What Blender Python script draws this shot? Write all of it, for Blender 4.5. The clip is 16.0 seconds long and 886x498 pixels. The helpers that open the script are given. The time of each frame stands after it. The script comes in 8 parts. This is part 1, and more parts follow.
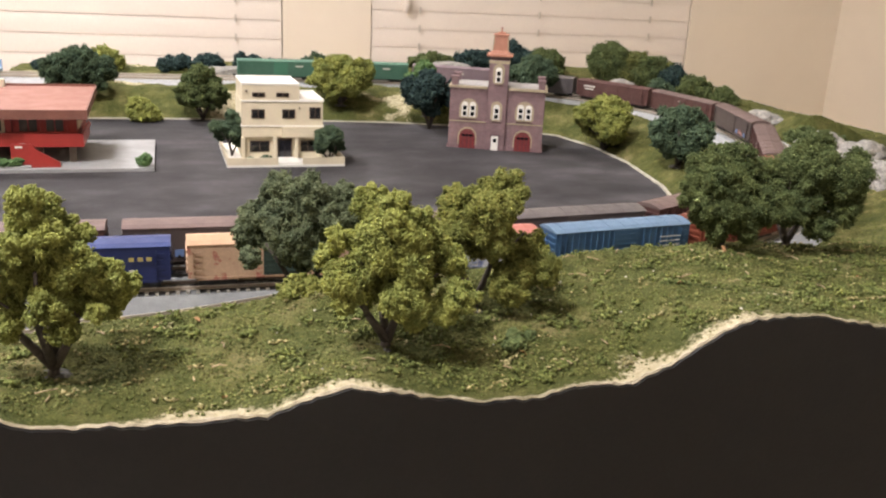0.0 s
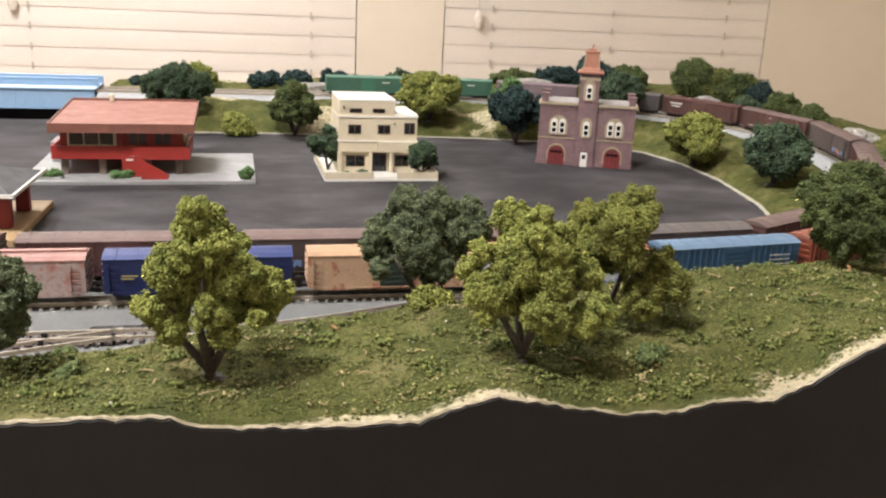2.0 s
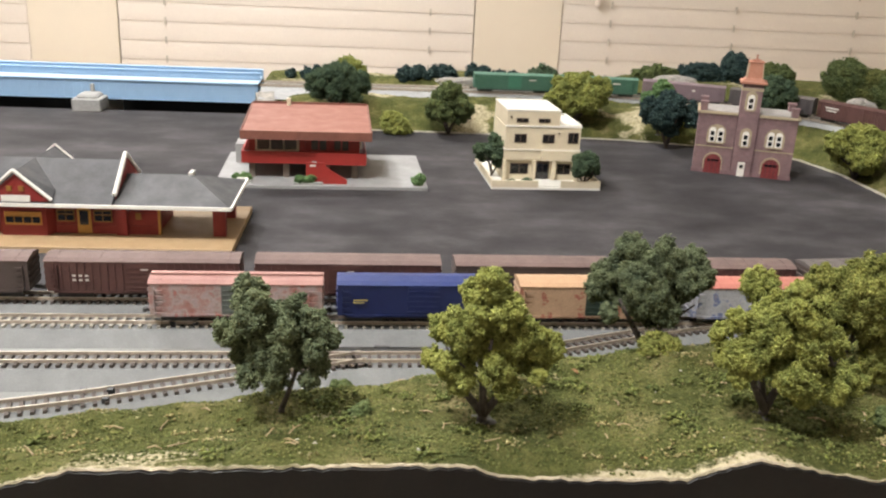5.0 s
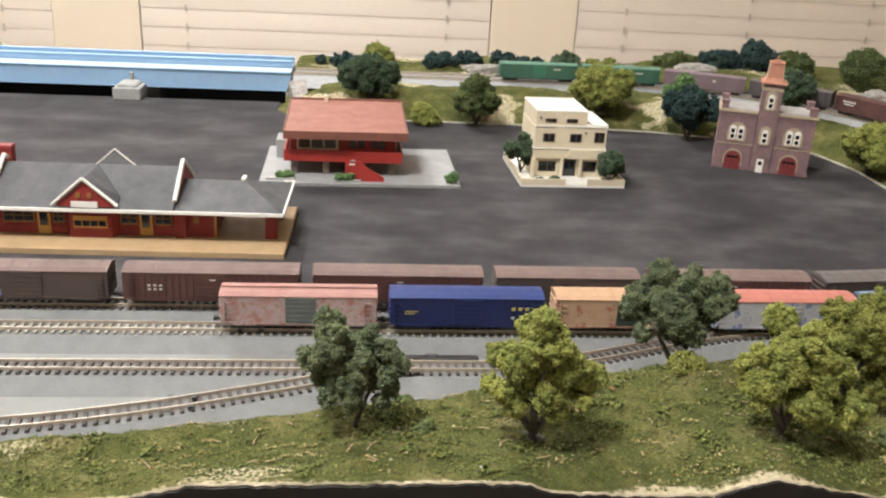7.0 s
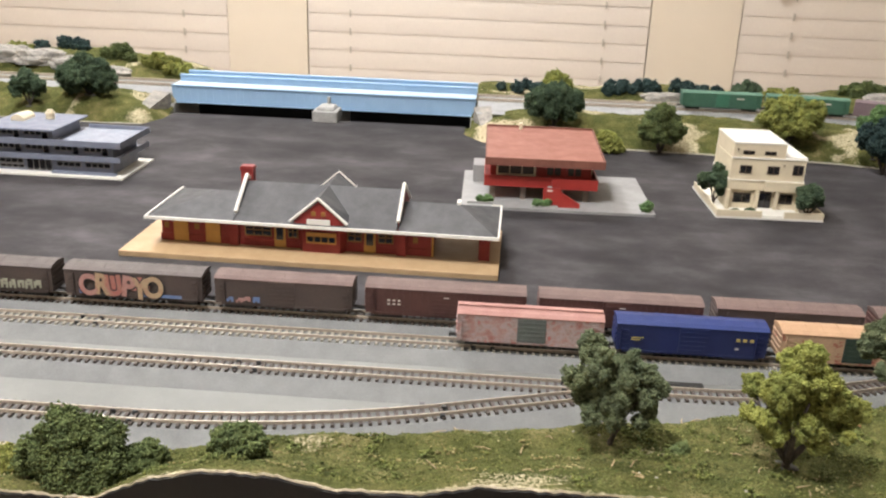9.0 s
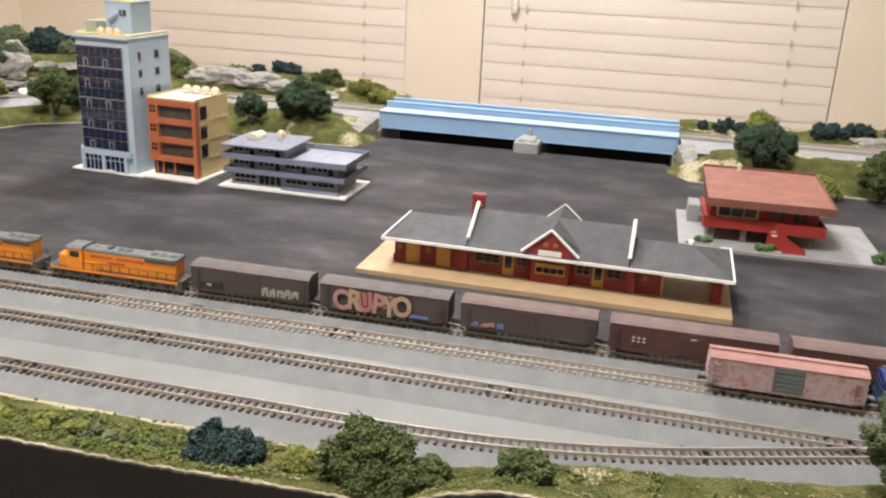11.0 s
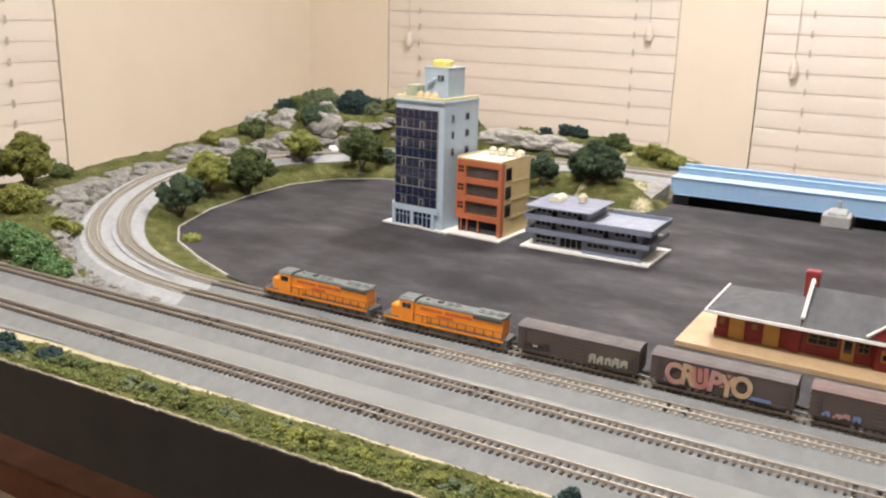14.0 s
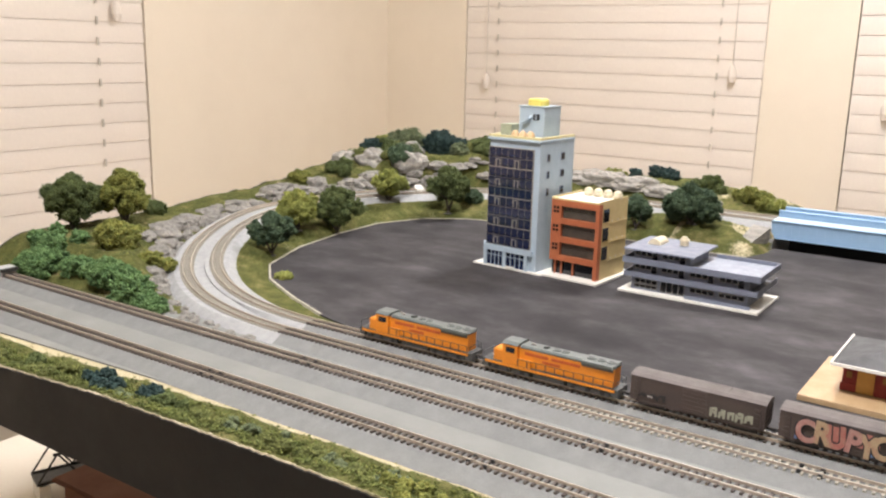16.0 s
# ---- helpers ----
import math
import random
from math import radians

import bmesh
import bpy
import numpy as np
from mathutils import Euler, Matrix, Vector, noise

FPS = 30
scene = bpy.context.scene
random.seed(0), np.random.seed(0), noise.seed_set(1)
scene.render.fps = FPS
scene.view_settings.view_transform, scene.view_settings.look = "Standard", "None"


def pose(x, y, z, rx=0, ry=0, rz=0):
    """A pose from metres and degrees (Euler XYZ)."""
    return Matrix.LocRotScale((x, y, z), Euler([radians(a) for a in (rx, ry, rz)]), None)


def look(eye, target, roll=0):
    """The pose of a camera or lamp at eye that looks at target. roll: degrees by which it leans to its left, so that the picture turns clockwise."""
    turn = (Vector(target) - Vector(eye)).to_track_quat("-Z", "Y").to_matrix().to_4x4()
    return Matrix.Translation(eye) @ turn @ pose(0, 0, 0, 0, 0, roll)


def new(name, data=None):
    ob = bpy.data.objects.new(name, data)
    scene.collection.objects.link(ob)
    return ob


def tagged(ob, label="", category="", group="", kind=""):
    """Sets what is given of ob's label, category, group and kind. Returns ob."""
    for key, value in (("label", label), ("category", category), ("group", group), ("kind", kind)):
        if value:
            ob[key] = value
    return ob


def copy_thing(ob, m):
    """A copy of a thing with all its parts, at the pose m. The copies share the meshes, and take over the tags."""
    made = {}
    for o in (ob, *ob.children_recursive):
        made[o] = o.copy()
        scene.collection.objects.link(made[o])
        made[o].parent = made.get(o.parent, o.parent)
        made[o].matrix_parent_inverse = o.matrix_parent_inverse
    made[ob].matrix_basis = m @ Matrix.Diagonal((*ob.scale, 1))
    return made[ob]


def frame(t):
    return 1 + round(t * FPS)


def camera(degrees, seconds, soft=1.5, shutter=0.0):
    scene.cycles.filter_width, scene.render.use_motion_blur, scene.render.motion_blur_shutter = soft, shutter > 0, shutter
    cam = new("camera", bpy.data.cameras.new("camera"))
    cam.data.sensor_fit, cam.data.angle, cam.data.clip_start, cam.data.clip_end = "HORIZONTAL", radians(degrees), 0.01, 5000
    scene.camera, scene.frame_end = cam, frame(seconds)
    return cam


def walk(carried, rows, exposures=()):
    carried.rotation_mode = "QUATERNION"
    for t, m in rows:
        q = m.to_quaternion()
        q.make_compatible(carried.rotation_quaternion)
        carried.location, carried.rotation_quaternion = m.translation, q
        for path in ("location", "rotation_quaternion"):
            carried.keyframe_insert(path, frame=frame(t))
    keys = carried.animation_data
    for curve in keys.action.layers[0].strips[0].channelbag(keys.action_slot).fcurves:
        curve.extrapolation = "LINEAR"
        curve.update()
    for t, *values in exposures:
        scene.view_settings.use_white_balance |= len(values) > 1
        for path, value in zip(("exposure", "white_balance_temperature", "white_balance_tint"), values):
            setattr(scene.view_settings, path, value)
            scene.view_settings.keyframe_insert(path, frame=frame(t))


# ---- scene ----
# Model railway in a living room, 1:160. z = 0 is the top of the layout.
cam = camera(53.9, 16.0, soft=2.2)
PATH = [
    (0, (0.019, 0.056, 0.169), (0.578, 1.883, -0.422), 3.0),
    (0.5, (0.012, 0.056, 0.169), (0.57, 1.886, -0.414), 3.1),
    (1, (0.004, 0.056, 0.169), (0.541, 1.895, -0.406), 3.2),
    (1.5, (-0.002, 0.057, 0.169), (0.488, 1.91, -0.401), 3.0),
    (2, (-0.01, 0.056, 0.169), (0.415, 1.928, -0.395), 2.7),
    (2.5, (-0.019, 0.059, 0.169), (0.334, 1.948, -0.385), 2.4),
    (3, (-0.029, 0.06, 0.169), (0.257, 1.963, -0.374), 2.1),
    (3.5, (-0.042, 0.063, 0.171), (0.198, 1.973, -0.37), 2.4),
    (4, (-0.056, 0.06, 0.183), (0.14, 1.966, -0.39), 2.3),
    (6.5, (-0.097, 0.028, 0.242), (0.147, 1.881, -0.47), 3.7),
    (7, (-0.103, 0.021, 0.253), (0.087, 1.874, -0.477), 3.1),
    (7.5, (-0.115, 0.014, 0.257), (0.013, 1.872, -0.474), 2.5),
    (8, (-0.13, 0.007, 0.261), (-0.084, 1.87, -0.465), 2.2),
    (8.5, (-0.148, 0.001, 0.262), (-0.18, 1.87, -0.45), 2.1),
    (9, (-0.166, -0.006, 0.265), (-0.277, 1.864, -0.436), 2.1),
    (9.5, (-0.187, -0.011, 0.265), (-0.367, 1.859, -0.421), 2.4),
    (10, (-0.205, -0.016, 0.267), (-0.465, 1.848, -0.409), 2.6),
    (12.5, (-0.274, -0.034, 0.266), (-0.986, 1.737, -0.329), 2.1),
    (13, (-0.282, -0.038, 0.267), (-1.089, 1.699, -0.309), 1.8),
    (13.5, (-0.294, -0.041, 0.267), (-1.178, 1.664, -0.29), 1.5),
    (14, (-0.307, -0.042, 0.266), (-1.254, 1.636, -0.271), 1.5),
    (14.5, (-0.319, -0.04, 0.264), (-1.319, 1.614, -0.25), 1.4),
    (15, (-0.327, -0.04, 0.263), (-1.372, 1.592, -0.228), 1.3),
    (15.5, (-0.335, -0.039, 0.261), (-1.411, 1.58, -0.208), 1.2),
    (16, (-0.345, -0.037, 0.259), (-1.437, 1.578, -0.19), 1.3),
]
walk(cam, [(t, look(eye, target, roll)) for t, eye, target, roll in PATH],
     exposures=((0, 0.19, 6500, 14), (2.5, 0.11, 6500, 11), (4.5, 0.04, 6500, 9), (7, -0.01, 6500, 9), (10, -0.10, 6500, 11), (12.5, -0.15, 6500, 12), (16, -0.10, 6500, 12)))

# ---- light: two ceiling lamps, a dim evening sky outside ----
LAMPS = ((-0.80, 1.85, 1.36), (-0.54, 0.04, 1.38))
LAMP_WATTS = (96.0, 104.0)
world = bpy.data.worlds.new("evening")
scene.world = world
world.use_nodes = True
world.node_tree.nodes["Background"].inputs[0].default_value = (0.02, 0.025, 0.04, 1)
world.node_tree.nodes["Background"].inputs[1].default_value = 0.3
for place_xyz, watts in zip(LAMPS, LAMP_WATTS):
    lamp = bpy.data.lights.new("ceiling_lamp_light", "POINT")
    lamp.shadow_soft_size, lamp.energy, lamp.color = 0.10, watts, (0.94, 0.93, 0.955)
    new("ceiling_lamp_light", lamp).matrix_world = pose(*place_xyz)
scene.view_settings.exposure = 0.0

# ---- materials ----
def nodes_of(name):
    m = bpy.data.materials.new(name)
    m.use_nodes = True
    nt = m.node_tree
    return m, nt, nt.nodes["Principled BSDF"]


def noise_node(nt, scale, detail=4.0, rough=0.6, stretch=None):
    tc = nt.nodes.new("ShaderNodeTexCoord")
    n = nt.nodes.new("ShaderNodeTexNoise")
    n.inputs["Scale"].default_value, n.inputs["Detail"].default_value, n.inputs["Roughness"].default_value = scale, detail, rough
    src = tc.outputs["Object"]
    if stretch:
        mp = nt.nodes.new("ShaderNodeMapping")
        mp.inputs["Scale"].default_value = stretch
        nt.links.new(src, mp.inputs["Vector"])
        src = mp.outputs["Vector"]
    nt.links.new(src, n.inputs["Vector"])
    return n


def ramp_node(nt, fac, stops):
    r = nt.nodes.new("ShaderNodeValToRGB")
    els = r.color_ramp.elements
    while len(els) < len(stops):
        els.new(0.5)
    for e, (p, c) in zip(els, stops):
        e.position, e.color = p, (*c, 1)
    nt.links.new(fac, r.inputs["Fac"])
    return r


def mix_node(nt, fac, a, b, blend="MIX"):
    m = nt.nodes.new("ShaderNodeMix")
    m.data_type, m.blend_type = "RGBA", blend
    for sock, v in ((m.inputs["Factor"], fac), (m.inputs["A"], a), (m.inputs["B"], b)):
        if isinstance(v, (int, float)):
            sock.default_value = v
        elif isinstance(v, tuple):
            sock.default_value = (*v, 1)
        else:
            nt.links.new(v, sock)
    return m.outputs["Result"]


def bump_node(nt, bsdf, height, dist, strength=1.0):
    b = nt.nodes.new("ShaderNodeBump")
    b.inputs["Distance"].default_value, b.inputs["Strength"].default_value = dist, strength
    nt.links.new(height, b.inputs["Height"])
    nt.links.new(b.outputs["Normal"], bsdf.inputs["Normal"])


def surf(name, c1, c2=None, scale=150, fine=1500, rough=0.6, bump=0.0, metal=0.0, stretch=None, wear=0.25, spec=0.5, vary=0.0):
    """A surface in two tones: broad stains between c1 and c2, fine grain over them, relief in metres, tone by piece."""
    m, nt, b = nodes_of(name)
    c2 = c2 or tuple(v * 0.8 for v in c1)
    n1 = noise_node(nt, scale, 5, 0.65, stretch)
    n2 = noise_node(nt, fine, 3, 0.6)
    base = ramp_node(nt, n1.outputs["Fac"], [(0.35, c1), (0.68, c2)]).outputs["Color"]
    grain = ramp_node(nt, n2.outputs["Fac"], [(0.3, (1 - wear,) * 3), (0.7, (1 + wear * 0.3,) * 3)]).outputs["Color"]
    col = mix_node(nt, 1.0, base, grain, "MULTIPLY")
    if vary:
        oi = nt.nodes.new("ShaderNodeObjectInfo")
        tone = ramp_node(nt, oi.outputs["Random"], [(0.0, (1 - vary,) * 3), (1.0, (1 + vary * 0.4,) * 3)]).outputs["Color"]
        col = mix_node(nt, 1.0, col, tone, "MULTIPLY")
    nt.links.new(col, b.inputs["Base Color"])
    rr = ramp_node(nt, n1.outputs["Fac"], [(0.3, (max(rough - 0.1, 0),) * 3), (0.7, (min(rough + 0.1, 1),) * 3)])
    nt.links.new(rr.outputs["Color"], b.inputs["Roughness"])
    b.inputs["Metallic"].default_value, b.inputs["Specular IOR Level"].default_value = metal, spec
    if bump:
        bump_node(nt, b, n2.outputs["Fac"], bump)
    return m


def foliage(name, dark, mid, light, scale=90):
    """Ground foam: each crumb its own tone, with broad patches over the tree."""
    m, nt, b = nodes_of(name)
    g = nt.nodes.new("ShaderNodeNewGeometry")
    c = ramp_node(nt, g.outputs["Random Per Island"], [(0.0, dark), (0.5, mid), (1.0, light)]).outputs["Color"]
    n = noise_node(nt, scale, 3, 0.6)
    t = ramp_node(nt, n.outputs["Fac"], [(0.32, (0.72, 0.76, 0.74)), (0.68, (1.2, 1.14, 0.98))]).outputs["Color"]
    nt.links.new(mix_node(nt, 1.0, c, t, "MULTIPLY"), b.inputs["Base Color"])
    b.inputs["Roughness"].default_value, b.inputs["Specular IOR Level"].default_value = 0.9, 0.15
    return m


def ground_mat():
    """Scatter turf over painted earth; the point attribute 'bare' tells where sand or soil lies open."""
    m, nt, b = nodes_of("scatter_turf")
    n1, n2, n3 = noise_node(nt, 45, 5, 0.6), noise_node(nt, 420, 5, 0.7), noise_node(nt, 1700, 3, 0.7)
    big = ramp_node(nt, n1.outputs["Fac"], [(0.3, (0.070, 0.079, 0.026)), (0.48, (0.112, 0.119, 0.039)), (0.60, (0.165, 0.156, 0.060)), (0.72, (0.27, 0.228, 0.115))]).outputs["Color"]
    fine = ramp_node(nt, n2.outputs["Fac"], [(0.3, (0.66, 0.70, 0.62)), (0.55, (1, 1, 1)), (0.75, (1.3, 1.25, 1.15))]).outputs["Color"]
    crumb = ramp_node(nt, n3.outputs["Fac"], [(0.35, (0.50, 0.52, 0.49)), (0.65, (1.22, 1.22, 1.14))]).outputs["Color"]
    turf = mix_node(nt, 1.0, mix_node(nt, 1.0, big, fine, "MULTIPLY"), crumb, "MULTIPLY")
    sand = ramp_node(nt, n2.outputs["Fac"], [(0.3, (0.38, 0.32, 0.19)), (0.6, (0.56, 0.49, 0.33))]).outputs["Color"]
    at = nt.nodes.new("ShaderNodeAttribute")
    at.attribute_name = "bare"
    add = nt.nodes.new("ShaderNodeMath")
    add.operation = "MULTIPLY_ADD"
    nt.links.new(n2.outputs["Fac"], add.inputs[0])
    add.inputs[1].default_value = 0.9
    nt.links.new(at.outputs["Fac"], add.inputs[2])
    mask = ramp_node(nt, add.outputs[0], [(0.80, (0, 0, 0)), (1.02, (1, 1, 1))]).outputs["Color"]
    nt.links.new(mix_node(nt, mask, turf, sand), b.inputs["Base Color"])
    b.inputs["Roughness"].default_value, b.inputs["Specular IOR Level"].default_value = 0.95, 0.1
    bump_node(nt, b, n3.outputs["Fac"], 0.0012)
    return m


def asphalt_mat():
    m, nt, b = nodes_of("painted_asphalt")
    n1, n2, n3 = noise_node(nt, 13, 5, 0.62, (1, 1.4, 1)), noise_node(nt, 42, 5, 0.65, (0.6, 1, 1)), noise_node(nt, 1300, 2, 0.6)
    a = ramp_node(nt, n1.outputs["Fac"], [(0.32, (0.032, 0.0305, 0.0315)), (0.5, (0.049, 0.0465, 0.0475)), (0.7, (0.080, 0.076, 0.077))]).outputs["Color"]
    s = ramp_node(nt, n2.outputs["Fac"], [(0.35, (0.78, 0.78, 0.78)), (0.7, (1.32, 1.32, 1.34))]).outputs["Color"]
    g = ramp_node(nt, n3.outputs["Fac"], [(0.3, (0.85, 0.85, 0.85)), (0.7, (1.1, 1.1, 1.1))]).outputs["Color"]
    n4 = noise_node(nt, 3.1, 3, 0.55, (1, 1.3, 1))
    p = ramp_node(nt, n4.outputs["Fac"], [(0.36, (0.66, 0.66, 0.67)), (0.62, (1.12, 1.11, 1.12))]).outputs["Color"]
    a = mix_node(nt, 1.0, a, p, "MULTIPLY")
    nt.links.new(mix_node(nt, 1.0, mix_node(nt, 1.0, a, s, "MULTIPLY"), g, "MULTIPLY"), b.inputs["Base Color"])
    r = ramp_node(nt, n2.outputs["Fac"], [(0.3, (0.68,) * 3), (0.7, (0.85,) * 3)])
    nt.links.new(r.outputs["Color"], b.inputs["Roughness"])
    b.inputs["Specular IOR Level"].default_value = 0.12
    bump_node(nt, b, n3.outputs["Fac"], 0.0001)
    return m


def brick_mat(name, c1, c2, mortar, size=0.0016):
    m, nt, b = nodes_of(name)
    tc = nt.nodes.new("ShaderNodeTexCoord")
    mp = nt.nodes.new("ShaderNodeMapping")
    mp.inputs["Rotation"].default_value = (radians(90), 0, 0)
    nt.links.new(tc.outputs["Object"], mp.inputs["Vector"])
    br = nt.nodes.new("ShaderNodeTexBrick")
    nt.links.new(mp.outputs["Vector"], br.inputs["Vector"])
    br.inputs["Scale"].default_value = 1.0
    br.inputs["Brick Width"].default_value, br.inputs["Row Height"].default_value, br.inputs["Mortar Size"].default_value = size * 2.2, size, size * 0.12
    for k, c in (("Color1", c1), ("Color2", c2), ("Mortar", mortar)):
        br.inputs[k].default_value = (*c, 1)
    n = noise_node(nt, 120, 4, 0.6)
    t = ramp_node(nt, n.outputs["Fac"], [(0.3, (0.8, 0.8, 0.8)), (0.7, (1.15, 1.12, 1.1))]).outputs["Color"]
    nt.links.new(mix_node(nt, 1.0, br.outputs["Color"], t, "MULTIPLY"), b.inputs["Base Color"])
    b.inputs["Roughness"].default_value = 0.75
    bump_node(nt, b, br.outputs["Fac"], -0.0001)
    return m


def rock_mat(name="plaster_rock", k=1.0):
    m, nt, b = nodes_of(name)
    n1, n2 = noise_node(nt, 60, 6, 0.7, (1, 1, 2.5)), noise_node(nt, 420, 4, 0.7)
    c = ramp_node(nt, n1.outputs["Fac"], [(0.28, (0.20 * k, 0.19 * k, 0.175 * k)), (0.5, (0.33 * k, 0.315 * k, 0.285 * k)), (0.7, (0.50 * k, 0.46 * k, 0.39 * k))]).outputs["Color"]
    g = ramp_node(nt, n2.outputs["Fac"], [(0.3, (0.6, 0.6, 0.62)), (0.7, (1.2, 1.18, 1.15))]).outputs["Color"]
    nt.links.new(mix_node(nt, 1.0, c, g, "MULTIPLY"), b.inputs["Base Color"])
    b.inputs["Roughness"].default_value = 0.9
    bump_node(nt, b, n2.outputs["Fac"], 0.0007)
    return m


def glass_mat(name, col, rough=0.06):
    m, nt, b = nodes_of(name)
    n = noise_node(nt, 80, 3)
    c = ramp_node(nt, n.outputs["Fac"], [(0.3, tuple(v * 0.6 for v in col)), (0.7, col)]).outputs["Color"]
    nt.links.new(c, b.inputs["Base Color"])
    b.inputs["Roughness"].default_value, b.inputs["Specular IOR Level"].default_value = rough, 0.7
    return m


def graffiti_mat(name, stops, scale=140):
    """Weathered paint with sprayed patches."""
    m, nt, b = nodes_of(name)
    n = noise_node(nt, scale, 5, 0.6)
    c = ramp_node(nt, n.outputs["Fac"], stops).outputs["Color"]
    n2 = noise_node(nt, 1500, 3)
    g = ramp_node(nt, n2.outputs["Fac"], [(0.3, (0.75,) * 3), (0.7, (1.1,) * 3)]).outputs["Color"]
    nt.links.new(mix_node(nt, 1.0, c, g, "MULTIPLY"), b.inputs["Base Color"])
    b.inputs["Roughness"].default_value = 0.65
    return m


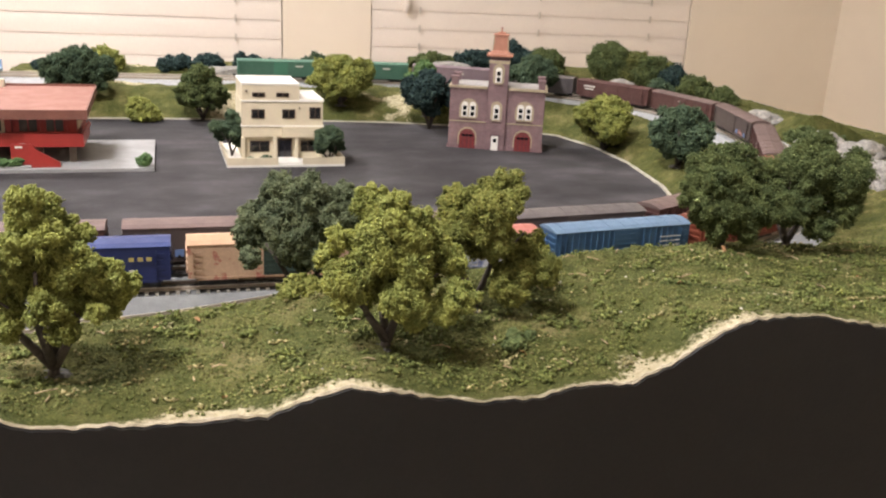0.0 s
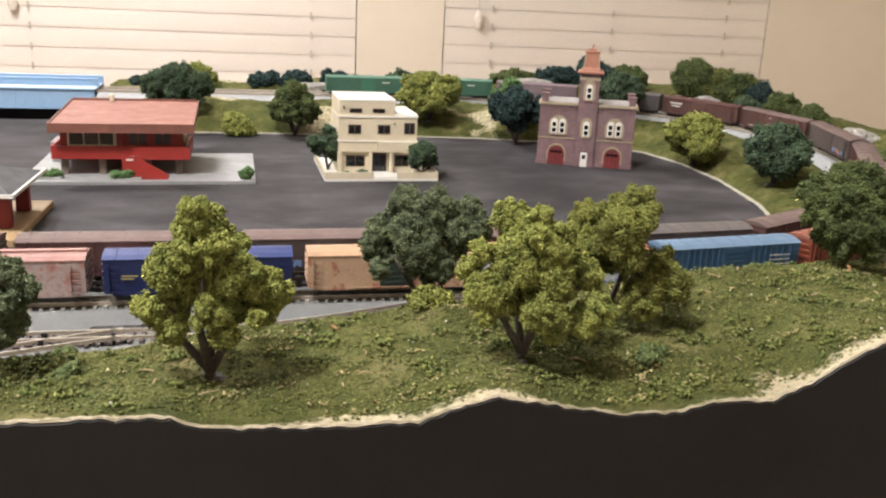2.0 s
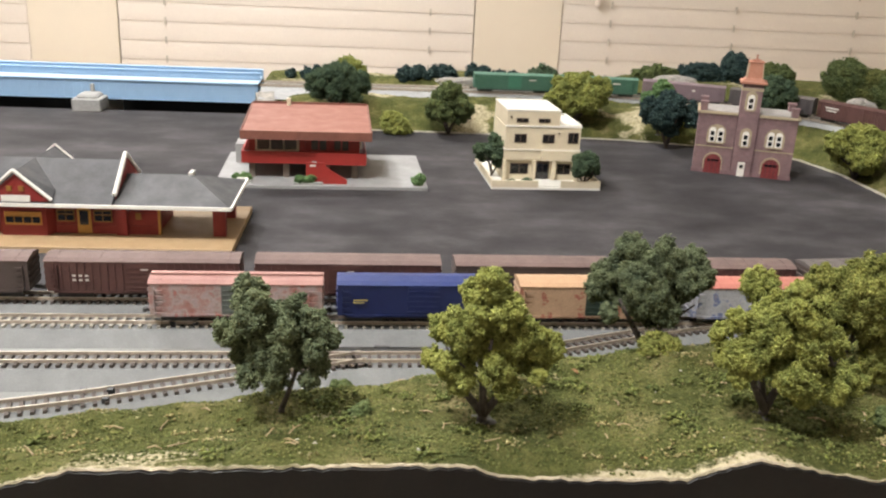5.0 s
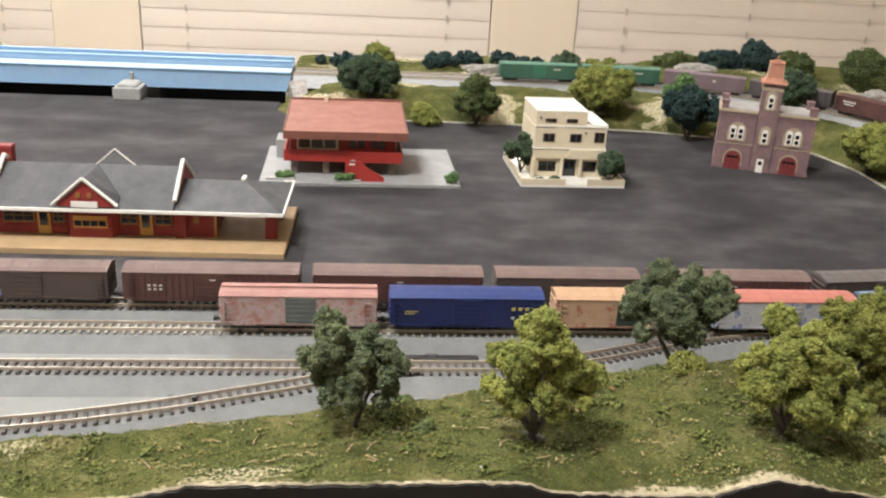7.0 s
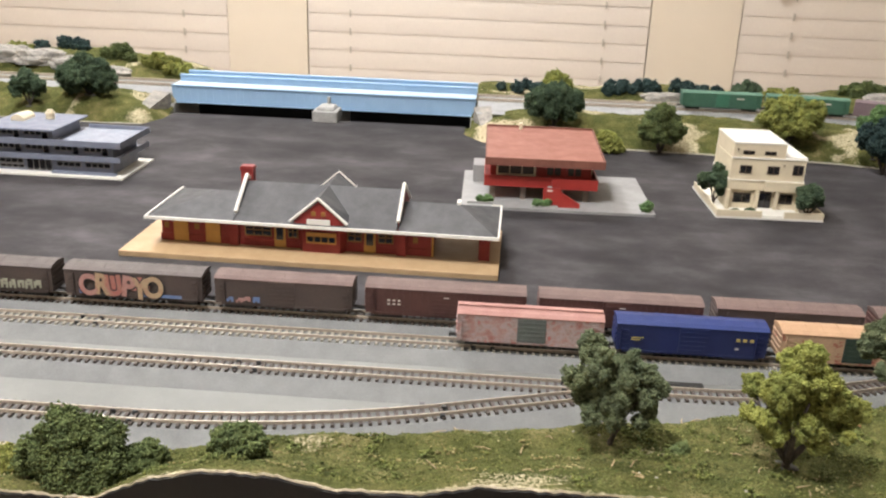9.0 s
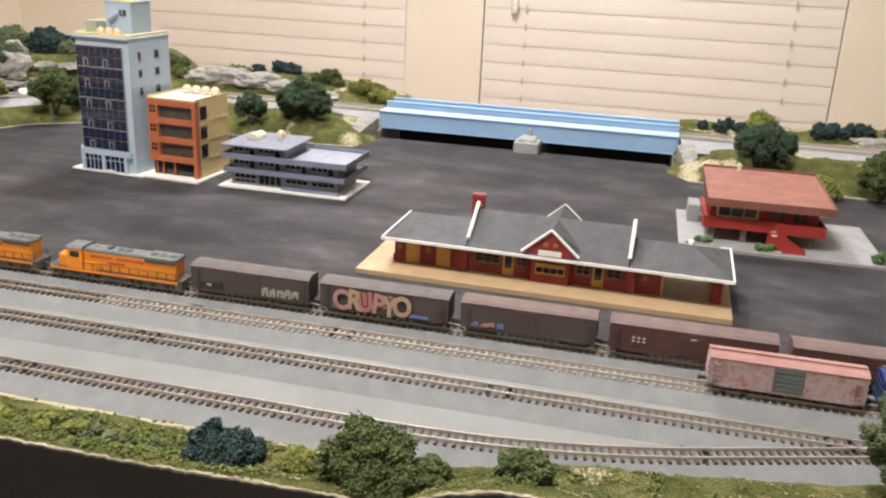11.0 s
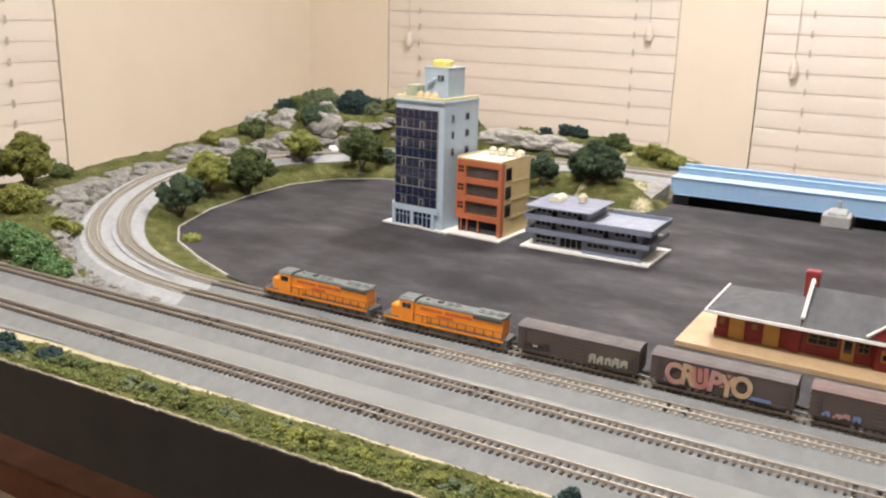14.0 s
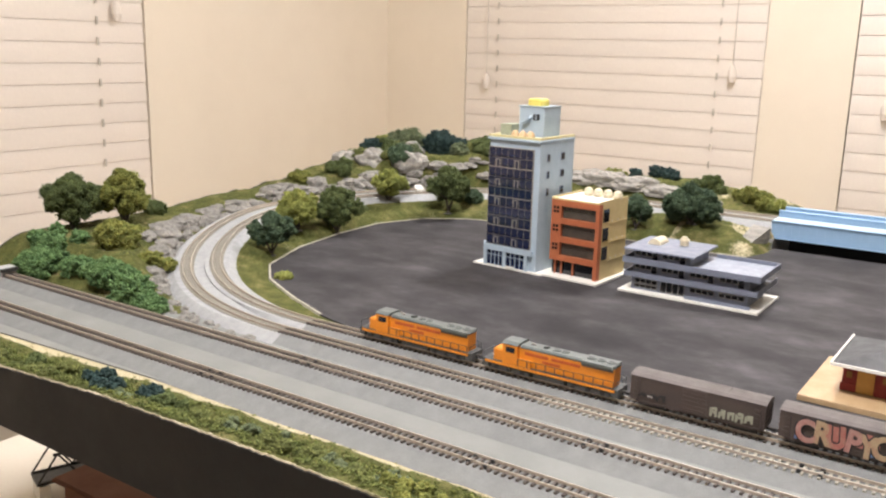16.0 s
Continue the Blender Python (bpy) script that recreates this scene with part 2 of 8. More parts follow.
M = dict(
    turf=ground_mat(), asphalt=asphalt_mat(), rock=rock_mat(k=0.84), rockdark=rock_mat("grey_rim_rock", 0.62),
    wall=surf("cream_wall_paint", (0.81, 0.72, 0.585), (0.77, 0.68, 0.55), 2.5, 300, 0.7, 0.0002, wear=0.04),
    trimwhite=surf("window_trim_paint", (0.76, 0.69, 0.58), (0.73, 0.66, 0.55), 3, 200, 0.55, wear=0.04),
    slat=surf("blind_slat_vinyl", (0.79, 0.715, 0.63), (0.77, 0.69, 0.605), 4, 120, 0.45, wear=0.03, vary=0.03),
    cord=surf("blind_cord", (0.62, 0.56, 0.47), None, 50, 900, 0.8),
    ceiling=surf("ceiling_paint", (0.80, 0.77, 0.70), None, 3, 200, 0.85, wear=0.05),
    carpet=surf("beige_carpet", (0.42, 0.36, 0.28), (0.36, 0.31, 0.24), 8, 900, 0.95, 0.002),
    fascia=surf("black_painted_fascia", (0.0085, 0.0077, 0.0075), (0.007, 0.0064, 0.0062), 12, 500, 0.5, 0.0001, wear=0.2, spec=0.35),
    timber=surf("raw_pine", (0.42, 0.30, 0.17), (0.35, 0.24, 0.13), 14, 200, 0.7, stretch=(6, 1, 1)),
    yard=surf("grey_yard_paint", (0.180, 0.184, 0.172), (0.152, 0.156, 0.146), 14, 900, 0.7, 0.0001, wear=0.08),
    ballast=surf("blue_grey_ballast", (0.184, 0.189, 0.184), (0.156, 0.160, 0.157), 90, 1800, 0.85, 0.0002, wear=0.22),
    concretebed=surf("concrete_track_bed", (0.33, 0.335, 0.335), (0.27, 0.275, 0.275), 120, 1500, 0.8, 0.0002, wear=0.2),
    tie=surf("brown_tie", (0.088, 0.068, 0.056), (0.064, 0.050, 0.042), 300, 2500, 0.75, vary=0.25),
    paletie=surf("concrete_tie", (0.36, 0.335, 0.28), (0.31, 0.29, 0.245), 300, 2500, 0.75),
    rail=surf("nickel_silver_rail", (0.62, 0.55, 0.45), (0.50, 0.44, 0.36), 80, 900, 0.42, metal=0.4, wear=0.15),
    railside=surf("rail_side", (0.36, 0.30, 0.24), None, 200, 1500, 0.6),
    joiner=surf("black_rail_joiner", (0.02, 0.02, 0.02), None, 300, 1500, 0.5),
    sand=surf("sand_edge", (0.60, 0.51, 0.38), (0.19, 0.17, 0.09), 32, 1500, 0.95, 0.0004),
    curb=surf("pale_curb_grit", (0.46, 0.43, 0.35), (0.36, 0.34, 0.27), 180, 1500, 0.9, 0.0003),
    bark=surf("bark", (0.095, 0.078, 0.066), (0.060, 0.050, 0.043), 300, 1500, 0.9, 0.0004),
    treebase=surf("tree_base_putty", (0.13, 0.125, 0.11), (0.09, 0.088, 0.075), 200, 1500, 0.9, 0.0004),
    f_lime=foliage("lime_foam", (0.195, 0.217, 0.062), (0.232, 0.254, 0.073), (0.285, 0.303, 0.098)),
    f_olive=foliage("olive_foam", (0.149, 0.161, 0.044), (0.183, 0.195, 0.054), (0.226, 0.23, 0.073)),
    f_green=foliage("green_foam", (0.075, 0.099, 0.04), (0.092, 0.119, 0.048), (0.117, 0.143, 0.062)),
    f_dark=foliage("dark_green_foam", (0.053, 0.084, 0.053), (0.066, 0.101, 0.064), (0.087, 0.125, 0.078)),
    f_teal=foliage("teal_foam", (0.016, 0.034, 0.036), (0.032, 0.058, 0.060), (0.060, 0.095, 0.094)),
    f_grey=foliage("grey_green_foam", (0.092, 0.118, 0.070), (0.125, 0.150, 0.088), (0.158, 0.182, 0.112)),
    f_bright=foliage("bright_green_foam", (0.066, 0.119, 0.046), (0.105, 0.187, 0.077), (0.165, 0.264, 0.121)),
    f_turf=foliage("turf_crumbs", (0.074, 0.090, 0.029), (0.118, 0.135, 0.044), (0.20, 0.198, 0.082), 40),
    f_tuft=foliage("coarse_turf", (0.086, 0.107, 0.035), (0.124, 0.146, 0.046), (0.185, 0.200, 0.070), 60),
    f_straw=foliage("straw_flecks", (0.16, 0.14, 0.06), (0.30, 0.26, 0.13), (0.46, 0.41, 0.24), 60),
    f_moss=foliage("mossy_foam", (0.088, 0.103, 0.037), (0.125, 0.139, 0.049), (0.175, 0.183, 0.070), 50),
    twig=surf("dry_twig", (0.42, 0.33, 0.20), (0.30, 0.20, 0.10), 200, 900, 0.9, vary=0.3),
    leaf=surf("dry_leaf", (0.34, 0.18, 0.07), (0.24, 0.12, 0.05), 200, 900, 0.8, vary=0.3),
    stone=surf("pale_chip", (0.50, 0.47, 0.38), (0.40, 0.37, 0.30), 300, 1500, 0.9, vary=0.3),
    # buildings
    purplebrick=brick_mat("purple_brick", (0.172, 0.104, 0.110), (0.215, 0.128, 0.134), (0.20, 0.145, 0.148)),
    buffstone=surf("buff_stone", (0.40, 0.33, 0.22), None, 200, 1500, 0.8),
    reddoor=surf("red_doors", (0.17, 0.030, 0.032), None, 200, 1500, 0.5),
    copper=surf("orange_tower_roof", (0.42, 0.19, 0.125), (0.35, 0.155, 0.10), 200, 1500, 0.6),
    greyroof=surf("grey_flat_roof", (0.36, 0.34, 0.32), None, 100, 1500, 0.8),
    whitepl=surf("white_plastic", (0.78, 0.76, 0.70), (0.72, 0.70, 0.64), 100, 900, 0.45, wear=0.08),
    creampl=surf("cream_plastic", (0.66, 0.585, 0.425), (0.60, 0.525, 0.38), 100, 900, 0.5, wear=0.1),
    sandpl=surf("sand_yellow_plastic", (0.60, 0.47, 0.22), (0.54, 0.42, 0.20), 100, 900, 0.55, wear=0.1),
    winframe=surf("brown_window_frame", (0.11, 0.075, 0.05), None, 100, 900, 0.5),
    darkglass=glass_mat("smoked_glass", (0.022, 0.02, 0.02)),
    blueglass=glass_mat("blue_glass", (0.012, 0.018, 0.055)),
    warmglass=glass_mat("brown_glass", (0.075, 0.060, 0.048), 0.2),
    ochrefine=surf("thin_ochre_frame", (0.30, 0.15, 0.03), None, 90, 1200, 0.5, wear=0.1),
    blackglass=glass_mat("black_glass", (0.01, 0.01, 0.014)),
    redpl=surf("red_plastic", (0.33, 0.033, 0.026), (0.28, 0.028, 0.022), 100, 900, 0.42, wear=0.08),
    terracotta=surf("terracotta_roof", (0.265, 0.105, 0.075), (0.23, 0.09, 0.064), 60, 900, 0.55, wear=0.08),
    roofedge=surf("brown_roof_edge", (0.20, 0.078, 0.055), None, 100, 900, 0.55, wear=0.08),
    paving=surf("pale_grey_paving", (0.29, 0.29, 0.285), (0.25, 0.25, 0.245), 60, 900, 0.7, wear=0.1),
    concrete=surf("grey_concrete", (0.38, 0.38, 0.36), (0.30, 0.30, 0.29), 120, 900, 0.8, wear=0.2),
    pillar=surf("brown_grey_pillar", (0.20, 0.16, 0.13), None, 120, 900, 0.7),
    slate=surf("dark_slate_roof", (0.064, 0.065, 0.068), (0.050, 0.051, 0.054), 80, 1200, 0.7, 0.0001, wear=0.2),
    depotred=surf("depot_red", (0.27, 0.026, 0.022), (0.22, 0.022, 0.02), 90, 1200, 0.55, wear=0.12),
    ochre=surf("ochre_doors", (0.56, 0.30, 0.065), (0.48, 0.255, 0.055), 90, 1200, 0.5, wear=0.1),
    tanplat=surf("tan_platform", (0.43, 0.30, 0.165), (0.38, 0.26, 0.14), 60, 1200, 0.6, wear=0.08),
    skypl=surf("pale_blue_plastic", (0.40, 0.485, 0.56), (0.355, 0.44, 0.515), 100, 900, 0.45, wear=0.08),
    peachpl=surf("peach_plastic", (0.66, 0.47, 0.27), (0.60, 0.42, 0.24), 100, 900, 0.5, wear=0.1),
    lemonpale=surf("pale_lemon_plastic", (0.66, 0.58, 0.30), (0.60, 0.53, 0.27), 100, 900, 0.5, wear=0.1),
    lemon=surf("yellow_plastic", (0.80, 0.68, 0.16), None, 100, 900, 0.45, wear=0.06),
    palegreen=surf("pale_green_plastic", (0.42, 0.45, 0.33), None, 100, 900, 0.5),
    orangebrick=surf("orange_brick_plastic", (0.40, 0.115, 0.045), (0.35, 0.10, 0.04), 150, 1600, 0.6, wear=0.15),
    slatepl=surf("slate_blue_plastic", (0.185, 0.205, 0.265), (0.16, 0.18, 0.235), 100, 900, 0.45, wear=0.08),
    bridgeblue=surf("sky_blue_girder", (0.30, 0.46, 0.64), (0.27, 0.42, 0.60), 60, 900, 0.42, wear=0.06),
    # girder blue lightened: the sheen on the walkway is in the colour
    bridgelit=surf("lit_blue_walkway", (0.50, 0.64, 0.76), (0.46, 0.60, 0.73), 60, 900, 0.4, wear=0.05),
    mullion=surf("grey_tan_mullion", (0.30, 0.275, 0.24), None, 100, 900, 0.5, wear=0.1),
    terrace=surf("pale_slate_terrace", (0.27, 0.295, 0.355), None, 100, 900, 0.5, wear=0.08),
    # rolling stock
    uporange=surf("yellow_orange_loco", (0.74, 0.255, 0.020), (0.66, 0.22, 0.018), 100, 900, 0.35, wear=0.08),
    locogrey=surf("loco_roof_grey", (0.125, 0.14, 0.13), (0.10, 0.112, 0.105), 100, 900, 0.5, wear=0.1),
    locodark=surf("loco_dark_trim", (0.05, 0.055, 0.052), None, 100, 900, 0.5, wear=0.1),
    running=surf("underframe_grey", (0.10, 0.10, 0.098), (0.075, 0.075, 0.073), 200, 1200, 0.6, wear=0.2),
    blackpl=surf("black_underframe", (0.02, 0.019, 0.018), (0.03, 0.026, 0.022), 200, 1200, 0.65),
    letterred=surf("red_lettering", (0.55, 0.10, 0.025), None, 200, 900, 0.5),
    letterwhite=surf("white_lettering", (0.62, 0.58, 0.52), None, 200, 900, 0.6),
    steel=surf("steel_wheel", (0.35, 0.33, 0.30), None, 200, 900, 0.4, metal=0.8),
    locored=surf("bright_red_loco", (0.72, 0.015, 0.035), (0.66, 0.013, 0.03), 100, 900, 0.4, wear=0.05),
    lampglow=surf("clear_lens", (0.8, 0.78, 0.7), None, 200, 900, 0.2),
    cardboard=surf("cardboard", (0.17, 0.068, 0.035), (0.14, 0.055, 0.03), 20, 500, 0.85, wear=0.12),
)

# ---- mesh helpers ----
class Geo:
    """Collects vertices and faces of one mesh."""

    def __init__(self):
        self.v, self.f = [], []

    def add(self, verts, faces):
        k = len(self.v)
        self.v += [tuple(p) for p in verts]
        self.f += [tuple(i + k for i in q) for q in faces]
        return self

    def box(self, x0, x1, y0, y1, z0, z1, c=0.0):
        """A box; c chamfers its upright and top edges."""
        if c <= 0:
            p = [(x, y, z) for z in (z0, z1) for x, y in ((x0, y0), (x1, y0), (x1, y1), (x0, y1))]
            return self.add(p, [(3, 2, 1, 0), (4, 5, 6, 7), (0, 1, 5, 4), (1, 2, 6, 5), (2, 3, 7, 6), (3, 0, 4, 7)])
        ring = lambda i, z: [(x0 + i + c, y0 + i, z), (x1 - i - c, y0 + i, z), (x1 - i, y0 + i + c, z), (x1 - i, y1 - i - c, z),
                             (x1 - i - c, y1 - i, z), (x0 + i + c, y1 - i, z), (x0 + i, y1 - i - c, z), (x0 + i, y0 + i + c, z)]
        p = ring(0, z0) + ring(0, z1 - c) + ring(c, z1)
        fs = [tuple(range(7, -1, -1)), tuple(range(16, 24))]
        for k in (0, 8):
            fs += [(k + i, k + (i + 1) % 8, k + 8 + (i + 1) % 8, k + 8 + i) for i in range(8)]
        return self.add(p, fs)

    def prism(self, poly, z0, z1):
        n = len(poly)
        p = [(x, y, z0) for x, y in poly] + [(x, y, z1) for x, y in poly]
        return self.add(p, [tuple(range(n - 1, -1, -1)), tuple(range(n, 2 * n))] + [(i, (i + 1) % n, n + (i + 1) % n, n + i) for i in range(n)])

    def extrude_x(self, poly, x0, x1):
        """poly of (y, z), drawn out along x."""
        n = len(poly)
        p = [(x0, y, z) for y, z in poly] + [(x1, y, z) for y, z in poly]
        return self.add(p, [tuple(range(n - 1, -1, -1)), tuple(range(n, 2 * n))] + [(i, (i + 1) % n, n + (i + 1) % n, n + i) for i in range(n)])

    def extrude_y(self, poly, y0, y1):
        """poly of (x, z), drawn out along y."""
        n = len(poly)
        p = [(x, y0, z) for x, z in poly] + [(x, y1, z) for x, z in poly]
        return self.add(p, [tuple(range(n)), tuple(range(2 * n - 1, n - 1, -1))] + [(i, n + i, n + (i + 1) % n, (i + 1) % n) for i in range(n)])

    def tube(self, a, b, ra, rb=None, n=8):
        rb = ra if rb is None else rb
        a, b = Vector(a), Vector(b)
        q = (b - a).to_track_quat("Z", "Y")
        p = []
        for c, r in ((a, ra), (b, rb)):
            p += [c + q @ Vector((r * math.cos(2 * math.pi * i / n), r * math.sin(2 * math.pi * i / n), 0)) for i in range(n)]
        return self.add(p, [tuple(range(n - 1, -1, -1)), tuple(range(n, 2 * n))] + [(i, (i + 1) % n, n + (i + 1) % n, n + i) for i in range(n)])

    def dome(self, x, y, z, r, h, n=10, m=4):
        p = []
        for j in range(m):
            a = math.pi / 2 * j / m
            p += [(x + r * math.cos(a) * math.cos(2 * math.pi * i / n), y + r * math.cos(a) * math.sin(2 * math.pi * i / n), z + h * math.sin(a)) for i in range(n)]
        p.append((x, y, z + h))
        fs = [tuple(range(n - 1, -1, -1))]
        for j in range(m - 1):
            fs += [(j * n + i, j * n + (i + 1) % n, (j + 1) * n + (i + 1) % n, (j + 1) * n + i) for i in range(n)]
        fs += [((m - 1) * n + i, (m - 1) * n + (i + 1) % n, m * n) for i in range(n)]
        return self.add(p, fs)

    def mesh(self, name, material, smooth=False):
        me = bpy.data.meshes.new(name)
        me.from_pydata(self.v, [], self.f)
        bm = bmesh.new()
        bm.from_mesh(me)
        bmesh.ops.recalc_face_normals(bm, faces=bm.faces)
        bm.to_mesh(me)
        bm.free()
        me.materials.append(material)
        if smooth:
            me.polygons.foreach_set("use_smooth", [True] * len(me.polygons))
        return me


def part(name, g, material, parent=None, label="", smooth=False):
    """One mesh object, under a thing or a part."""
    ob = new(name, g.mesh(name, material, smooth))
    ob.parent = parent
    if label:
        tagged(ob, label)
    return ob


def empty(name, m, label, category, group="", kind=""):
    ob = new(name)
    ob.empty_display_size = 0.01
    ob.matrix_world = m
    return tagged(ob, label, category, group, kind)


def raw_mesh(name, verts, tris, material, smooth=False):
    """A mesh straight from numpy arrays of points and triangles."""
    me = bpy.data.meshes.new(name)
    nv, nf = len(verts), len(tris)
    me.vertices.add(nv)
    me.vertices.foreach_set("co", np.asarray(verts, np.float32).ravel())
    me.loops.add(nf * 3)
    me.loops.foreach_set("vertex_index", np.asarray(tris, np.int32).ravel())
    me.polygons.add(nf)
    me.polygons.foreach_set("loop_start", np.arange(0, nf * 3, 3, dtype=np.int32))
    me.polygons.foreach_set("loop_total", np.full(nf, 3, np.int32))
    if smooth:
        me.polygons.foreach_set("use_smooth", np.ones(nf, bool))
    me.update(calc_edges=True)
    me.materials.append(material)
    return me


TETRA = np.array([(1, 1, 1), (1, -1, -1), (-1, 1, -1), (-1, -1, 1)], float) / 1.7
TETRA_F = np.array([(0, 1, 2), (0, 3, 1), (0, 2, 3), (1, 3, 2)])


def crumbs(centres, size, rng, squash=1.0):
    """Small irregular tetrahedra at the given centres: crumbs of ground foam."""
    n = len(centres)
    q = rng.normal(size=(n, 4))
    q /= np.linalg.norm(q, axis=1)[:, None]
    w, x, y, z = q.T
    r = np.stack([1 - 2 * (y * y + z * z), 2 * (x * y - z * w), 2 * (x * z + y * w), 2 * (x * y + z * w), 1 - 2 * (x * x + z * z), 2 * (y * z - x * w),
                  2 * (x * z - y * w), 2 * (y * z + x * w), 1 - 2 * (x * x + y * y)], 1).reshape(n, 3, 3)
    base = TETRA[None] * rng.uniform(0.55, 1.35, (n, 4, 1)) * (size * rng.uniform(0.6, 1.4, (n, 1, 1)))
    v = np.einsum("nij,nkj->nki", r, base)
    v[:, :, 2] *= squash
    v += np.asarray(centres)[:, None, :]
    f = TETRA_F[None] + 4 * np.arange(n)[:, None, None]
    return v.reshape(-1, 3), f.reshape(-1, 3)


def sphere_pts(n, rng):
    p = rng.normal(size=(n, 3))
    return p / np.linalg.norm(p, axis=1)[:, None]


def smooth01(u):
    u = np.clip(u, 0, 1)
    return u * u * (3 - 2 * u)


def wavy(x, y, s, seed=0):
    """Cheap smooth noise in -1..1 from a few sines."""
    a = np.sin(x * s + seed) * np.cos(y * s * 1.13 + seed * 1.7)
    b = np.sin(x * s * 2.3 + y * s * 1.7 + seed * 2.1) * np.cos(y * s * 2.9 - x * s * 0.7 + seed)
    c = np.sin(x * s * 5.1 - y * s * 4.3 + seed * 0.3) * np.cos(y * s * 5.9 + x * s * 2.7)
    return 0.55 * a + 0.3 * b + 0.15 * c


# ---- the plan: twin ovals, yard tracks, plaza ----
XL, XR, YC = -0.88, 0.22, 0.888
R_IN, R_OUT = 0.348, 0.381
REAR_RISE = 0.0225
FRONT, BACK, LEFT, RIGHT = 0.300, 1.405, -1.46, 0.800
LEFT_BACK, YARD_BACK, GAP_Y = -1.365, 0.500, 1.187


def bed(y):
    """Height of the ground under the ovals: level in front, raised at the back."""
    return REAR_RISE * smooth01((np.asarray(y, float) - 0.525) / 0.33)


def oval(r, s):
    """Point and heading on an oval, s metres from its front left end, anticlockwise."""
    straight, arc = XR - XL, math.pi * r
    s = s % (2 * (straight + arc))
    if s < straight:
        return XL + s, YC - r, 0.0
    s -= straight
    if s < arc:
        a = s / r - math.pi / 2
        return XR + r * math.cos(a), YC + r * math.sin(a), a + math.pi / 2
    s -= arc
    if s < straight:
        return XR - s, YC + r, math.pi
    s -= straight
    a = s / r + math.pi / 2
    return XL + r * math.cos(a), YC + r * math.sin(a), a + math.pi / 2


def oval_line(r, step=0.006):
    total = 2 * (XR - XL + math.pi * r)
    n = int(total / step)
    pts = [oval(r, total * i / n) for i in range(n)]
    return [(x, y, float(bed(y)), h) for x, y, h in pts]


def arc_between(p, q, n=24, bend=0.0):
    """Points from p to q, eased so that both ends run along x."""
    out = []
    for i in range(n + 1):
        u = i / n
        e = u * u * (3 - 2 * u)
        out.append((p[0] + (q[0] - p[0]) * u, p[1] + (q[1] - p[1]) * e + bend * math.sin(math.pi * u), 0.0))
    return out


def with_heading(pts):
    out = []
    for i, p in enumerate(pts):
        a, b = pts[max(i - 1, 0)], pts[min(i + 1, len(pts) - 1)]
        out.append((*p, math.atan2(b[1] - a[1], b[0] - a[0])))
    return out


Y3, Y4 = 0.459, 0.394
# third track: straight, then rising to join the outer oval
LINE3 = with_heading([(-1.25 + 0.02 * i, Y3, 0.0) for i in range(61)] + arc_between((-0.03, Y3), (0.17, YC - R_OUT), 24)[0:])
# fourth track: straight, then swinging in to join the third
LINE4 = with_heading([(-1.40 + 0.02 * i, Y4, 0.0) for i in range(49)] + [(-0.42 + 0.23 * i / 16, Y4 + 0.027 * (max(0, i - 4) / 12) ** 2, 0.0) for i in range(16)]
                     + [(-0.19 + 0.020 * i, 0.421 + 0.0066 * i, 0.0) for i in range(7)])

PLAZA = [(0.20, 0.566), (0.335, 0.600), (0.402, 0.655), (0.430, 0.735), (0.448, 0.836), (0.450, 0.920), (0.436, 0.990), (0.395, 1.028), (0.327, 1.057),
         (0.26, 1.078), (0.10, 1.094), (-0.04, 1.098), (-0.185, 1.100), (-0.212, 1.14), (-0.212, GAP_Y), (-0.625, GAP_Y), (-0.625, 1.15), (-0.640, 1.108), (-0.70, 1.104),
         (-0.85, 1.110), (-0.98, 1.108), (-1.058, 1.091), (-1.115, 1.048), (-1.146, 0.970), (-1.142, 0.880), (-1.125, 0.780), (-1.088, 0.690),
         (-1.040, 0.643), (-0.97, 0.606), (-0.90, 0.576), (-0.86, 0.566)]


def inside(poly, x, y):
    r = np.zeros(np.shape(x), bool)
    n = len(poly)
    for i in range(n):
        (x1, y1), (x2, y2) = poly[i], poly[(i + 1) % n]
        if y1 != y2:
            r ^= ((y1 > y) != (y2 > y)) & (x < (x2 - x1) * (y - y1) / (y2 - y1) + x1)
    return r


def dist_to(poly, x, y, closed=True):
    d = np.full(np.shape(x), 9.0)
    n = len(poly)
    for i in range(n if closed else n - 1):
        (x1, y1), (x2, y2) = poly[i], poly[(i + 1) % n]
        l2 = (x2 - x1) ** 2 + (y2 - y1) ** 2
        u = np.clip(((x - x1) * (x2 - x1) + (y - y1) * (y2 - y1)) / l2, 0, 1)
        d = np.minimum(d, np.hypot(x - x1 - u * (x2 - x1), y - y1 - u * (y2 - y1)))
    return d


def oval_radius(x, y):
    """Distance from the ovals' spine: inside < 0.348, outside > 0.381."""
    return np.hypot(x - np.clip(x, XL, XR), y - YC)


EDGE_X = [-1.46, -1.0, -0.86, -0.69, -0.46, -0.366, -0.334, -0.31, -0.283, -0.253, -0.228, -0.19, -0.166, -0.10, -0.055, -0.035, -0.026, 0.011, 0.041, 0.055, 0.066, 0.095, 0.110, 0.132,
          0.143, 0.165, 0.181, 0.198, 0.211, 0.235, 0.268, 0.34, 0.45, 0.81]
EDGE_Z = [0.008, 0.010, 0.019, 0.022, 0.023, 0.026, 0.025, 0.037, 0.044, 0.044, 0.039, 0.040, 0.046, 0.046, 0.046, 0.045, 0.041, 0.039, 0.039, 0.044, 0.046, 0.040, 0.037, 0.037,
          0.040, 0.039, 0.046, 0.056, 0.060, 0.060, 0.053, 0.050, 0.055, 0.055]
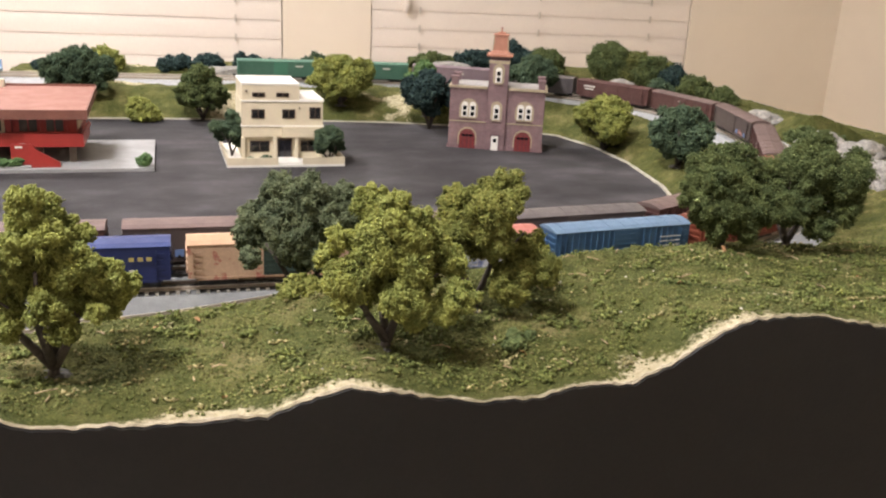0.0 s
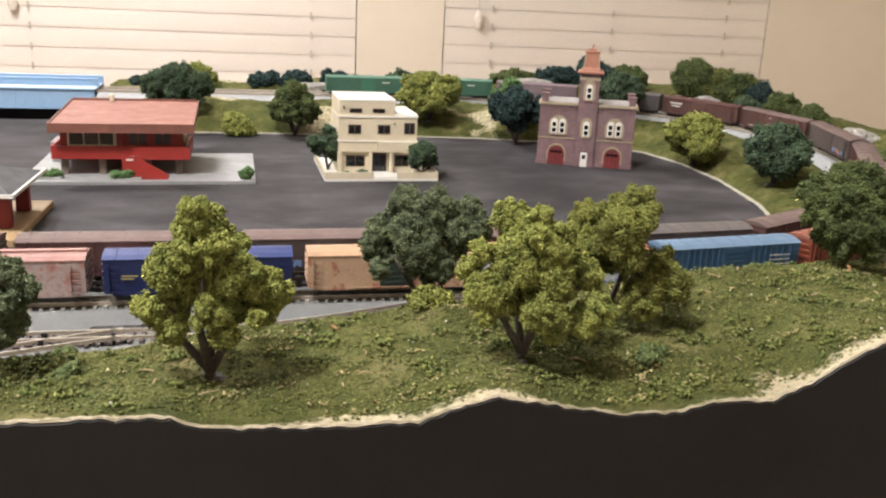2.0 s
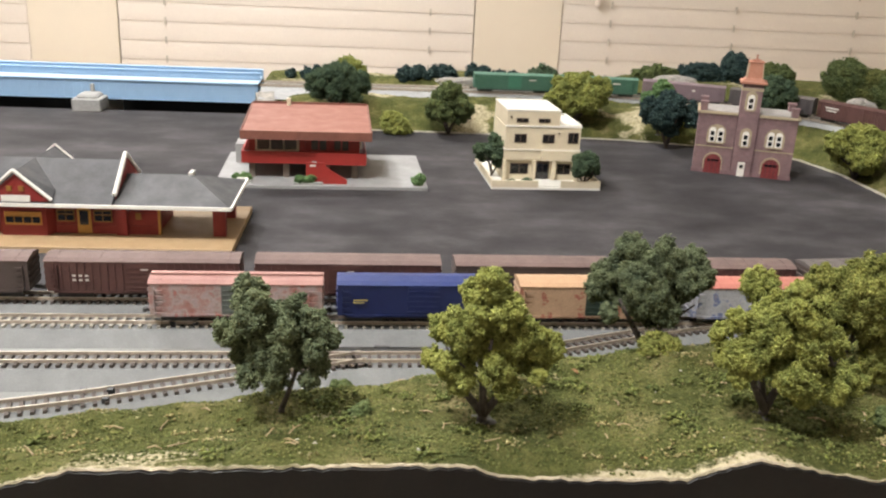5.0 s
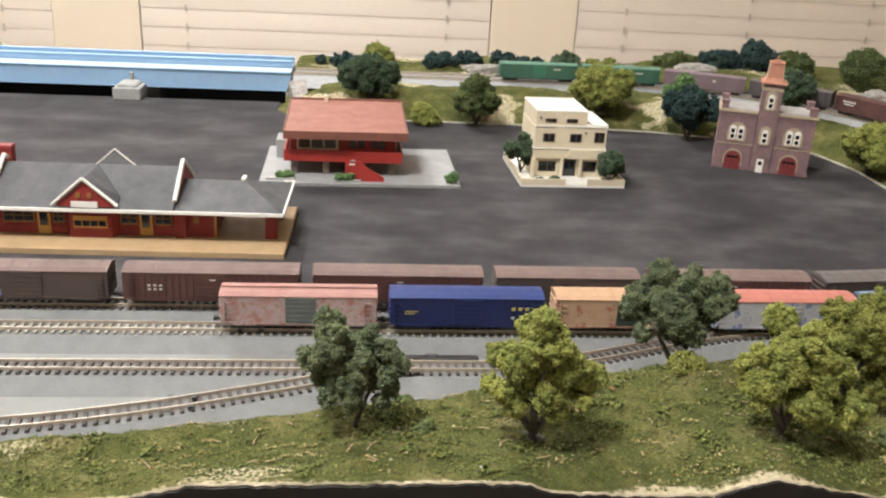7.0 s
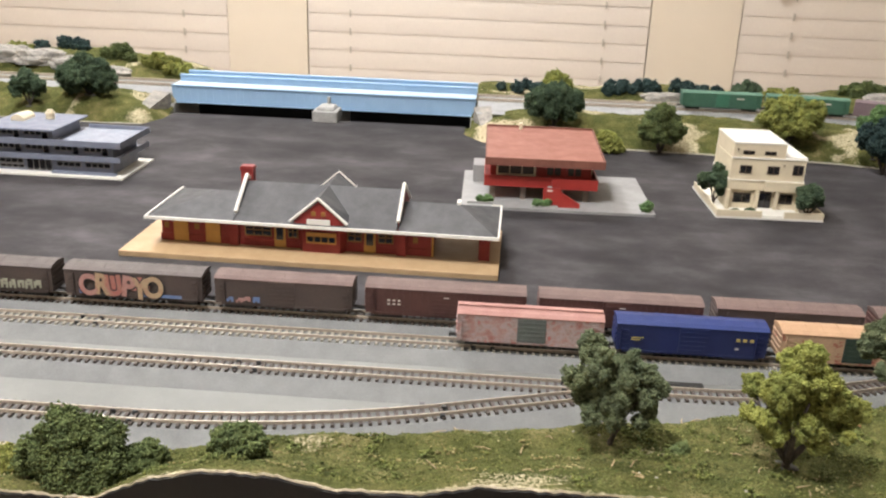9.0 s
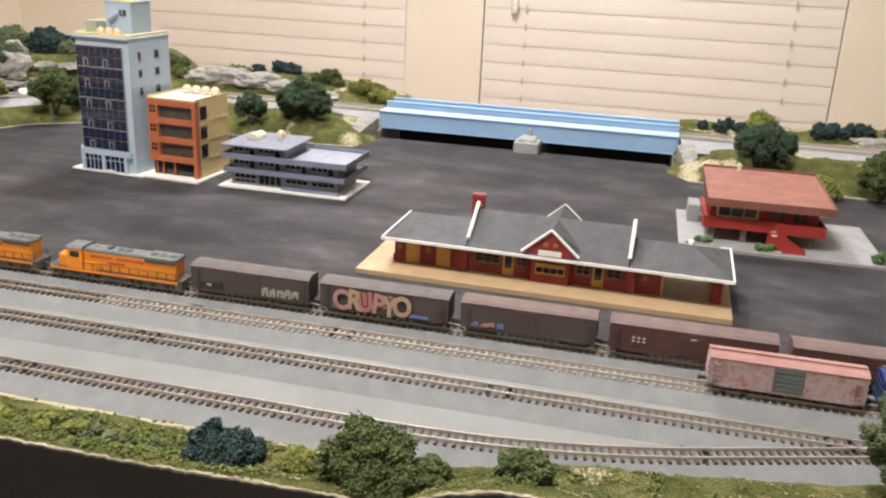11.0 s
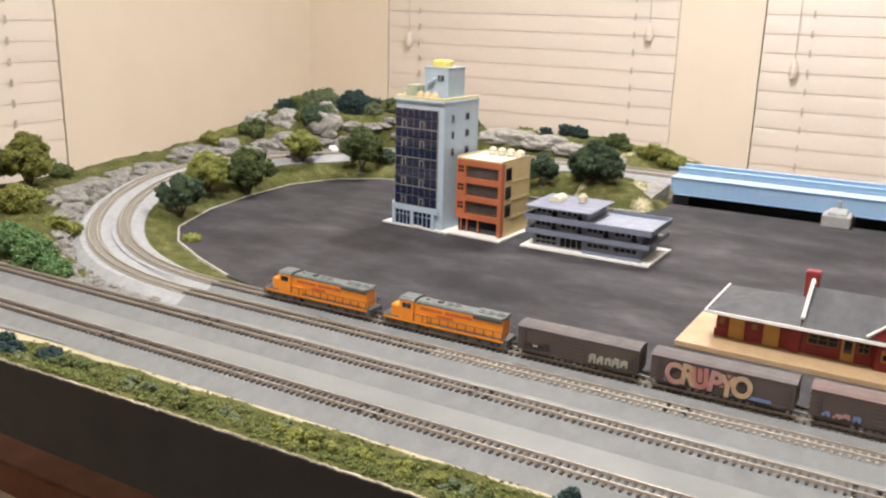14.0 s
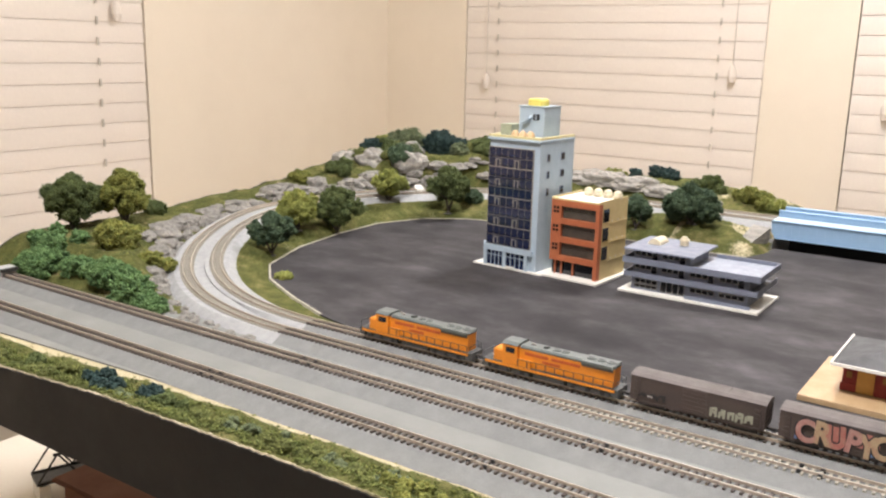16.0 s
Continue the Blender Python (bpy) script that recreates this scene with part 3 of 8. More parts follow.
YARD_X = [-1.46, -1.10, -0.83, -0.60, -0.45, -0.37, -0.31, -0.225, -0.125, -0.05, 0.02, 0.095, 0.22]
YARD_Y = [0.345, 0.356, 0.374, 0.378, 0.379, 0.376, 0.378, 0.392, 0.418, 0.440, 0.462, 0.478, 0.488]
MID_X = [-1.46, -0.40, -0.33, -0.28, -0.14, 0.0, 0.09, 0.19, 0.26, 0.36, 0.5, 0.78]
MID_Z = [0.008, 0.012, 0.016, 0.030, 0.033, 0.037, 0.041, 0.050, 0.053, 0.044, 0.036, 0.03]


def yard_edge(x, y):
    """y of the back foot of the front hill: the ballast's edge, later the outer oval's."""
    e = np.interp(x, YARD_X, YARD_Y)
    dx = np.clip(x - XR, 0, R_OUT + 0.015)
    return np.where(x > XR, YC - np.sqrt(np.maximum((R_OUT + 0.018) ** 2 - dx ** 2, 0)), e)


def ground_height(x, y):
    x, y = np.asarray(x, float), np.asarray(y, float)
    rad = oval_radius(x, y)
    gap = smooth01((0.212 - np.abs(x + 0.418)) / 0.02 + 0.5) * smooth01((y - 1.09) / 0.04)
    base = bed(y)
    # inside the ovals: bank up from the plaza
    d = np.where(inside(PLAZA, x, y), 0.0, dist_to(PLAZA, x, y))
    bank = base * smooth01(d / 0.075) + 0.006 * smooth01(d / 0.02) * smooth01((y - 0.6) / 0.1) * (1 + 0.6 * wavy(x, y, 38, 1))
    flat = smooth01((rad - 0.310) / 0.018)
    z = np.where(rad < R_OUT + 0.02, bank * (1 - flat) + (base - 0.0005) * flat, 0)
    # outside: hills behind, rock rim at the left, rough ground at the right
    e = rad - (R_OUT + 0.017)
    back = smooth01((y - 1.15) / 0.1)
    left = smooth01((-0.98 - x) / 0.12)
    right = smooth01((x - 0.30) / 0.15)
    rear_h = 0.006 + 0.006 * wavy(x, y, 14, 3) + 0.026 * np.exp(-((x + 0.86) / 0.16) ** 2) + 0.016 * np.exp(-((x - 0.50) / 0.22) ** 2) + 0.006 * np.exp(-((x - 0.08) / 0.1) ** 2)
    lift = base - 0.022 * smooth01((y - 0.60) / 0.50)
    left_h = 0.023 - lift + 0.032 * smooth01((y - 0.98) / 0.24) + 0.004 * wavy(x, y, 25, 5)
    right_h = (0.028 + 0.008 * wavy(x, y, 20, 7)) * (1 - 0.55 * smooth01((y - 0.8) / 0.25)) * (1 - 0.8 * smooth01((rad - 0.45) / 0.12)) - lift * 0.6 - 0.020 * smooth01((rad - 0.50) / 0.10) * smooth01((1.15 - y) / 0.2)
    hill = np.maximum(np.maximum(rear_h * back, left_h * left), right_h * right)
    out = base + hill * smooth01(e / 0.055) + 0.003 * wavy(x, y, 60, 2) * smooth01(e / 0.03)
    z = np.where(e > 0, out, z)
    # left front corner beside the yard
    corner = (x < -0.90) & (y < YC) & (e > 0)
    c = 0.026 * smooth01((y - 0.485) / 0.06) * smooth01(e / 0.05) + 0.004 * wavy(x, y, 40, 4) * smooth01((y - 0.485) / 0.03) * smooth01(e / 0.03)
    k = smooth01((y - 0.68) / 0.16)
    z = np.where(corner, (np.maximum(c, 0) + base * (1 - smooth01(e / 0.06))) * (1 - k) + (left_h * left + base) * k * smooth01(e / 0.055), z)
    # the front hill
    ye = yard_edge(x, y)
    u = (y - FRONT) / np.maximum(ye - FRONT, 0.01)
    edge, mid = np.interp(x, EDGE_X, EDGE_Z), np.interp(x, MID_X, MID_Z)
    h = edge + (mid - edge) * smooth01(u / 0.45)
    h = h * (1 - smooth01((u - 0.55) / 0.45)) + 0.0025 * wavy(x, y, 70, 6) * smooth01((1 - u) / 0.3) * smooth01(u / 0.2)
    z = np.where((u < 1) & (e > 0), np.maximum(h, 0) + base * smooth01((u - 0.3) / 0.7), z)
    z = np.where((y < YC) & (u >= 1) & (x < XR) & (y < YC - R_IN + 0.03) & (x > XL - 0.1) & ~corner, 0.0, z)
    return z * (1 - gap)


# ---- the room ----
X0, X1, Y0, Y1, Z0, Z1 = -3.02, 2.82, -2.2, 3.40, -0.90, 1.50
WIN = {"window_1": (-2.57, -1.235), "window_2": (-0.925, 0.38), "window_3": (0.71, 2.075)}
W_BOTTOM, W_TOP = -0.62, 1.12
tagged(part("floor", Geo().box(X0, X1, Y0, Y1, Z0 - 0.05, Z0), M["carpet"]), "beige carpeted floor under the model railway", "floor", kind="structure")
tagged(part("ceiling", Geo().box(X0, X1, Y0, Y1, Z1, Z1 + 0.05), M["ceiling"]), "plain white ceiling over the layout", "ceiling", kind="structure")
g = Geo()
cuts = sorted(WIN.values())
xs = [X0] + [v for c in cuts for v in c] + [X1]
for i in range(0, len(xs), 2):
    g.box(xs[i], xs[i + 1], Y1, Y1 + 0.14, Z0, Z1)
for a, b in cuts:
    g.box(a, b, Y1, Y1 + 0.14, Z0, W_BOTTOM)
    g.box(a, b, Y1, Y1 + 0.14, W_TOP, Z1)
tagged(part("wall_north", g, M["wall"]), "cream painted wall with three blinded windows", "wall", kind="structure")
LW = (0.60, 2.00)
g = Geo().box(X0 - 0.14, X0, Y0, LW[0], Z0, Z1).box(X0 - 0.14, X0, LW[1], Y1, Z0, Z1)
g.box(X0 - 0.14, X0, *LW, Z0, W_BOTTOM).box(X0 - 0.14, X0, *LW, W_TOP, Z1)
tagged(part("wall_west", g, M["wall"]), "cream painted wall with one blinded window", "wall", kind="structure")
tagged(part("wall_east", Geo().box(X1, X1 + 0.14, Y0, Y1, Z0, Z1), M["wall"]), "plain cream painted wall", "wall", kind="structure")
tagged(part("wall_south", Geo().box(X0, X1, Y0 - 0.14, Y0, Z0, Z1), M["wall"]), "plain cream painted wall behind the camera", "wall", kind="structure")


def blind_window(name, a, b, m, phase):
    """A window with closed slat blinds, built along local x with the room towards -y."""
    w = b - a
    top = empty(name, m, "window with closed white slat blinds", "window", kind="structure")
    g = Geo()
    for x0, x1, z0, z1 in ((0, 0.045, W_BOTTOM, W_TOP), (w - 0.045, w, W_BOTTOM, W_TOP), (0.045, w - 0.045, W_TOP - 0.045, W_TOP), (0.045, w - 0.045, W_BOTTOM, W_BOTTOM + 0.045)):
        g.box(x0, x1, 0.06, 0.12, z0, z1)
    part("window_frame", g, M["trimwhite"], top)
    pane = part("pane", Geo().box(0.045, w - 0.045, 0.085, 0.091, W_BOTTOM + 0.045, W_TOP - 0.045), M["blackglass"], top, "dark night-time glass pane")
    part("window_sill", Geo().box(0.002, w - 0.002, -0.03, 0.06, W_BOTTOM + 0.002, W_BOTTOM + 0.03), M["trimwhite"], top)
    part("head_rail", Geo().box(0.006, w - 0.006, -0.012, 0.05, W_TOP - 0.05, W_TOP - 0.003, 0.004), M["slat"], top)
    # one curved slat, shared by all
    pitch, n = 0.0685, 7
    prof = []
    for i in range(n):
        u = i / (n - 1) * 2 - 1
        prof.append((-0.003 + 0.0030 * u - 0.0022 * (1 - u * u), 0.0385 * u))
    back = [(y + 0.0028, z) for y, z in reversed(prof)]
    me = Geo().extrude_x(prof + back, 0.004, w - 0.004).mesh("slat", M["slat"])
    z = W_BOTTOM + 0.07 + phase
    while z < W_TOP - 0.07:
        s = new("slat", me)
        s.parent, s.location = top, (0, 0.012, z)
        z += pitch
    for u in (0.13, 0.87) if w < 1.36 else (0.14, 0.5, 0.86):
        g, z = Geo(), W_BOTTOM + 0.07 + phase
        while z < W_TOP - 0.12:
            g.box(w * u - 0.0035, w * u + 0.0035, -0.0055, -0.0015, z + 0.020, z + 0.046)
            z += pitch
        part("ladder_cord", g, M["cord"], top)
    return top


def pull(m, length):
    p = empty("pull_cord", m, "white blind pull cord with a small tassel knob", "blind cord")
    part("cord", Geo().tube((0, 0, 0.03), (0, 0, length), 0.0015, n=6), M["cord"], p)
    g = Geo()
    for k, (r0, r1) in enumerate(((0.011, 0.017), (0.017, 0.016), (0.016, 0.007))):
        g.tube((0, 0, -0.034 + 0.022 * k), (0, 0, -0.012 + 0.022 * k), r0, r1, 10)
    part("knob", g, M["slat"], p)


for k, (name, (a, b)) in enumerate(WIN.items()):
    blind_window(name, a, b, pose(a, Y1, 0), (0.008, 0.0345, 0.020)[k])
blind_window("window_4", *LW, pose(X0, LW[0], 0, 0, 0, 90), 0.02)
for x, z in ((-1.344, 0.19), (-0.80, 0.08), (0.841, 0.08), (-2.44, 0.12)):
    pull(pose(x, Y1 - 0.022, z), W_TOP - 0.05 - z)
pull(pose(X0 + 0.022, 1.87, 0.36), W_TOP - 0.05 - 0.36)
for lx, ly, lz in LAMPS:
    fix = empty("ceiling_lamp", pose(lx, ly, Z1), "round white ceiling lamp on a short stem", "ceiling lamp")
    part("canopy", Geo().tube((0, 0, -0.001), (0, 0, -0.015), 0.07, 0.07, 24), M["trimwhite"], fix)
    part("stem", Geo().tube((0, 0, -0.016), (0, 0, -0.030), 0.008, n=10), M["steel"], fix)

# ---- the layout: frame, terrain, plaza, yard ----
table = empty("layout_table", pose(0, 0, Z0), "wooden layout table with black painted fascia boards", "table")
H0 = -Z0
g = Geo()
ex = np.unique(np.concatenate([np.linspace(LEFT, RIGHT, 700), EDGE_X]))
ez = ground_height(ex, np.full_like(ex, FRONT + 0.0005)) + 0.0004 * np.sin(ex * 900) + 0.0003 * np.sin(ex * 2300 + 1)
n = len(ex)
pts, fs = [], []
for y in (FRONT - 0.0016, FRONT - 0.0002):
    pts += [(x, y, H0 - 0.040) for x in ex] + [(x, y, H0 + z - 0.0006) for x, z in zip(ex, ez)]
for k, o in ((0, 0), (1, 2 * n)):
    fs += [(o + i, o + i + 1, o + n + i + 1, o + n + i) for i in range(n - 1)]
fs += [(n + i, n + i + 1, 3 * n + i + 1, 3 * n + i) for i in range(n - 1)]
fs += [(i, i + 1, 2 * n + i + 1, 2 * n + i) for i in range(n - 1)]
fs += [(0, n, 3 * n, 2 * n), (n - 1, 2 * n - 1, 4 * n - 1, 3 * n - 1)]
part("front_fascia", g.add(pts, fs), M["fascia"], table, "black fascia board cut to the hills' outline")


def edge_board(name, p, q, inset, parent, label=""):
    """A fascia board from p to q whose top follows the ground just inside it."""
    n = 120
    us = np.linspace(0, 1, n)
    px, py = p[0] + (q[0] - p[0]) * us, p[1] + (q[1] - p[1]) * us
    tops = np.clip(ground_height(px + inset[0], py + inset[1]), 0.0, 0.2) - 0.001
    v = []
    for o in (0.0002, 0.006):
        ox, oy = -np.sign(inset[0]) * o, -np.sign(inset[1]) * o
        v += [(x + ox, y + oy, H0 - 0.040) for x, y in zip(px, py)] + [(x + ox, y + oy, H0 + z) for x, y, z in zip(px, py, tops)]
    fs = []
    for k in (0, 2 * n):
        fs += [(k + i, k + i + 1, k + n + i + 1, k + n + i) for i in range(n - 1)]
    fs += [(n + i, n + i + 1, 3 * n + i + 1, 3 * n + i) for i in range(n - 1)] + [(i, i + 1, 2 * n + i + 1, 2 * n + i) for i in range(n - 1)]
    fs += [(0, n, 3 * n, 2 * n), (n - 1, 2 * n - 1, 4 * n - 1, 3 * n - 1)]
    part(name, Geo().add(v, fs), M["fascia"], parent, label)


edge_board("side_fascia", (LEFT, FRONT), (LEFT, YARD_BACK), (0.003, 0), table)
edge_board("side_fascia", (LEFT_BACK, YARD_BACK + 0.007), (LEFT_BACK, BACK), (0.003, 0), table)
edge_board("side_fascia", (RIGHT, FRONT), (RIGHT, BACK), (-0.003, 0), table)
edge_board("back_fascia", (LEFT, YARD_BACK), (LEFT_BACK, YARD_BACK), (0, -0.003), table)
edge_board("back_fascia", (LEFT_BACK, BACK), (-0.64, BACK), (0, -0.003), table)
edge_board("back_fascia", (-0.20, BACK), (RIGHT, BACK), (0, -0.003), table)
# added, unseen board: keeps light from behind out of the gap under the bridge
part("gap_backing", Geo().box(-0.64, -0.20, 1.306, 1.312, H0 - 0.040, H0 + 0.010), M["fascia"], table, "black board added behind the bridge gap to block light")
part("gap_floor", Geo().box(-0.64, -0.20, GAP_Y + 0.001, 1.3055, H0 - 0.040, H0 - 0.036), M["fascia"], table, "black board under the bridge")
for a, b, c, d in ((LEFT, RIGHT, FRONT, YARD_BACK), (LEFT_BACK, RIGHT, YARD_BACK + 0.0002, GAP_Y - 0.0002), (LEFT_BACK, -0.64, GAP_Y, BACK), (-0.20, RIGHT, GAP_Y, BACK)):
    part("table_top", Geo().box(a, b, c, d, H0 - 0.036, H0 - 0.012), M["timber"], table)
part("gap_face", Geo().box(-0.64, -0.20, GAP_Y, GAP_Y + 0.0008, H0 - 0.0358, H0 - 0.0022), M["fascia"], table)
for x in (LEFT + 0.35, RIGHT - 0.12):
    for y in (FRONT + 0.40, BACK - 0.08):
        part("leg", Geo().box(x - 0.03, x + 0.03, y - 0.03, y + 0.03, 0, H0 - 0.036), M["timber"], table)


def terrain():
    """One sheet of ground over the whole layout, finer towards the front hill."""
    xs = np.linspace(LEFT, RIGHT, 561)
    ys = np.concatenate([np.linspace(FRONT, 0.50, 90), np.linspace(0.50, BACK, 251)[1:]])
    gx, gy = np.meshgrid(xs, ys)
    gz = ground_height(gx, gy)
    rough = (wavy(gx, gy, 210, 3) * 0.5 + wavy(gx, gy, 460, 8) * 0.5)
    wild = (gz > 0.0015) & ~inside(PLAZA, gx, gy) & (np.abs(oval_radius(gx, gy) - 0.3645) > 0.036)
    gz = gz + np.where(wild, 0.0009 * rough, -0.0012)
    nx, ny = len(xs), len(ys)
    idx = np.arange(nx * ny).reshape(ny, nx)
    a, b, c, d = idx[:-1, :-1].ravel(), idx[:-1, 1:].ravel(), idx[1:, 1:].ravel(), idx[1:, :-1].ravel()
    v = np.stack([gx.ravel(), gy.ravel(), gz.ravel()], 1)
    tri = np.concatenate([np.stack([a, b, c], 1), np.stack([a, c, d], 1)])
    # the board is cut away behind the bridge
    cx, cy = v[tri, 0].mean(1), v[tri, 1].mean(1)
    tri = tri[~((np.abs(cx + 0.418) < 0.213) & (cy > GAP_Y - 0.002)) & ~((cx < LEFT_BACK) & (cy > YARD_BACK))]
    me = raw_mesh("ground", v, tri, M["turf"], True)
    # bare sand along the cut edge, in worn patches and on the banks behind the plaza
    edge = (0.40 + 0.22 * wavy(gx, gy * 0 + 0.3, 55, 2)) * np.exp(-((gy - FRONT) / (0.0035 + 0.004 * (wavy(gx, gy, 45, 2) > 0.35))))
    slope = 0.52 * smooth01((wavy(gx, gy, 30, 9) - 0.0) / 0.5) * ((gy > 1.04) & ((gx > -0.2) | ((gx > -0.75) & (gx < -0.62)))) + 0.34 * smooth01((wavy(gx, gy, 40, 9) - 0.1) / 0.6) * (gx < -0.95)
    spots = sum(0.47 * np.exp(-(((gx - px) / sx) ** 2 + ((gy - py) / sy) ** 2)) for px, py, sx, sy in
                ((-0.245, 0.345, 0.02, 0.016), (-0.165, 0.365, 0.025, 0.008), (-0.085, 0.352, 0.02, 0.006), (-0.14, 0.312, 0.035, 0.010), (0.02, 0.30, 0.02, 0.01),
                 (0.17, 0.308, 0.010, 0.014), (0.205, 0.304, 0.022, 0.007), (0.24, 0.328, 0.03, 0.004), (0.065, 0.303, 0.02, 0.006), (0.10, 0.40, 0.02, 0.006), (-0.36, 0.345, 0.02, 0.014)))
    spots += sum(0.55 * np.exp(-(((gx - px) / 0.022) ** 2 + ((gy - py) / 0.030) ** 2)) for px, py in ((-0.186, 1.125), (-0.650, 1.125)))
    strip = 0.85 * np.exp(-((gy - np.interp(gx, YARD_X, YARD_Y) + 0.006) / 0.0140) ** 2) * (gx < -0.34)
    at = me.attributes.new("bare", "FLOAT", "POINT")
    at.data.foreach_set("value", np.clip(edge + slope + spots + strip, 0, 1).astype(np.float32).ravel())
    tagged(new("ground", me), "grassy scatter-turf ground with sandy edges on the layout", "ground", kind="structure")


terrain()
# crumbly pale lip where the plaster shell meets the fascia
lx = np.linspace(LEFT, RIGHT, 1500)
lz = np.interp(lx, ex, ez)
jit = np.random.default_rng(3).uniform(0.4, 1.6, (3, len(lx)))
v = np.concatenate([np.stack([lx, np.full_like(lx, FRONT - 0.0003) - 0.0002 * jit[0], lz - 0.0003 * jit[1]], 1), np.stack([lx, np.full_like(lx, FRONT - 0.0001), lz + 0.0004 * jit[1]], 1),
                    np.stack([lx, FRONT + 0.0005 * jit[2], lz + 0.0003 * jit[0]], 1), np.stack([lx, FRONT + 0.0011 * jit[0], lz - 0.0008], 1)])
n = len(lx)
lip = Geo().add(v.tolist(), [(k * n + i, k * n + i + 1, (k + 1) * n + i + 1, (k + 1) * n + i) for k in range(3) for i in range(n - 1)])
tagged(part("trim", lip, M["sand"]), "crumbly pale sand lip along the fascia", "sand edge", kind="structure")


def sheet(name, poly, z, thick, material, label, category):
    return tagged(part(name, Geo().prism(poly, z - thick, z), material), label, category, kind="structure")


sheet("road", PLAZA, 0.0005, 0.004, M["asphalt"], "dark grey painted asphalt plaza with faint streaks", "road")
yard = [(-1.45, 0.352), (-1.10, 0.360), (-0.83, 0.376), (-0.60, 0.380), (-0.45, 0.381), (-0.31, 0.380), (-0.225, 0.394), (-0.125, 0.420), (-0.05, 0.442), (0.02, 0.464),
        (0.095, 0.480), (0.22, 0.490), (0.22, 0.5655), (-0.86, 0.5655), (-0.93, 0.53), (-0.99, 0.497), (-1.10, 0.484), (-1.45, 0.478)]
sheet("pavement", yard, 0.0002, 0.003, M["yard"], "pale grey painted yard surface between the tracks", "pavement")


def border(pts, width, z, material, label):
    """A low gritty line along the plaza's rim."""
    rng = np.random.default_rng(5)
    g = Geo()
    dense = []
    for (x1, y1), (x2, y2) in zip(pts, pts[1:]):
        k = max(2, int(math.hypot(x2 - x1, y2 - y1) / 0.004))
        dense += [(x1 + (x2 - x1) * i / k, y1 + (y2 - y1) * i / k) for i in range(k)]
    line = with_heading([(x, y, 0) for x, y in dense])
    v = []
    for x, y, _, h in line:
        nx, ny = -math.sin(h), math.cos(h)
        w = width * rng.uniform(0.6, 1.4)
        v += [(x - nx * w / 2, y - ny * w / 2, z - 0.003), (x - nx * w * 0.3, y - ny * w * 0.3, z + 0.0006 * rng.uniform(0.5, 1.3)),
              (x + nx * w * 0.3, y + ny * w * 0.3, z + 0.0006 * rng.uniform(0.5, 1.3)), (x + nx * w / 2, y + ny * w / 2, z - 0.003)]
    fs = [(4 * i + j, 4 * i + j + 1, 4 * i + j + 5, 4 * i + j + 4) for i in range(len(line) - 1) for j in range(3)]
    tagged(part("kerb", g.add(v, fs), material), label, "kerb", kind="structure")


border(PLAZA[2:13], 0.0045, 0.0014, M["curb"], "low pale gritty kerb along the plaza")
border(PLAZA[17:30], 0.0035, 0.0008, M["curb"], "low pale gritty kerb along the plaza bend")


# ---- tracks ----
def ribbon(line, prof, closed=False, start=None, finish=None):
    """Sweeps a profile of (offset, height) along points with headings; it may grow out of a start profile or into a finish one."""
    v = []
    for i, (x, y, z, h) in enumerate(line):
        nx, ny = -math.sin(h), math.cos(h)
        now = prof
        for other, k in ((start, i), (finish, len(line) - 1 - i)):
            if other and k < 24:
                u = float(smooth01(k / 24))
                now = [(a * u + c * (1 - u), b * u + d * (1 - u)) for (a, b), (c, d) in zip(now, other)]
        v += [(x + nx * o, y + ny * o, z + dz) for o, dz in now]
    m, n = len(prof), len(line)
    fs = []
    for i in range(n if closed else n - 1):
        j = (i + 1) % n
        fs += [(i * m + k, i * m + (k + 1) % m, j * m + (k + 1) % m, j * m + k) for k in range(m)]
    if not closed:
        fs += [tuple(range(m - 1, -1, -1)), tuple(range((n - 1) * m, n * m))]
    return Geo().add(v, fs)


BEDPROF = [(-0.0225, -0.0008), (-0.0092, 0.0063), (0.0092, 0.0063), (0.0225, -0.0008)]
RAILTOP = 0.0095
TIE = Geo().box(-0.0009, 0.0009, -0.0080, 0.0080, 0.0060, 0.0079).mesh("tie", M["tie"])


def along(line, step, closed=False):
    """Evenly spaced points with headings on a line."""
    p = line + ([line[0]] if closed else [])
    out, carry = [], 0.0
    for a, b in zip(p, p[1:]):
        d = math.hypot(b[0] - a[0], b[1] - a[1])
        while carry < d:
            u = carry / d
            dh = (b[3] - a[3] + math.pi) % (2 * math.pi) - math.pi
            out.append((a[0] + (b[0] - a[0]) * u, a[1] + (b[1] - a[1]) * u, a[2] + (b[2] - a[2]) * u, a[3] + dh * u))
            carry += step
        carry -= d
    return out


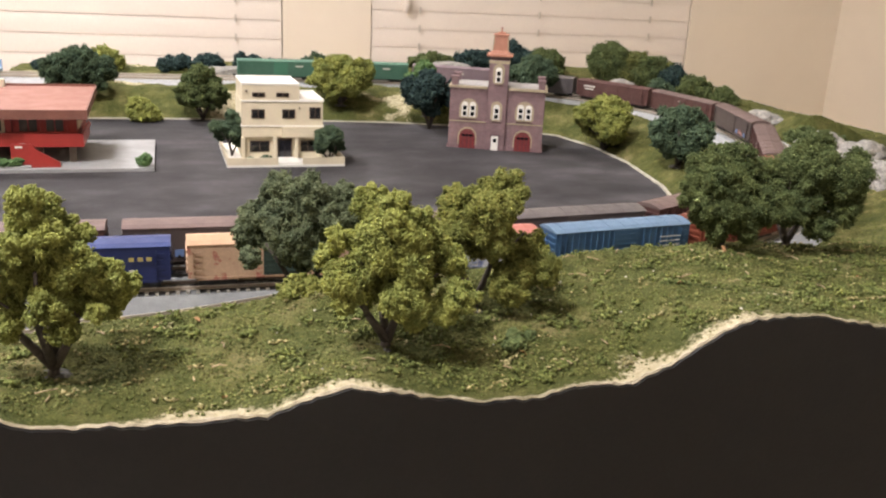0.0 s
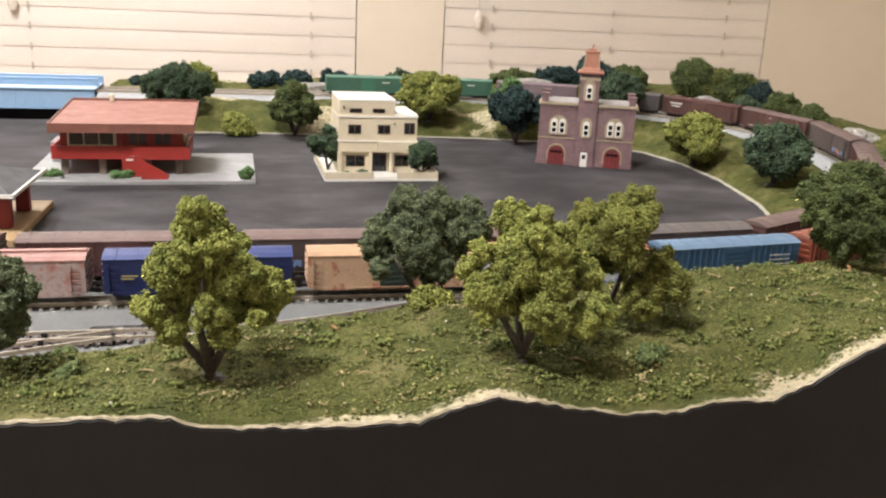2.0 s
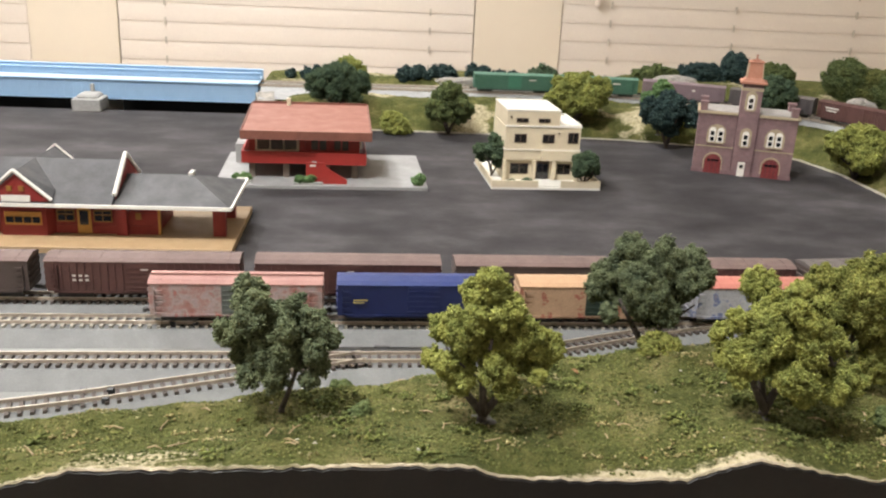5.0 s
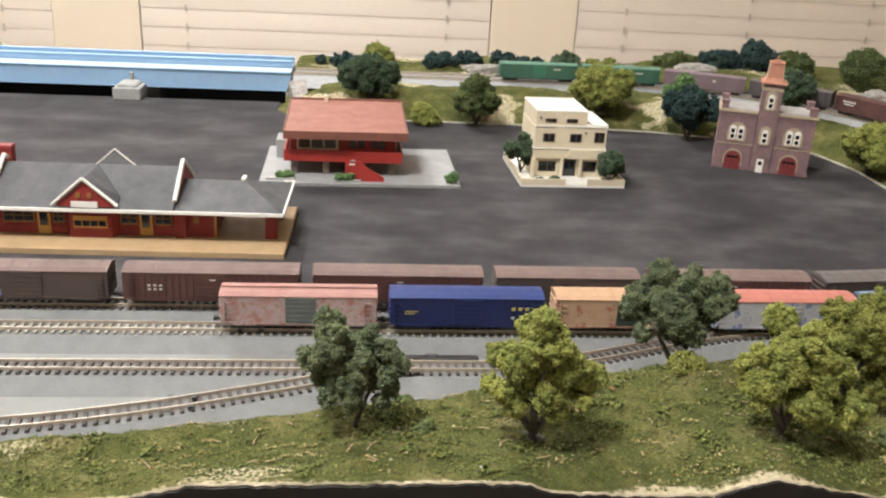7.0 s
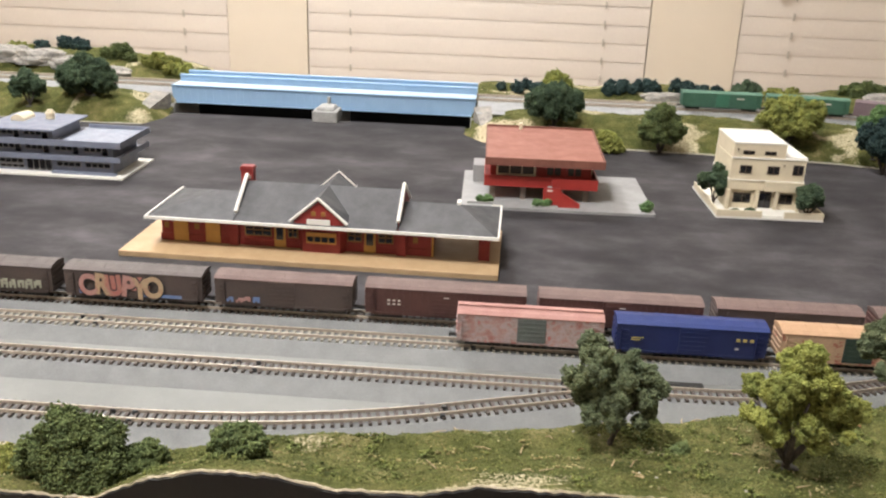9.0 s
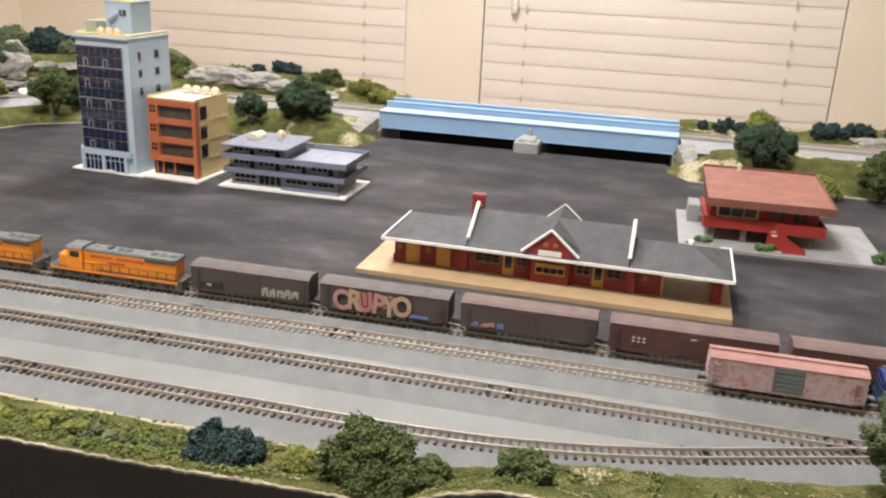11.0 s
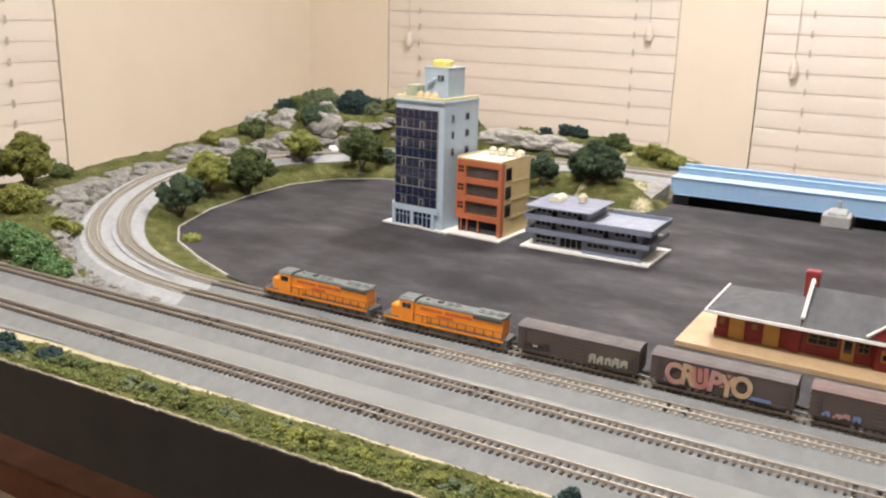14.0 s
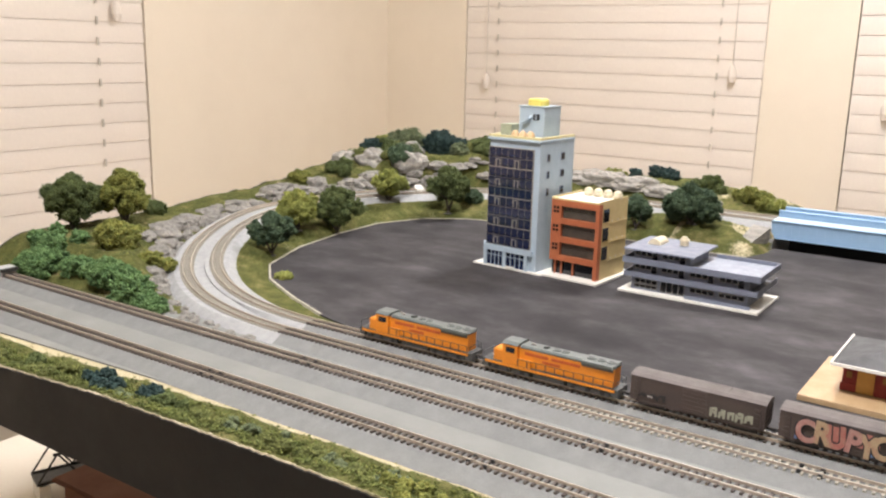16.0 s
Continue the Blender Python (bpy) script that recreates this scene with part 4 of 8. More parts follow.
def track(line, label, closed=False, singles=None, joints=(), pale=None, bed_on=True):
    """Roadbed, two rails and ties. singles: the stretch of x whose ties are pieces of their own; pale: where concrete ties lie."""
    t = empty("railway_track", pose(0, 0, 0), label, "railway track", kind="structure")
    if bed_on:
        part("roadbed", ribbon(line, BEDPROF, closed), M["ballast"], t)
    for s in (-0.0045, 0.0045):
        part("rail", ribbon(line, [(s - 0.00028, RAILTOP - 0.0005), (s - 0.00028, RAILTOP), (s + 0.00028, RAILTOP), (s + 0.00028, RAILTOP - 0.0005)], closed), M["rail"], t)
        part("rail_web", ribbon(line, [(s - 0.00036, 0.0074), (s - 0.00018, RAILTOP - 0.0005), (s + 0.00018, RAILTOP - 0.0005), (s + 0.00036, 0.0074)], closed), M["railside"], t)
    rest, light = Geo(), Geo()
    for x, y, z, h in along(line, 0.0051, closed):
        if pale and pale(x, y):
            c, s = math.cos(h), math.sin(h)
            light.add([(x + c * a - s * b, y + s * a + c * b, z + k) for k in (0.0060, 0.0077) for a, b in ((-0.0009, -0.0080), (0.0009, -0.0080), (0.0009, 0.0080), (-0.0009, 0.0080))],
                      [(4, 5, 6, 7), (0, 1, 5, 4), (1, 2, 6, 5), (2, 3, 7, 6), (3, 0, 4, 7)])
        elif singles and singles[0] < x < singles[1]:
            o = new("tie", TIE)
            o.parent, o.matrix_basis = t, Matrix.Translation((x, y, z)) @ Matrix.Rotation(h, 4, "Z")
        else:
            c, s = math.cos(h), math.sin(h)
            rest.add([(x + c * a - s * b, y + s * a + c * b, z + k) for k in (0.0060, 0.0079) for a, b in ((-0.0009, -0.0080), (0.0009, -0.0080), (0.0009, 0.0080), (-0.0009, 0.0080))],
                     [(4, 5, 6, 7), (0, 1, 5, 4), (1, 2, 6, 5), (2, 3, 7, 6), (3, 0, 4, 7)])
    if rest.v:
        tagged(part("ties", rest, M["tie"], t), kind="stuff")
    if light.v:
        tagged(part("concrete_ties", light, M["paletie"], t), kind="stuff")
    for jx, jy in joints:
        for dx in (-0.0062, 0.0062):
            for s in (-0.0045, 0.0045):
                part("rail_joiner", Geo().box(jx + dx - 0.0014, jx + dx + 0.0014, jy + s - 0.0015, jy + s + 0.0015, 0.0064, 0.0090), M["joiner"], t)
    return t


pale_in = lambda x, y: x < -0.885 or x > 0.24 or y > 1.0 or (x > -0.62 and y < 0.53 and y > 0.50)
OUTER, INNER = oval_line(R_OUT), oval_line(R_IN)

for line, lab in ((INNER, "inner oval railway track with nickel rails"), (OUTER, "outer oval railway track with nickel rails")):
    t = track(line, lab, closed=True, pale=pale_in, bed_on=False,
              joints=((-0.432, 0.507), (-0.168, 0.507)) if line is OUTER else ())
    front = [p for p in line if p[1] < 0.56 and XL - 1e-6 <= p[0] <= XR + 1e-6]
    rest = line[len(front) - 1:] + line[:1]
    over = [i for i, p in enumerate(rest) if p[1] > 1.1 and abs(p[0] + 0.418) < 0.215]
    level = next(i for i, p in enumerate(rest) if p[1] > 1.1 and p[0] < XR)
    near, far, end = rest[:level + 1], rest[level:over[0]], rest[over[-1] + 1:]
    part("roadbed", ribbon(front, BEDPROF), M["ballast"], t)
    for piece, w in ((near, 0.026), (far, 0.054), (end, 0.026)):
        prof = [(-0.0132, -0.0035), (-0.0130, 0.0064), (0.0140, 0.0064), (w, -0.0015)] if line is INNER else [(-0.0280, -0.0035), (-0.0140, 0.0064), (0.0198, 0.0064), (0.0199, -0.0015)]
        part("roadbed", ribbon(piece, prof, start=BEDPROF if piece is near else None, finish=BEDPROF if piece is end else None), M["concretebed"], t, "pale concrete roadbed")
track(LINE3, "straight yard track with dark ties", singles=(-0.96, 0.10), joints=((-0.812, Y3), (-0.556, Y3), (-0.311, Y3), (-0.112, Y3)))
track(LINE4, "curving yard track with dark ties", singles=(-0.96, -0.08), joints=((-0.852, Y4), (-0.604, Y4), (-0.362, Y4), (-0.194, 0.4205)))
# turnout machine and bumper
sw = empty("switch_machine", pose(-0.060, 0.4745, 0.0), "black plastic turnout switch machine beside the track", "switch machine")
part("housing", Geo().box(-0.028, 0.028, -0.0022, 0.0022, 0.0002, 0.0062, 0.0006), M["blackpl"], sw)
part("lever", Geo().box(-0.004, 0.004, -0.0012, 0.0012, 0.0062, 0.0075), M["running"], sw)
for sx, sy in ((-0.742, 0.523), (-0.556, 0.5235)):
    d = empty("track_feeder", pose(sx, sy, 0.0), "small black track feeder clip beside the track", "track clip")
    part("clip", Geo().box(-0.006, 0.006, -0.0014, 0.0014, 0.0002, 0.0045, 0.0004), M["blackpl"], d)
bp = empty("buffer_stop", pose(-1.255, Y3, 0.0), "grey buffer stop at the yard track's end", "buffer stop")
part("block", Geo().box(-0.010, 0.004, -0.009, 0.009, 0.004, 0.016, 0.001), M["concrete"], bp)
part("beam", Geo().box(0.004, 0.007, -0.0095, 0.0095, 0.012, 0.0155), M["blackpl"], bp)


# ---- girder bridge ----
def bridge():
    b = empty("girder_bridge", pose(-0.418, 1.2525, 0.0), "sky-blue plate girder railway bridge on grey pier and abutments", "bridge")
    L = 0.218
    for y, z1 in ((-0.037, 0.0335), (0.0, 0.0425), (0.037, 0.0425)):
        part("girder", Geo().box(-L, L, y - 0.0012, y + 0.0012, 0.0112, z1), M["bridgeblue"], b)
        part("top_flange", Geo().box(-L, L, y - 0.0035, y + 0.0035, z1 + 0.0002, z1 + 0.0016), M["bridgeblue"], b)
        part("bottom_flange", Geo().box(-L, L, y - 0.0045, y + 0.0045, 0.0100, 0.0110), M["bridgeblue"], b)
    for y0, y1 in ((-0.0334, -0.0036), (0.0036, 0.0334)):
        part("walkway", Geo().box(-L, L, y0, y1, 0.0336, 0.0348), M["bridgelit"], b, "blue bridge walkway with overhead light painted in")
    me = Geo().box(-0.0004, 0.0004, -0.0018, -0.0013, 0.0112, 0.0334).mesh("stiffener", M["bridgeblue"])
    for i in range(40):
        o = new("stiffener", me)
        o.parent, o.location = b, (-L + 0.005 + i * 0.01095, -0.037, 0)
    part("deck", Geo().box(-L, L, -0.0355, 0.0355, 0.020, 0.0212), M["blackpl"], b, "dark bridge deck")
    pier = part("pier", Geo().box(-0.006, 0.029, -0.0825, -0.0440, 0.0008, 0.0160, 0.0015).box(-0.004, 0.027, -0.0438, 0.036, -0.0358, 0.0098), M["concrete"], b, "grey stone pier with cutwater")
    part("pier_cap", Geo().box(-0.001, 0.024, -0.078, -0.0445, 0.0161, 0.0205, 0.0025), M["concrete"], pier)
    part("pier_post", Geo().box(0.0095, 0.0135, -0.052, -0.0450, 0.0206, 0.0300, 0.0006), M["concrete"], pier)
    for s in (-1, 1):
        x = s * (L + 0.004)
        part("abutment", Geo().prism([(x - 0.010 * s, -0.050), (x + 0.022 * s, -0.058), (x + 0.022 * s, 0.06), (x - 0.010 * s, 0.053)], -0.0358, 0.0098), M["concrete"], b, "grey abutment block")
        wing = Geo().add([(x - 0.006 * s, -0.050, 0.0008), (x + 0.008 * s, -0.112, 0.0008), (x + 0.024 * s, -0.110, 0.0008), (x + 0.018 * s, -0.050, 0.0008),
                          (x - 0.006 * s, -0.050, 0.026), (x + 0.008 * s, -0.112, 0.009), (x + 0.024 * s, -0.110, 0.010), (x + 0.018 * s, -0.050, 0.028)],
                         [(3, 2, 1, 0), (4, 5, 6, 7), (0, 1, 5, 4), (1, 2, 6, 5), (2, 3, 7, 6), (3, 0, 4, 7)])
        part("wing_wall", wing, M["rock"], b, "rough stone wing wall")


bridge()


# ---- buildings ----
def pane_grid(parent, mesh_name, material, w, h, cells, y, depth=0.0006, name="pane"):
    me = Geo().box(-w / 2, w / 2, 0, depth, 0, h).mesh(mesh_name, material)
    for x, z in cells:
        o = new(name, me)
        o.parent, o.location = parent, (x, y, z)


def arch(w, h, n=8):
    """Outline of a round-headed opening, as (x, z), width w, total height h."""
    r = w / 2
    return [(-r, 0), (r, 0)] + [(r * math.cos(math.pi * i / n), h - r + r * math.sin(math.pi * i / n)) for i in range(n + 1)]


def shifted(poly, dx, dz):
    return [(x + dx, z + dz) for x, z in poly]


def fire_station():
    b = empty("fire_station", pose(0.3305, 0.910, 0.0005, 0, 0, -21.6), "purple-brown brick fire station with central clock tower", "building")
    W, D, H = 0.049, 0.052, 0.0625
    for xa, xb, ya in ((-W, -0.0105, 0), (0.0105, W, 0), (-0.0105, 0.0105, 0.002)):
        part("wall", Geo().box(xa, xb, ya, D, 0, H), M["purplebrick"], b)
    part("plinth", Geo().box(-W - 0.0012, W + 0.0012, -0.0012, -0.0002, 0, 0.004).box(W + 0.0002, W + 0.0012, -0.0012, D, 0, 0.004), M["purplebrick"], b)
    part("cornice", Geo().box(-W - 0.002, -0.0110, -0.002, D + 0.002, H, H + 0.0022).box(0.0110, W + 0.002, -0.002, D + 0.002, H, H + 0.0022), M["buffstone"], b, "buff stone cornice")
    part("roof", Geo().box(-W + 0.002, W - 0.002, 0.002, D - 0.002, H + 0.0022, H + 0.0030), M["greyroof"], b, "grey flat roof")
    for x, y in ((-W + 0.004, 0.006), (W - 0.004, 0.006), (-W + 0.004, D - 0.008), (W - 0.004, D - 0.008)):
        ch = part("chimney", Geo().box(x - 0.0035, x + 0.0035, y - 0.004, y + 0.004, H + 0.0022, H + 0.010), M["purplebrick"], b)
        part("chimney_cap", Geo().box(x - 0.0042, x + 0.0042, y - 0.0048, y + 0.0048, H + 0.010, H + 0.0115), M["purplebrick"], ch)
    tw = part("tower", Geo().box(-0.0100, 0.0100, -0.003, 0.019, 0, 0.0960), M["purplebrick"], b, "square brick tower")
    part("tower_band", Geo().box(-0.0106, 0.0106, -0.0036, 0.0196, 0.0890, 0.0920), M["buffstone"], tw)
    part("tower_cornice", Geo().box(-0.0132, 0.0132, -0.0060, 0.0222, 0.0961, 0.0985, 0.0006), M["copper"], tw)
    c0, c1, cy = 0.0108, 0.0068, 0.008
    roofv = [(sx * c, cy + sy * c, z) for c, z in ((c0, 0.0986), (0.0078, 0.1020), (c1, 0.1165)) for sx, sy in ((-1, -1), (1, -1), (1, 1), (-1, 1))]
    part("tower_roof", Geo().add(roofv, [(3, 2, 1, 0), (8, 9, 10, 11)] + [(k + i, k + (i + 1) % 4, k + 4 + (i + 1) % 4, k + 4 + i) for k in (0, 4) for i in range(4)]), M["copper"], tw, "orange-red mansard tower roof")
    for sx in (-1, 1):
        for sy in (-1, 1):
            part("roof_rib", Geo().tube((sx * 0.0078, cy + sy * 0.0078, 0.1020), (sx * c1, cy + sy * c1, 0.1167), 0.0006, n=6), M["buffstone"], tw)
    part("roof_crown", Geo().box(-0.0078, 0.0078, 0.0002, 0.0158, 0.1167, 0.1185, 0.0005).box(-0.004, 0.004, 0.004, 0.012, 0.1185, 0.1200), M["copper"], tw)
    part("finial", Geo().tube((0, 0.008, 0.1200), (0, 0.008, 0.1250), 0.0011, 0.0004, 6).dome(0, 0.008, 0.1235, 0.0014, 0.0014, 8, 3), M["copper"], tw)
    for x in (-0.0290, 0.0290):
        part("door_surround", Geo().extrude_y(shifted(arch(0.0200, 0.0225), x, 0), -0.0010, -0.0002), M["buffstone"], b)
        d = part("door", Geo().extrude_y(shifted(arch(0.0170, 0.0205), x, 0), -0.0016, -0.0011), M["reddoor"], b, "red arched engine door")
        for k in range(4):
            part("door_rail", Geo().box(x - 0.0085 + 0.0042 * k + 0.0018, x - 0.0085 + 0.0042 * k + 0.0024, -0.0021, -0.0017, 0.001, 0.016), M["depotred"], d)
        part("door_window", Geo().box(x - 0.0062, x + 0.0062, -0.0021, -0.0017, 0.0128, 0.0148), M["blackglass"], d)
    for xc, z, n, yy in ((-0.0290, 0.0330, 2, 0.0), (0.0290, 0.0330, 2, 0.0), (0.0, 0.0320, 1, -0.003), (0.0, 0.0700, 1, -0.003)):
        for k in range(n):
            x = xc + (k - (n - 1) / 2) * 0.0082
            w = part("window", Geo().extrude_y(shifted(arch(0.0066, 0.0155), x, z), yy - 0.0009, yy - 0.0002), M["whitepl"], b, "white round-headed sash window")
            for zz in (0.0012, 0.0072):
                part("pane", Geo().box(x - 0.0019, x + 0.0019, yy - 0.0013, yy - 0.00095, z + zz, z + zz + 0.0042), M["blackglass"], w)
            part("window_sill", Geo().box(x - 0.0045, x + 0.0045, yy - 0.0018, yy - 0.0002, z - 0.0016, z - 0.0001), M["buffstone"], w)
        g = Geo()
        ring = arch(0.0078 * n + 0.004, 0.0190)
        ring = shifted(ring, xc, z)
        part("window_surround", Geo().extrude_y(ring, yy - 0.00045, yy - 0.0001), M["buffstone"], b)
    dd = part("front_door", Geo().box(-0.0036, 0.0036, -0.0044, -0.0032, 0, 0.0150), M["whitepl"], b, "white entrance door")
    part("door_window", Geo().box(-0.0018, 0.0018, -0.0049, -0.0045, 0.0085, 0.0125), M["blackglass"], dd)
    part("door_hood", Geo().extrude_y([(-0.006, 0.0162), (0.006, 0.0162), (0, 0.0215)], -0.0050, -0.0032), M["purplebrick"], b)
    for xa, xb in ((-W, -0.0105), (0.0105, W)):
        part("band_course", Geo().box(xa, xb, -0.0008, -0.0001, 0.0275, 0.0288), M["buffstone"], b)
    for sx in (-1, 1):
        for k in range(7):
            part("bracket", Geo().box(sx * (0.013 + 0.0055 * k) - 0.0008, sx * (0.013 + 0.0055 * k) + 0.0008, -0.0018, -0.0001, H - 0.004, H - 0.0001), M["purplebrick"], b)
    for y in (0.014, 0.034):
        part("side_window", Geo().box(W + 0.0001, W + 0.0009, y - 0.003, y + 0.003, 0.033, 0.047), M["blackglass"], b)


def white_house():
    b = empty("white_apartment_house", pose(0.1065, 0.834, 0.0005, 0, 0, 1.5), "cream three-storey modern house on a walled lot", "building")
    W = 0.0525
    part("lot", Geo().box(-W, W, 0, 0.105, 0, 0.0022), M["whitepl"], b, "white base plate")
    for box in ((-W, -0.008, 0.0, 0.0015), (0.014, W, 0.0, 0.0015), (-W, -W + 0.0015, 0.0016, 0.100), (W - 0.0015, W, 0.0016, 0.100)):
        part("garden_wall", Geo().box(*box, 0.0022, 0.0085), M["creampl"], b)
    y0, y1 = 0.026, 0.090
    part("ground_floor", Geo().box(-0.037, 0.0365, y0 + 0.004, y1, 0.0022, 0.0225), M["creampl"], b)
    part("first_floor", Geo().box(-0.037, 0.0365, y0 + 0.0005, y1, 0.0226, 0.0545), M["creampl"], b)
    part("second_floor", Geo().box(-0.0365, 0.0150, y0 + 0.0008, y1, 0.0546, 0.0695), M["creampl"], b)
    part("balcony", Geo().box(-0.001, 0.0368, y0 - 0.003, y0 + 0.0003, 0.0226, 0.0320), M["creampl"], b)
    part("string_course", Geo().box(-0.0378, 0.0374, y0 - 0.0004, y1 + 0.0006, 0.0322, 0.0332), M["whitepl"], b)
    part("parapet", Geo().box(-0.0376, 0.0372, y0 - 0.0003, y0 + 0.0012, 0.0546, 0.0560).box(0.0360, 0.0372, y0 + 0.0013, y1, 0.0546, 0.0575).box(0.0151, 0.0359, y1 - 0.0012, y1, 0.0546, 0.0575).box(0.0151, 0.0359, y0 + 0.0013, y0 + 0.0024, 0.0546, 0.0575), M["whitepl"], b)
    part("terrace", Geo().box(0.0151, 0.0358, y0 + 0.0026, y1 - 0.0014, 0.0546, 0.0551), M["whitepl"], b, "white roof terrace")
    part("roof", Geo().box(-0.0352, 0.0138, y0 + 0.002, y1 - 0.0014, 0.0696, 0.0702), M["whitepl"], b, "white flat roof")
    part("roof_parapet", Geo().box(-0.0368, 0.0153, y0 + 0.0004, y0 + 0.0018, 0.0696, 0.0712).box(-0.0368, -0.0354, y0 + 0.0019, y1, 0.0696, 0.0712).box(0.0139, 0.0153, y0 + 0.0019, y1, 0.0696, 0.0712).box(-0.0353, 0.0138, y1 - 0.0012, y1, 0.0696, 0.0712), M["whitepl"], b)

    def win(x0, x1, z0, z1, y):
        w = part("window", Geo().box(x0, x1, y - 0.0005, y - 0.0001, z0, z1), M["winframe"], b, "brown framed window")
        part("pane", Geo().box(x0 + 0.0008, x1 - 0.0008, y - 0.0008, y - 0.00055, z0 + 0.0008, z1 - 0.0008), M["darkglass"], w)
        part("mullion", Geo().box((x0 + x1) / 2 - 0.0003, (x0 + x1) / 2 + 0.0003, y - 0.0012, y - 0.00085, z0 + 0.0008, z1 - 0.0008), M["winframe"], w)
    win(-0.0285, -0.0165, 0.0395, 0.0480, y0 + 0.0005)
    win(-0.0010, 0.0110, 0.0395, 0.0480, y0 + 0.0005)
    win(0.0240, 0.0345, 0.0395, 0.0500, y0 + 0.0005)
    win(-0.0275, -0.0160, 0.0590, 0.0630, y0 + 0.0008)
    win(-0.0060, 0.0055, 0.0590, 0.0630, y0 + 0.0008)
    win(-0.0300, -0.0120, 0.0080, 0.0185, y0 + 0.004)
    win(0.0165, 0.0300, 0.0080, 0.0185, y0 + 0.004)
    d = part("front_door", Geo().box(-0.0045, 0.0085, y0 + 0.0030, y0 + 0.0038, 0.0022, 0.0210), M["winframe"], b, "dark double entrance door")
    part("pane", Geo().box(-0.0035, 0.0018, y0 + 0.0025, y0 + 0.0029, 0.004, 0.019).box(0.0022, 0.0075, y0 + 0.0025, y0 + 0.0029, 0.004, 0.019), M["blackglass"], d)
    for x in (-0.0365, -0.0075, 0.0118, 0.0350):
        part("pier", Geo().box(x - 0.0015, x + 0.0015, y0 - 0.0025, y0 + 0.0025, 0.0022, 0.0225), M["creampl"], b)
    part("entrance_step", Geo().box(-0.008, 0.0135, 0.002, y0 + 0.002, 0.0023, 0.0036), M["whitepl"], b)
    part("wall_lamp", Geo().box(0.0140, 0.0155, y0 - 0.0010, y0 - 0.0001, 0.0485, 0.0500).box(-0.0335, -0.0320, y0 - 0.0006, y0 + 0.0006, 0.0630, 0.0650), M["winframe"], b)


def restaurant():
    b = empty("restaurant", pose(-0.103, 0.820, 0.0005, 0, 0, 1.0), "red two-level restaurant with terracotta roof on grey paving", "building")
    part("paving", Geo().box(-0.096, 0.096, 0, 0.133, 0, 0.0028), M["paving"], b, "pale grey paved lot")
    X, XE = -0.068, 0.036
    for x in (X + 0.003, -0.034, 0.004, XE - 0.006):
        for y in (0.034, 0.105):
            part("pillar", Geo().box(x - 0.0028, x + 0.0028, y - 0.003, y + 0.003, 0.0028, 0.0180), M["pillar"], b)
    part("undercroft_wall", Geo().box(X + 0.002, XE - 0.002, 0.118, 0.122, 0.0028, 0.0180), M["concrete"], b)
    part("floor_slab", Geo().box(X - 0.004, XE + 0.002, 0.028, 0.130, 0.0181, 0.0200), M["redpl"], b)
    part("upper_wall", Geo().box(X, XE - 0.002, 0.036, 0.128, 0.0201, 0.0440), M["redpl"], b)
    for box in ((X - 0.006, -0.006, 0.0255, 0.0272), (-0.006, XE + 0.004, 0.0225, 0.0242), (X - 0.006, X - 0.0045, 0.0273, 0.090), (XE + 0.0025, XE + 0.004, 0.0243, 0.090)):
        part("balcony_front", Geo().box(*box, 0.0172, 0.0285), M["redpl"], b, "red balcony parapet")
    # flight of stairs behind a red cheek
    part("stair_cheek", Geo().extrude_y([(-0.015, 0.0028), (0.022, 0.0028), (0.022, 0.0070), (0.004, 0.0180), (0.001, 0.0225), (-0.015, 0.0225)], 0.0080, 0.0095), M["redpl"], b, "red stair side wall")
    st = Geo()
    for k in range(7):
        st.box(-0.010 + 0.0045 * k, -0.0056 + 0.0045 * k, 0.0097, 0.0220, 0.0028, 0.0205 - 0.0026 * k)
    part("stair", st, M["concrete"], b)
    part("stair_sign", Geo().box(-0.0115, -0.0060, 0.0074, 0.0079, 0.0192, 0.0208), M["whitepl"], b, "small white sign bar")
    for x0, x1, mt in ((-0.062, -0.022, "creampl"), (-0.0125, 0.0055, "redpl"), (0.0085, 0.026, "redpl")):
        w = part("window", Geo().box(x0, x1, 0.0345, 0.0355, 0.0260, 0.0420), M[mt], b, "wide framed restaurant window")
        n = 3 if x1 - x0 > 0.03 else 2
        for k in range(n):
            wd = (x1 - x0 - 0.003) / n
            part("pane", Geo().box(x0 + 0.0018 + wd * k, x0 + 0.0006 + wd * (k + 1), 0.0338, 0.0344, 0.0285, 0.0410), M["warmglass"], w)
    part("corner_pillar", Geo().box(-0.0205, -0.0165, 0.0325, 0.0355, 0.0201, 0.0440), M["redpl"], b)
    part("flower_ledge", Geo().box(-0.058, -0.026, 0.0300, 0.0340, 0.0260, 0.0275), M["creampl"], b)
    part("gable_wall", Geo().box(XE - 0.0018, XE - 0.0006, 0.038, 0.126, 0.0300, 0.0440), M["creampl"], b, "cream side wall")
    # low mono-pitch roof with a raised border
    x0, x1, ya, yb = -0.0725, 0.0435, 0.0165, 0.138
    zf, zb = 0.0465, 0.0515
    part("roof", Geo().add([(x0, ya, zf), (x1, ya, zf), (x1, yb, zb), (x0, yb, zb), (x0, ya, zf + 0.002), (x1, ya, zf + 0.002), (x1, yb, zb + 0.002), (x0, yb, zb + 0.002)],
                           [(3, 2, 1, 0), (4, 5, 6, 7), (0, 1, 5, 4), (1, 2, 6, 5), (2, 3, 7, 6), (3, 0, 4, 7)]), M["terracotta"], b, "terracotta-red sloping roof")
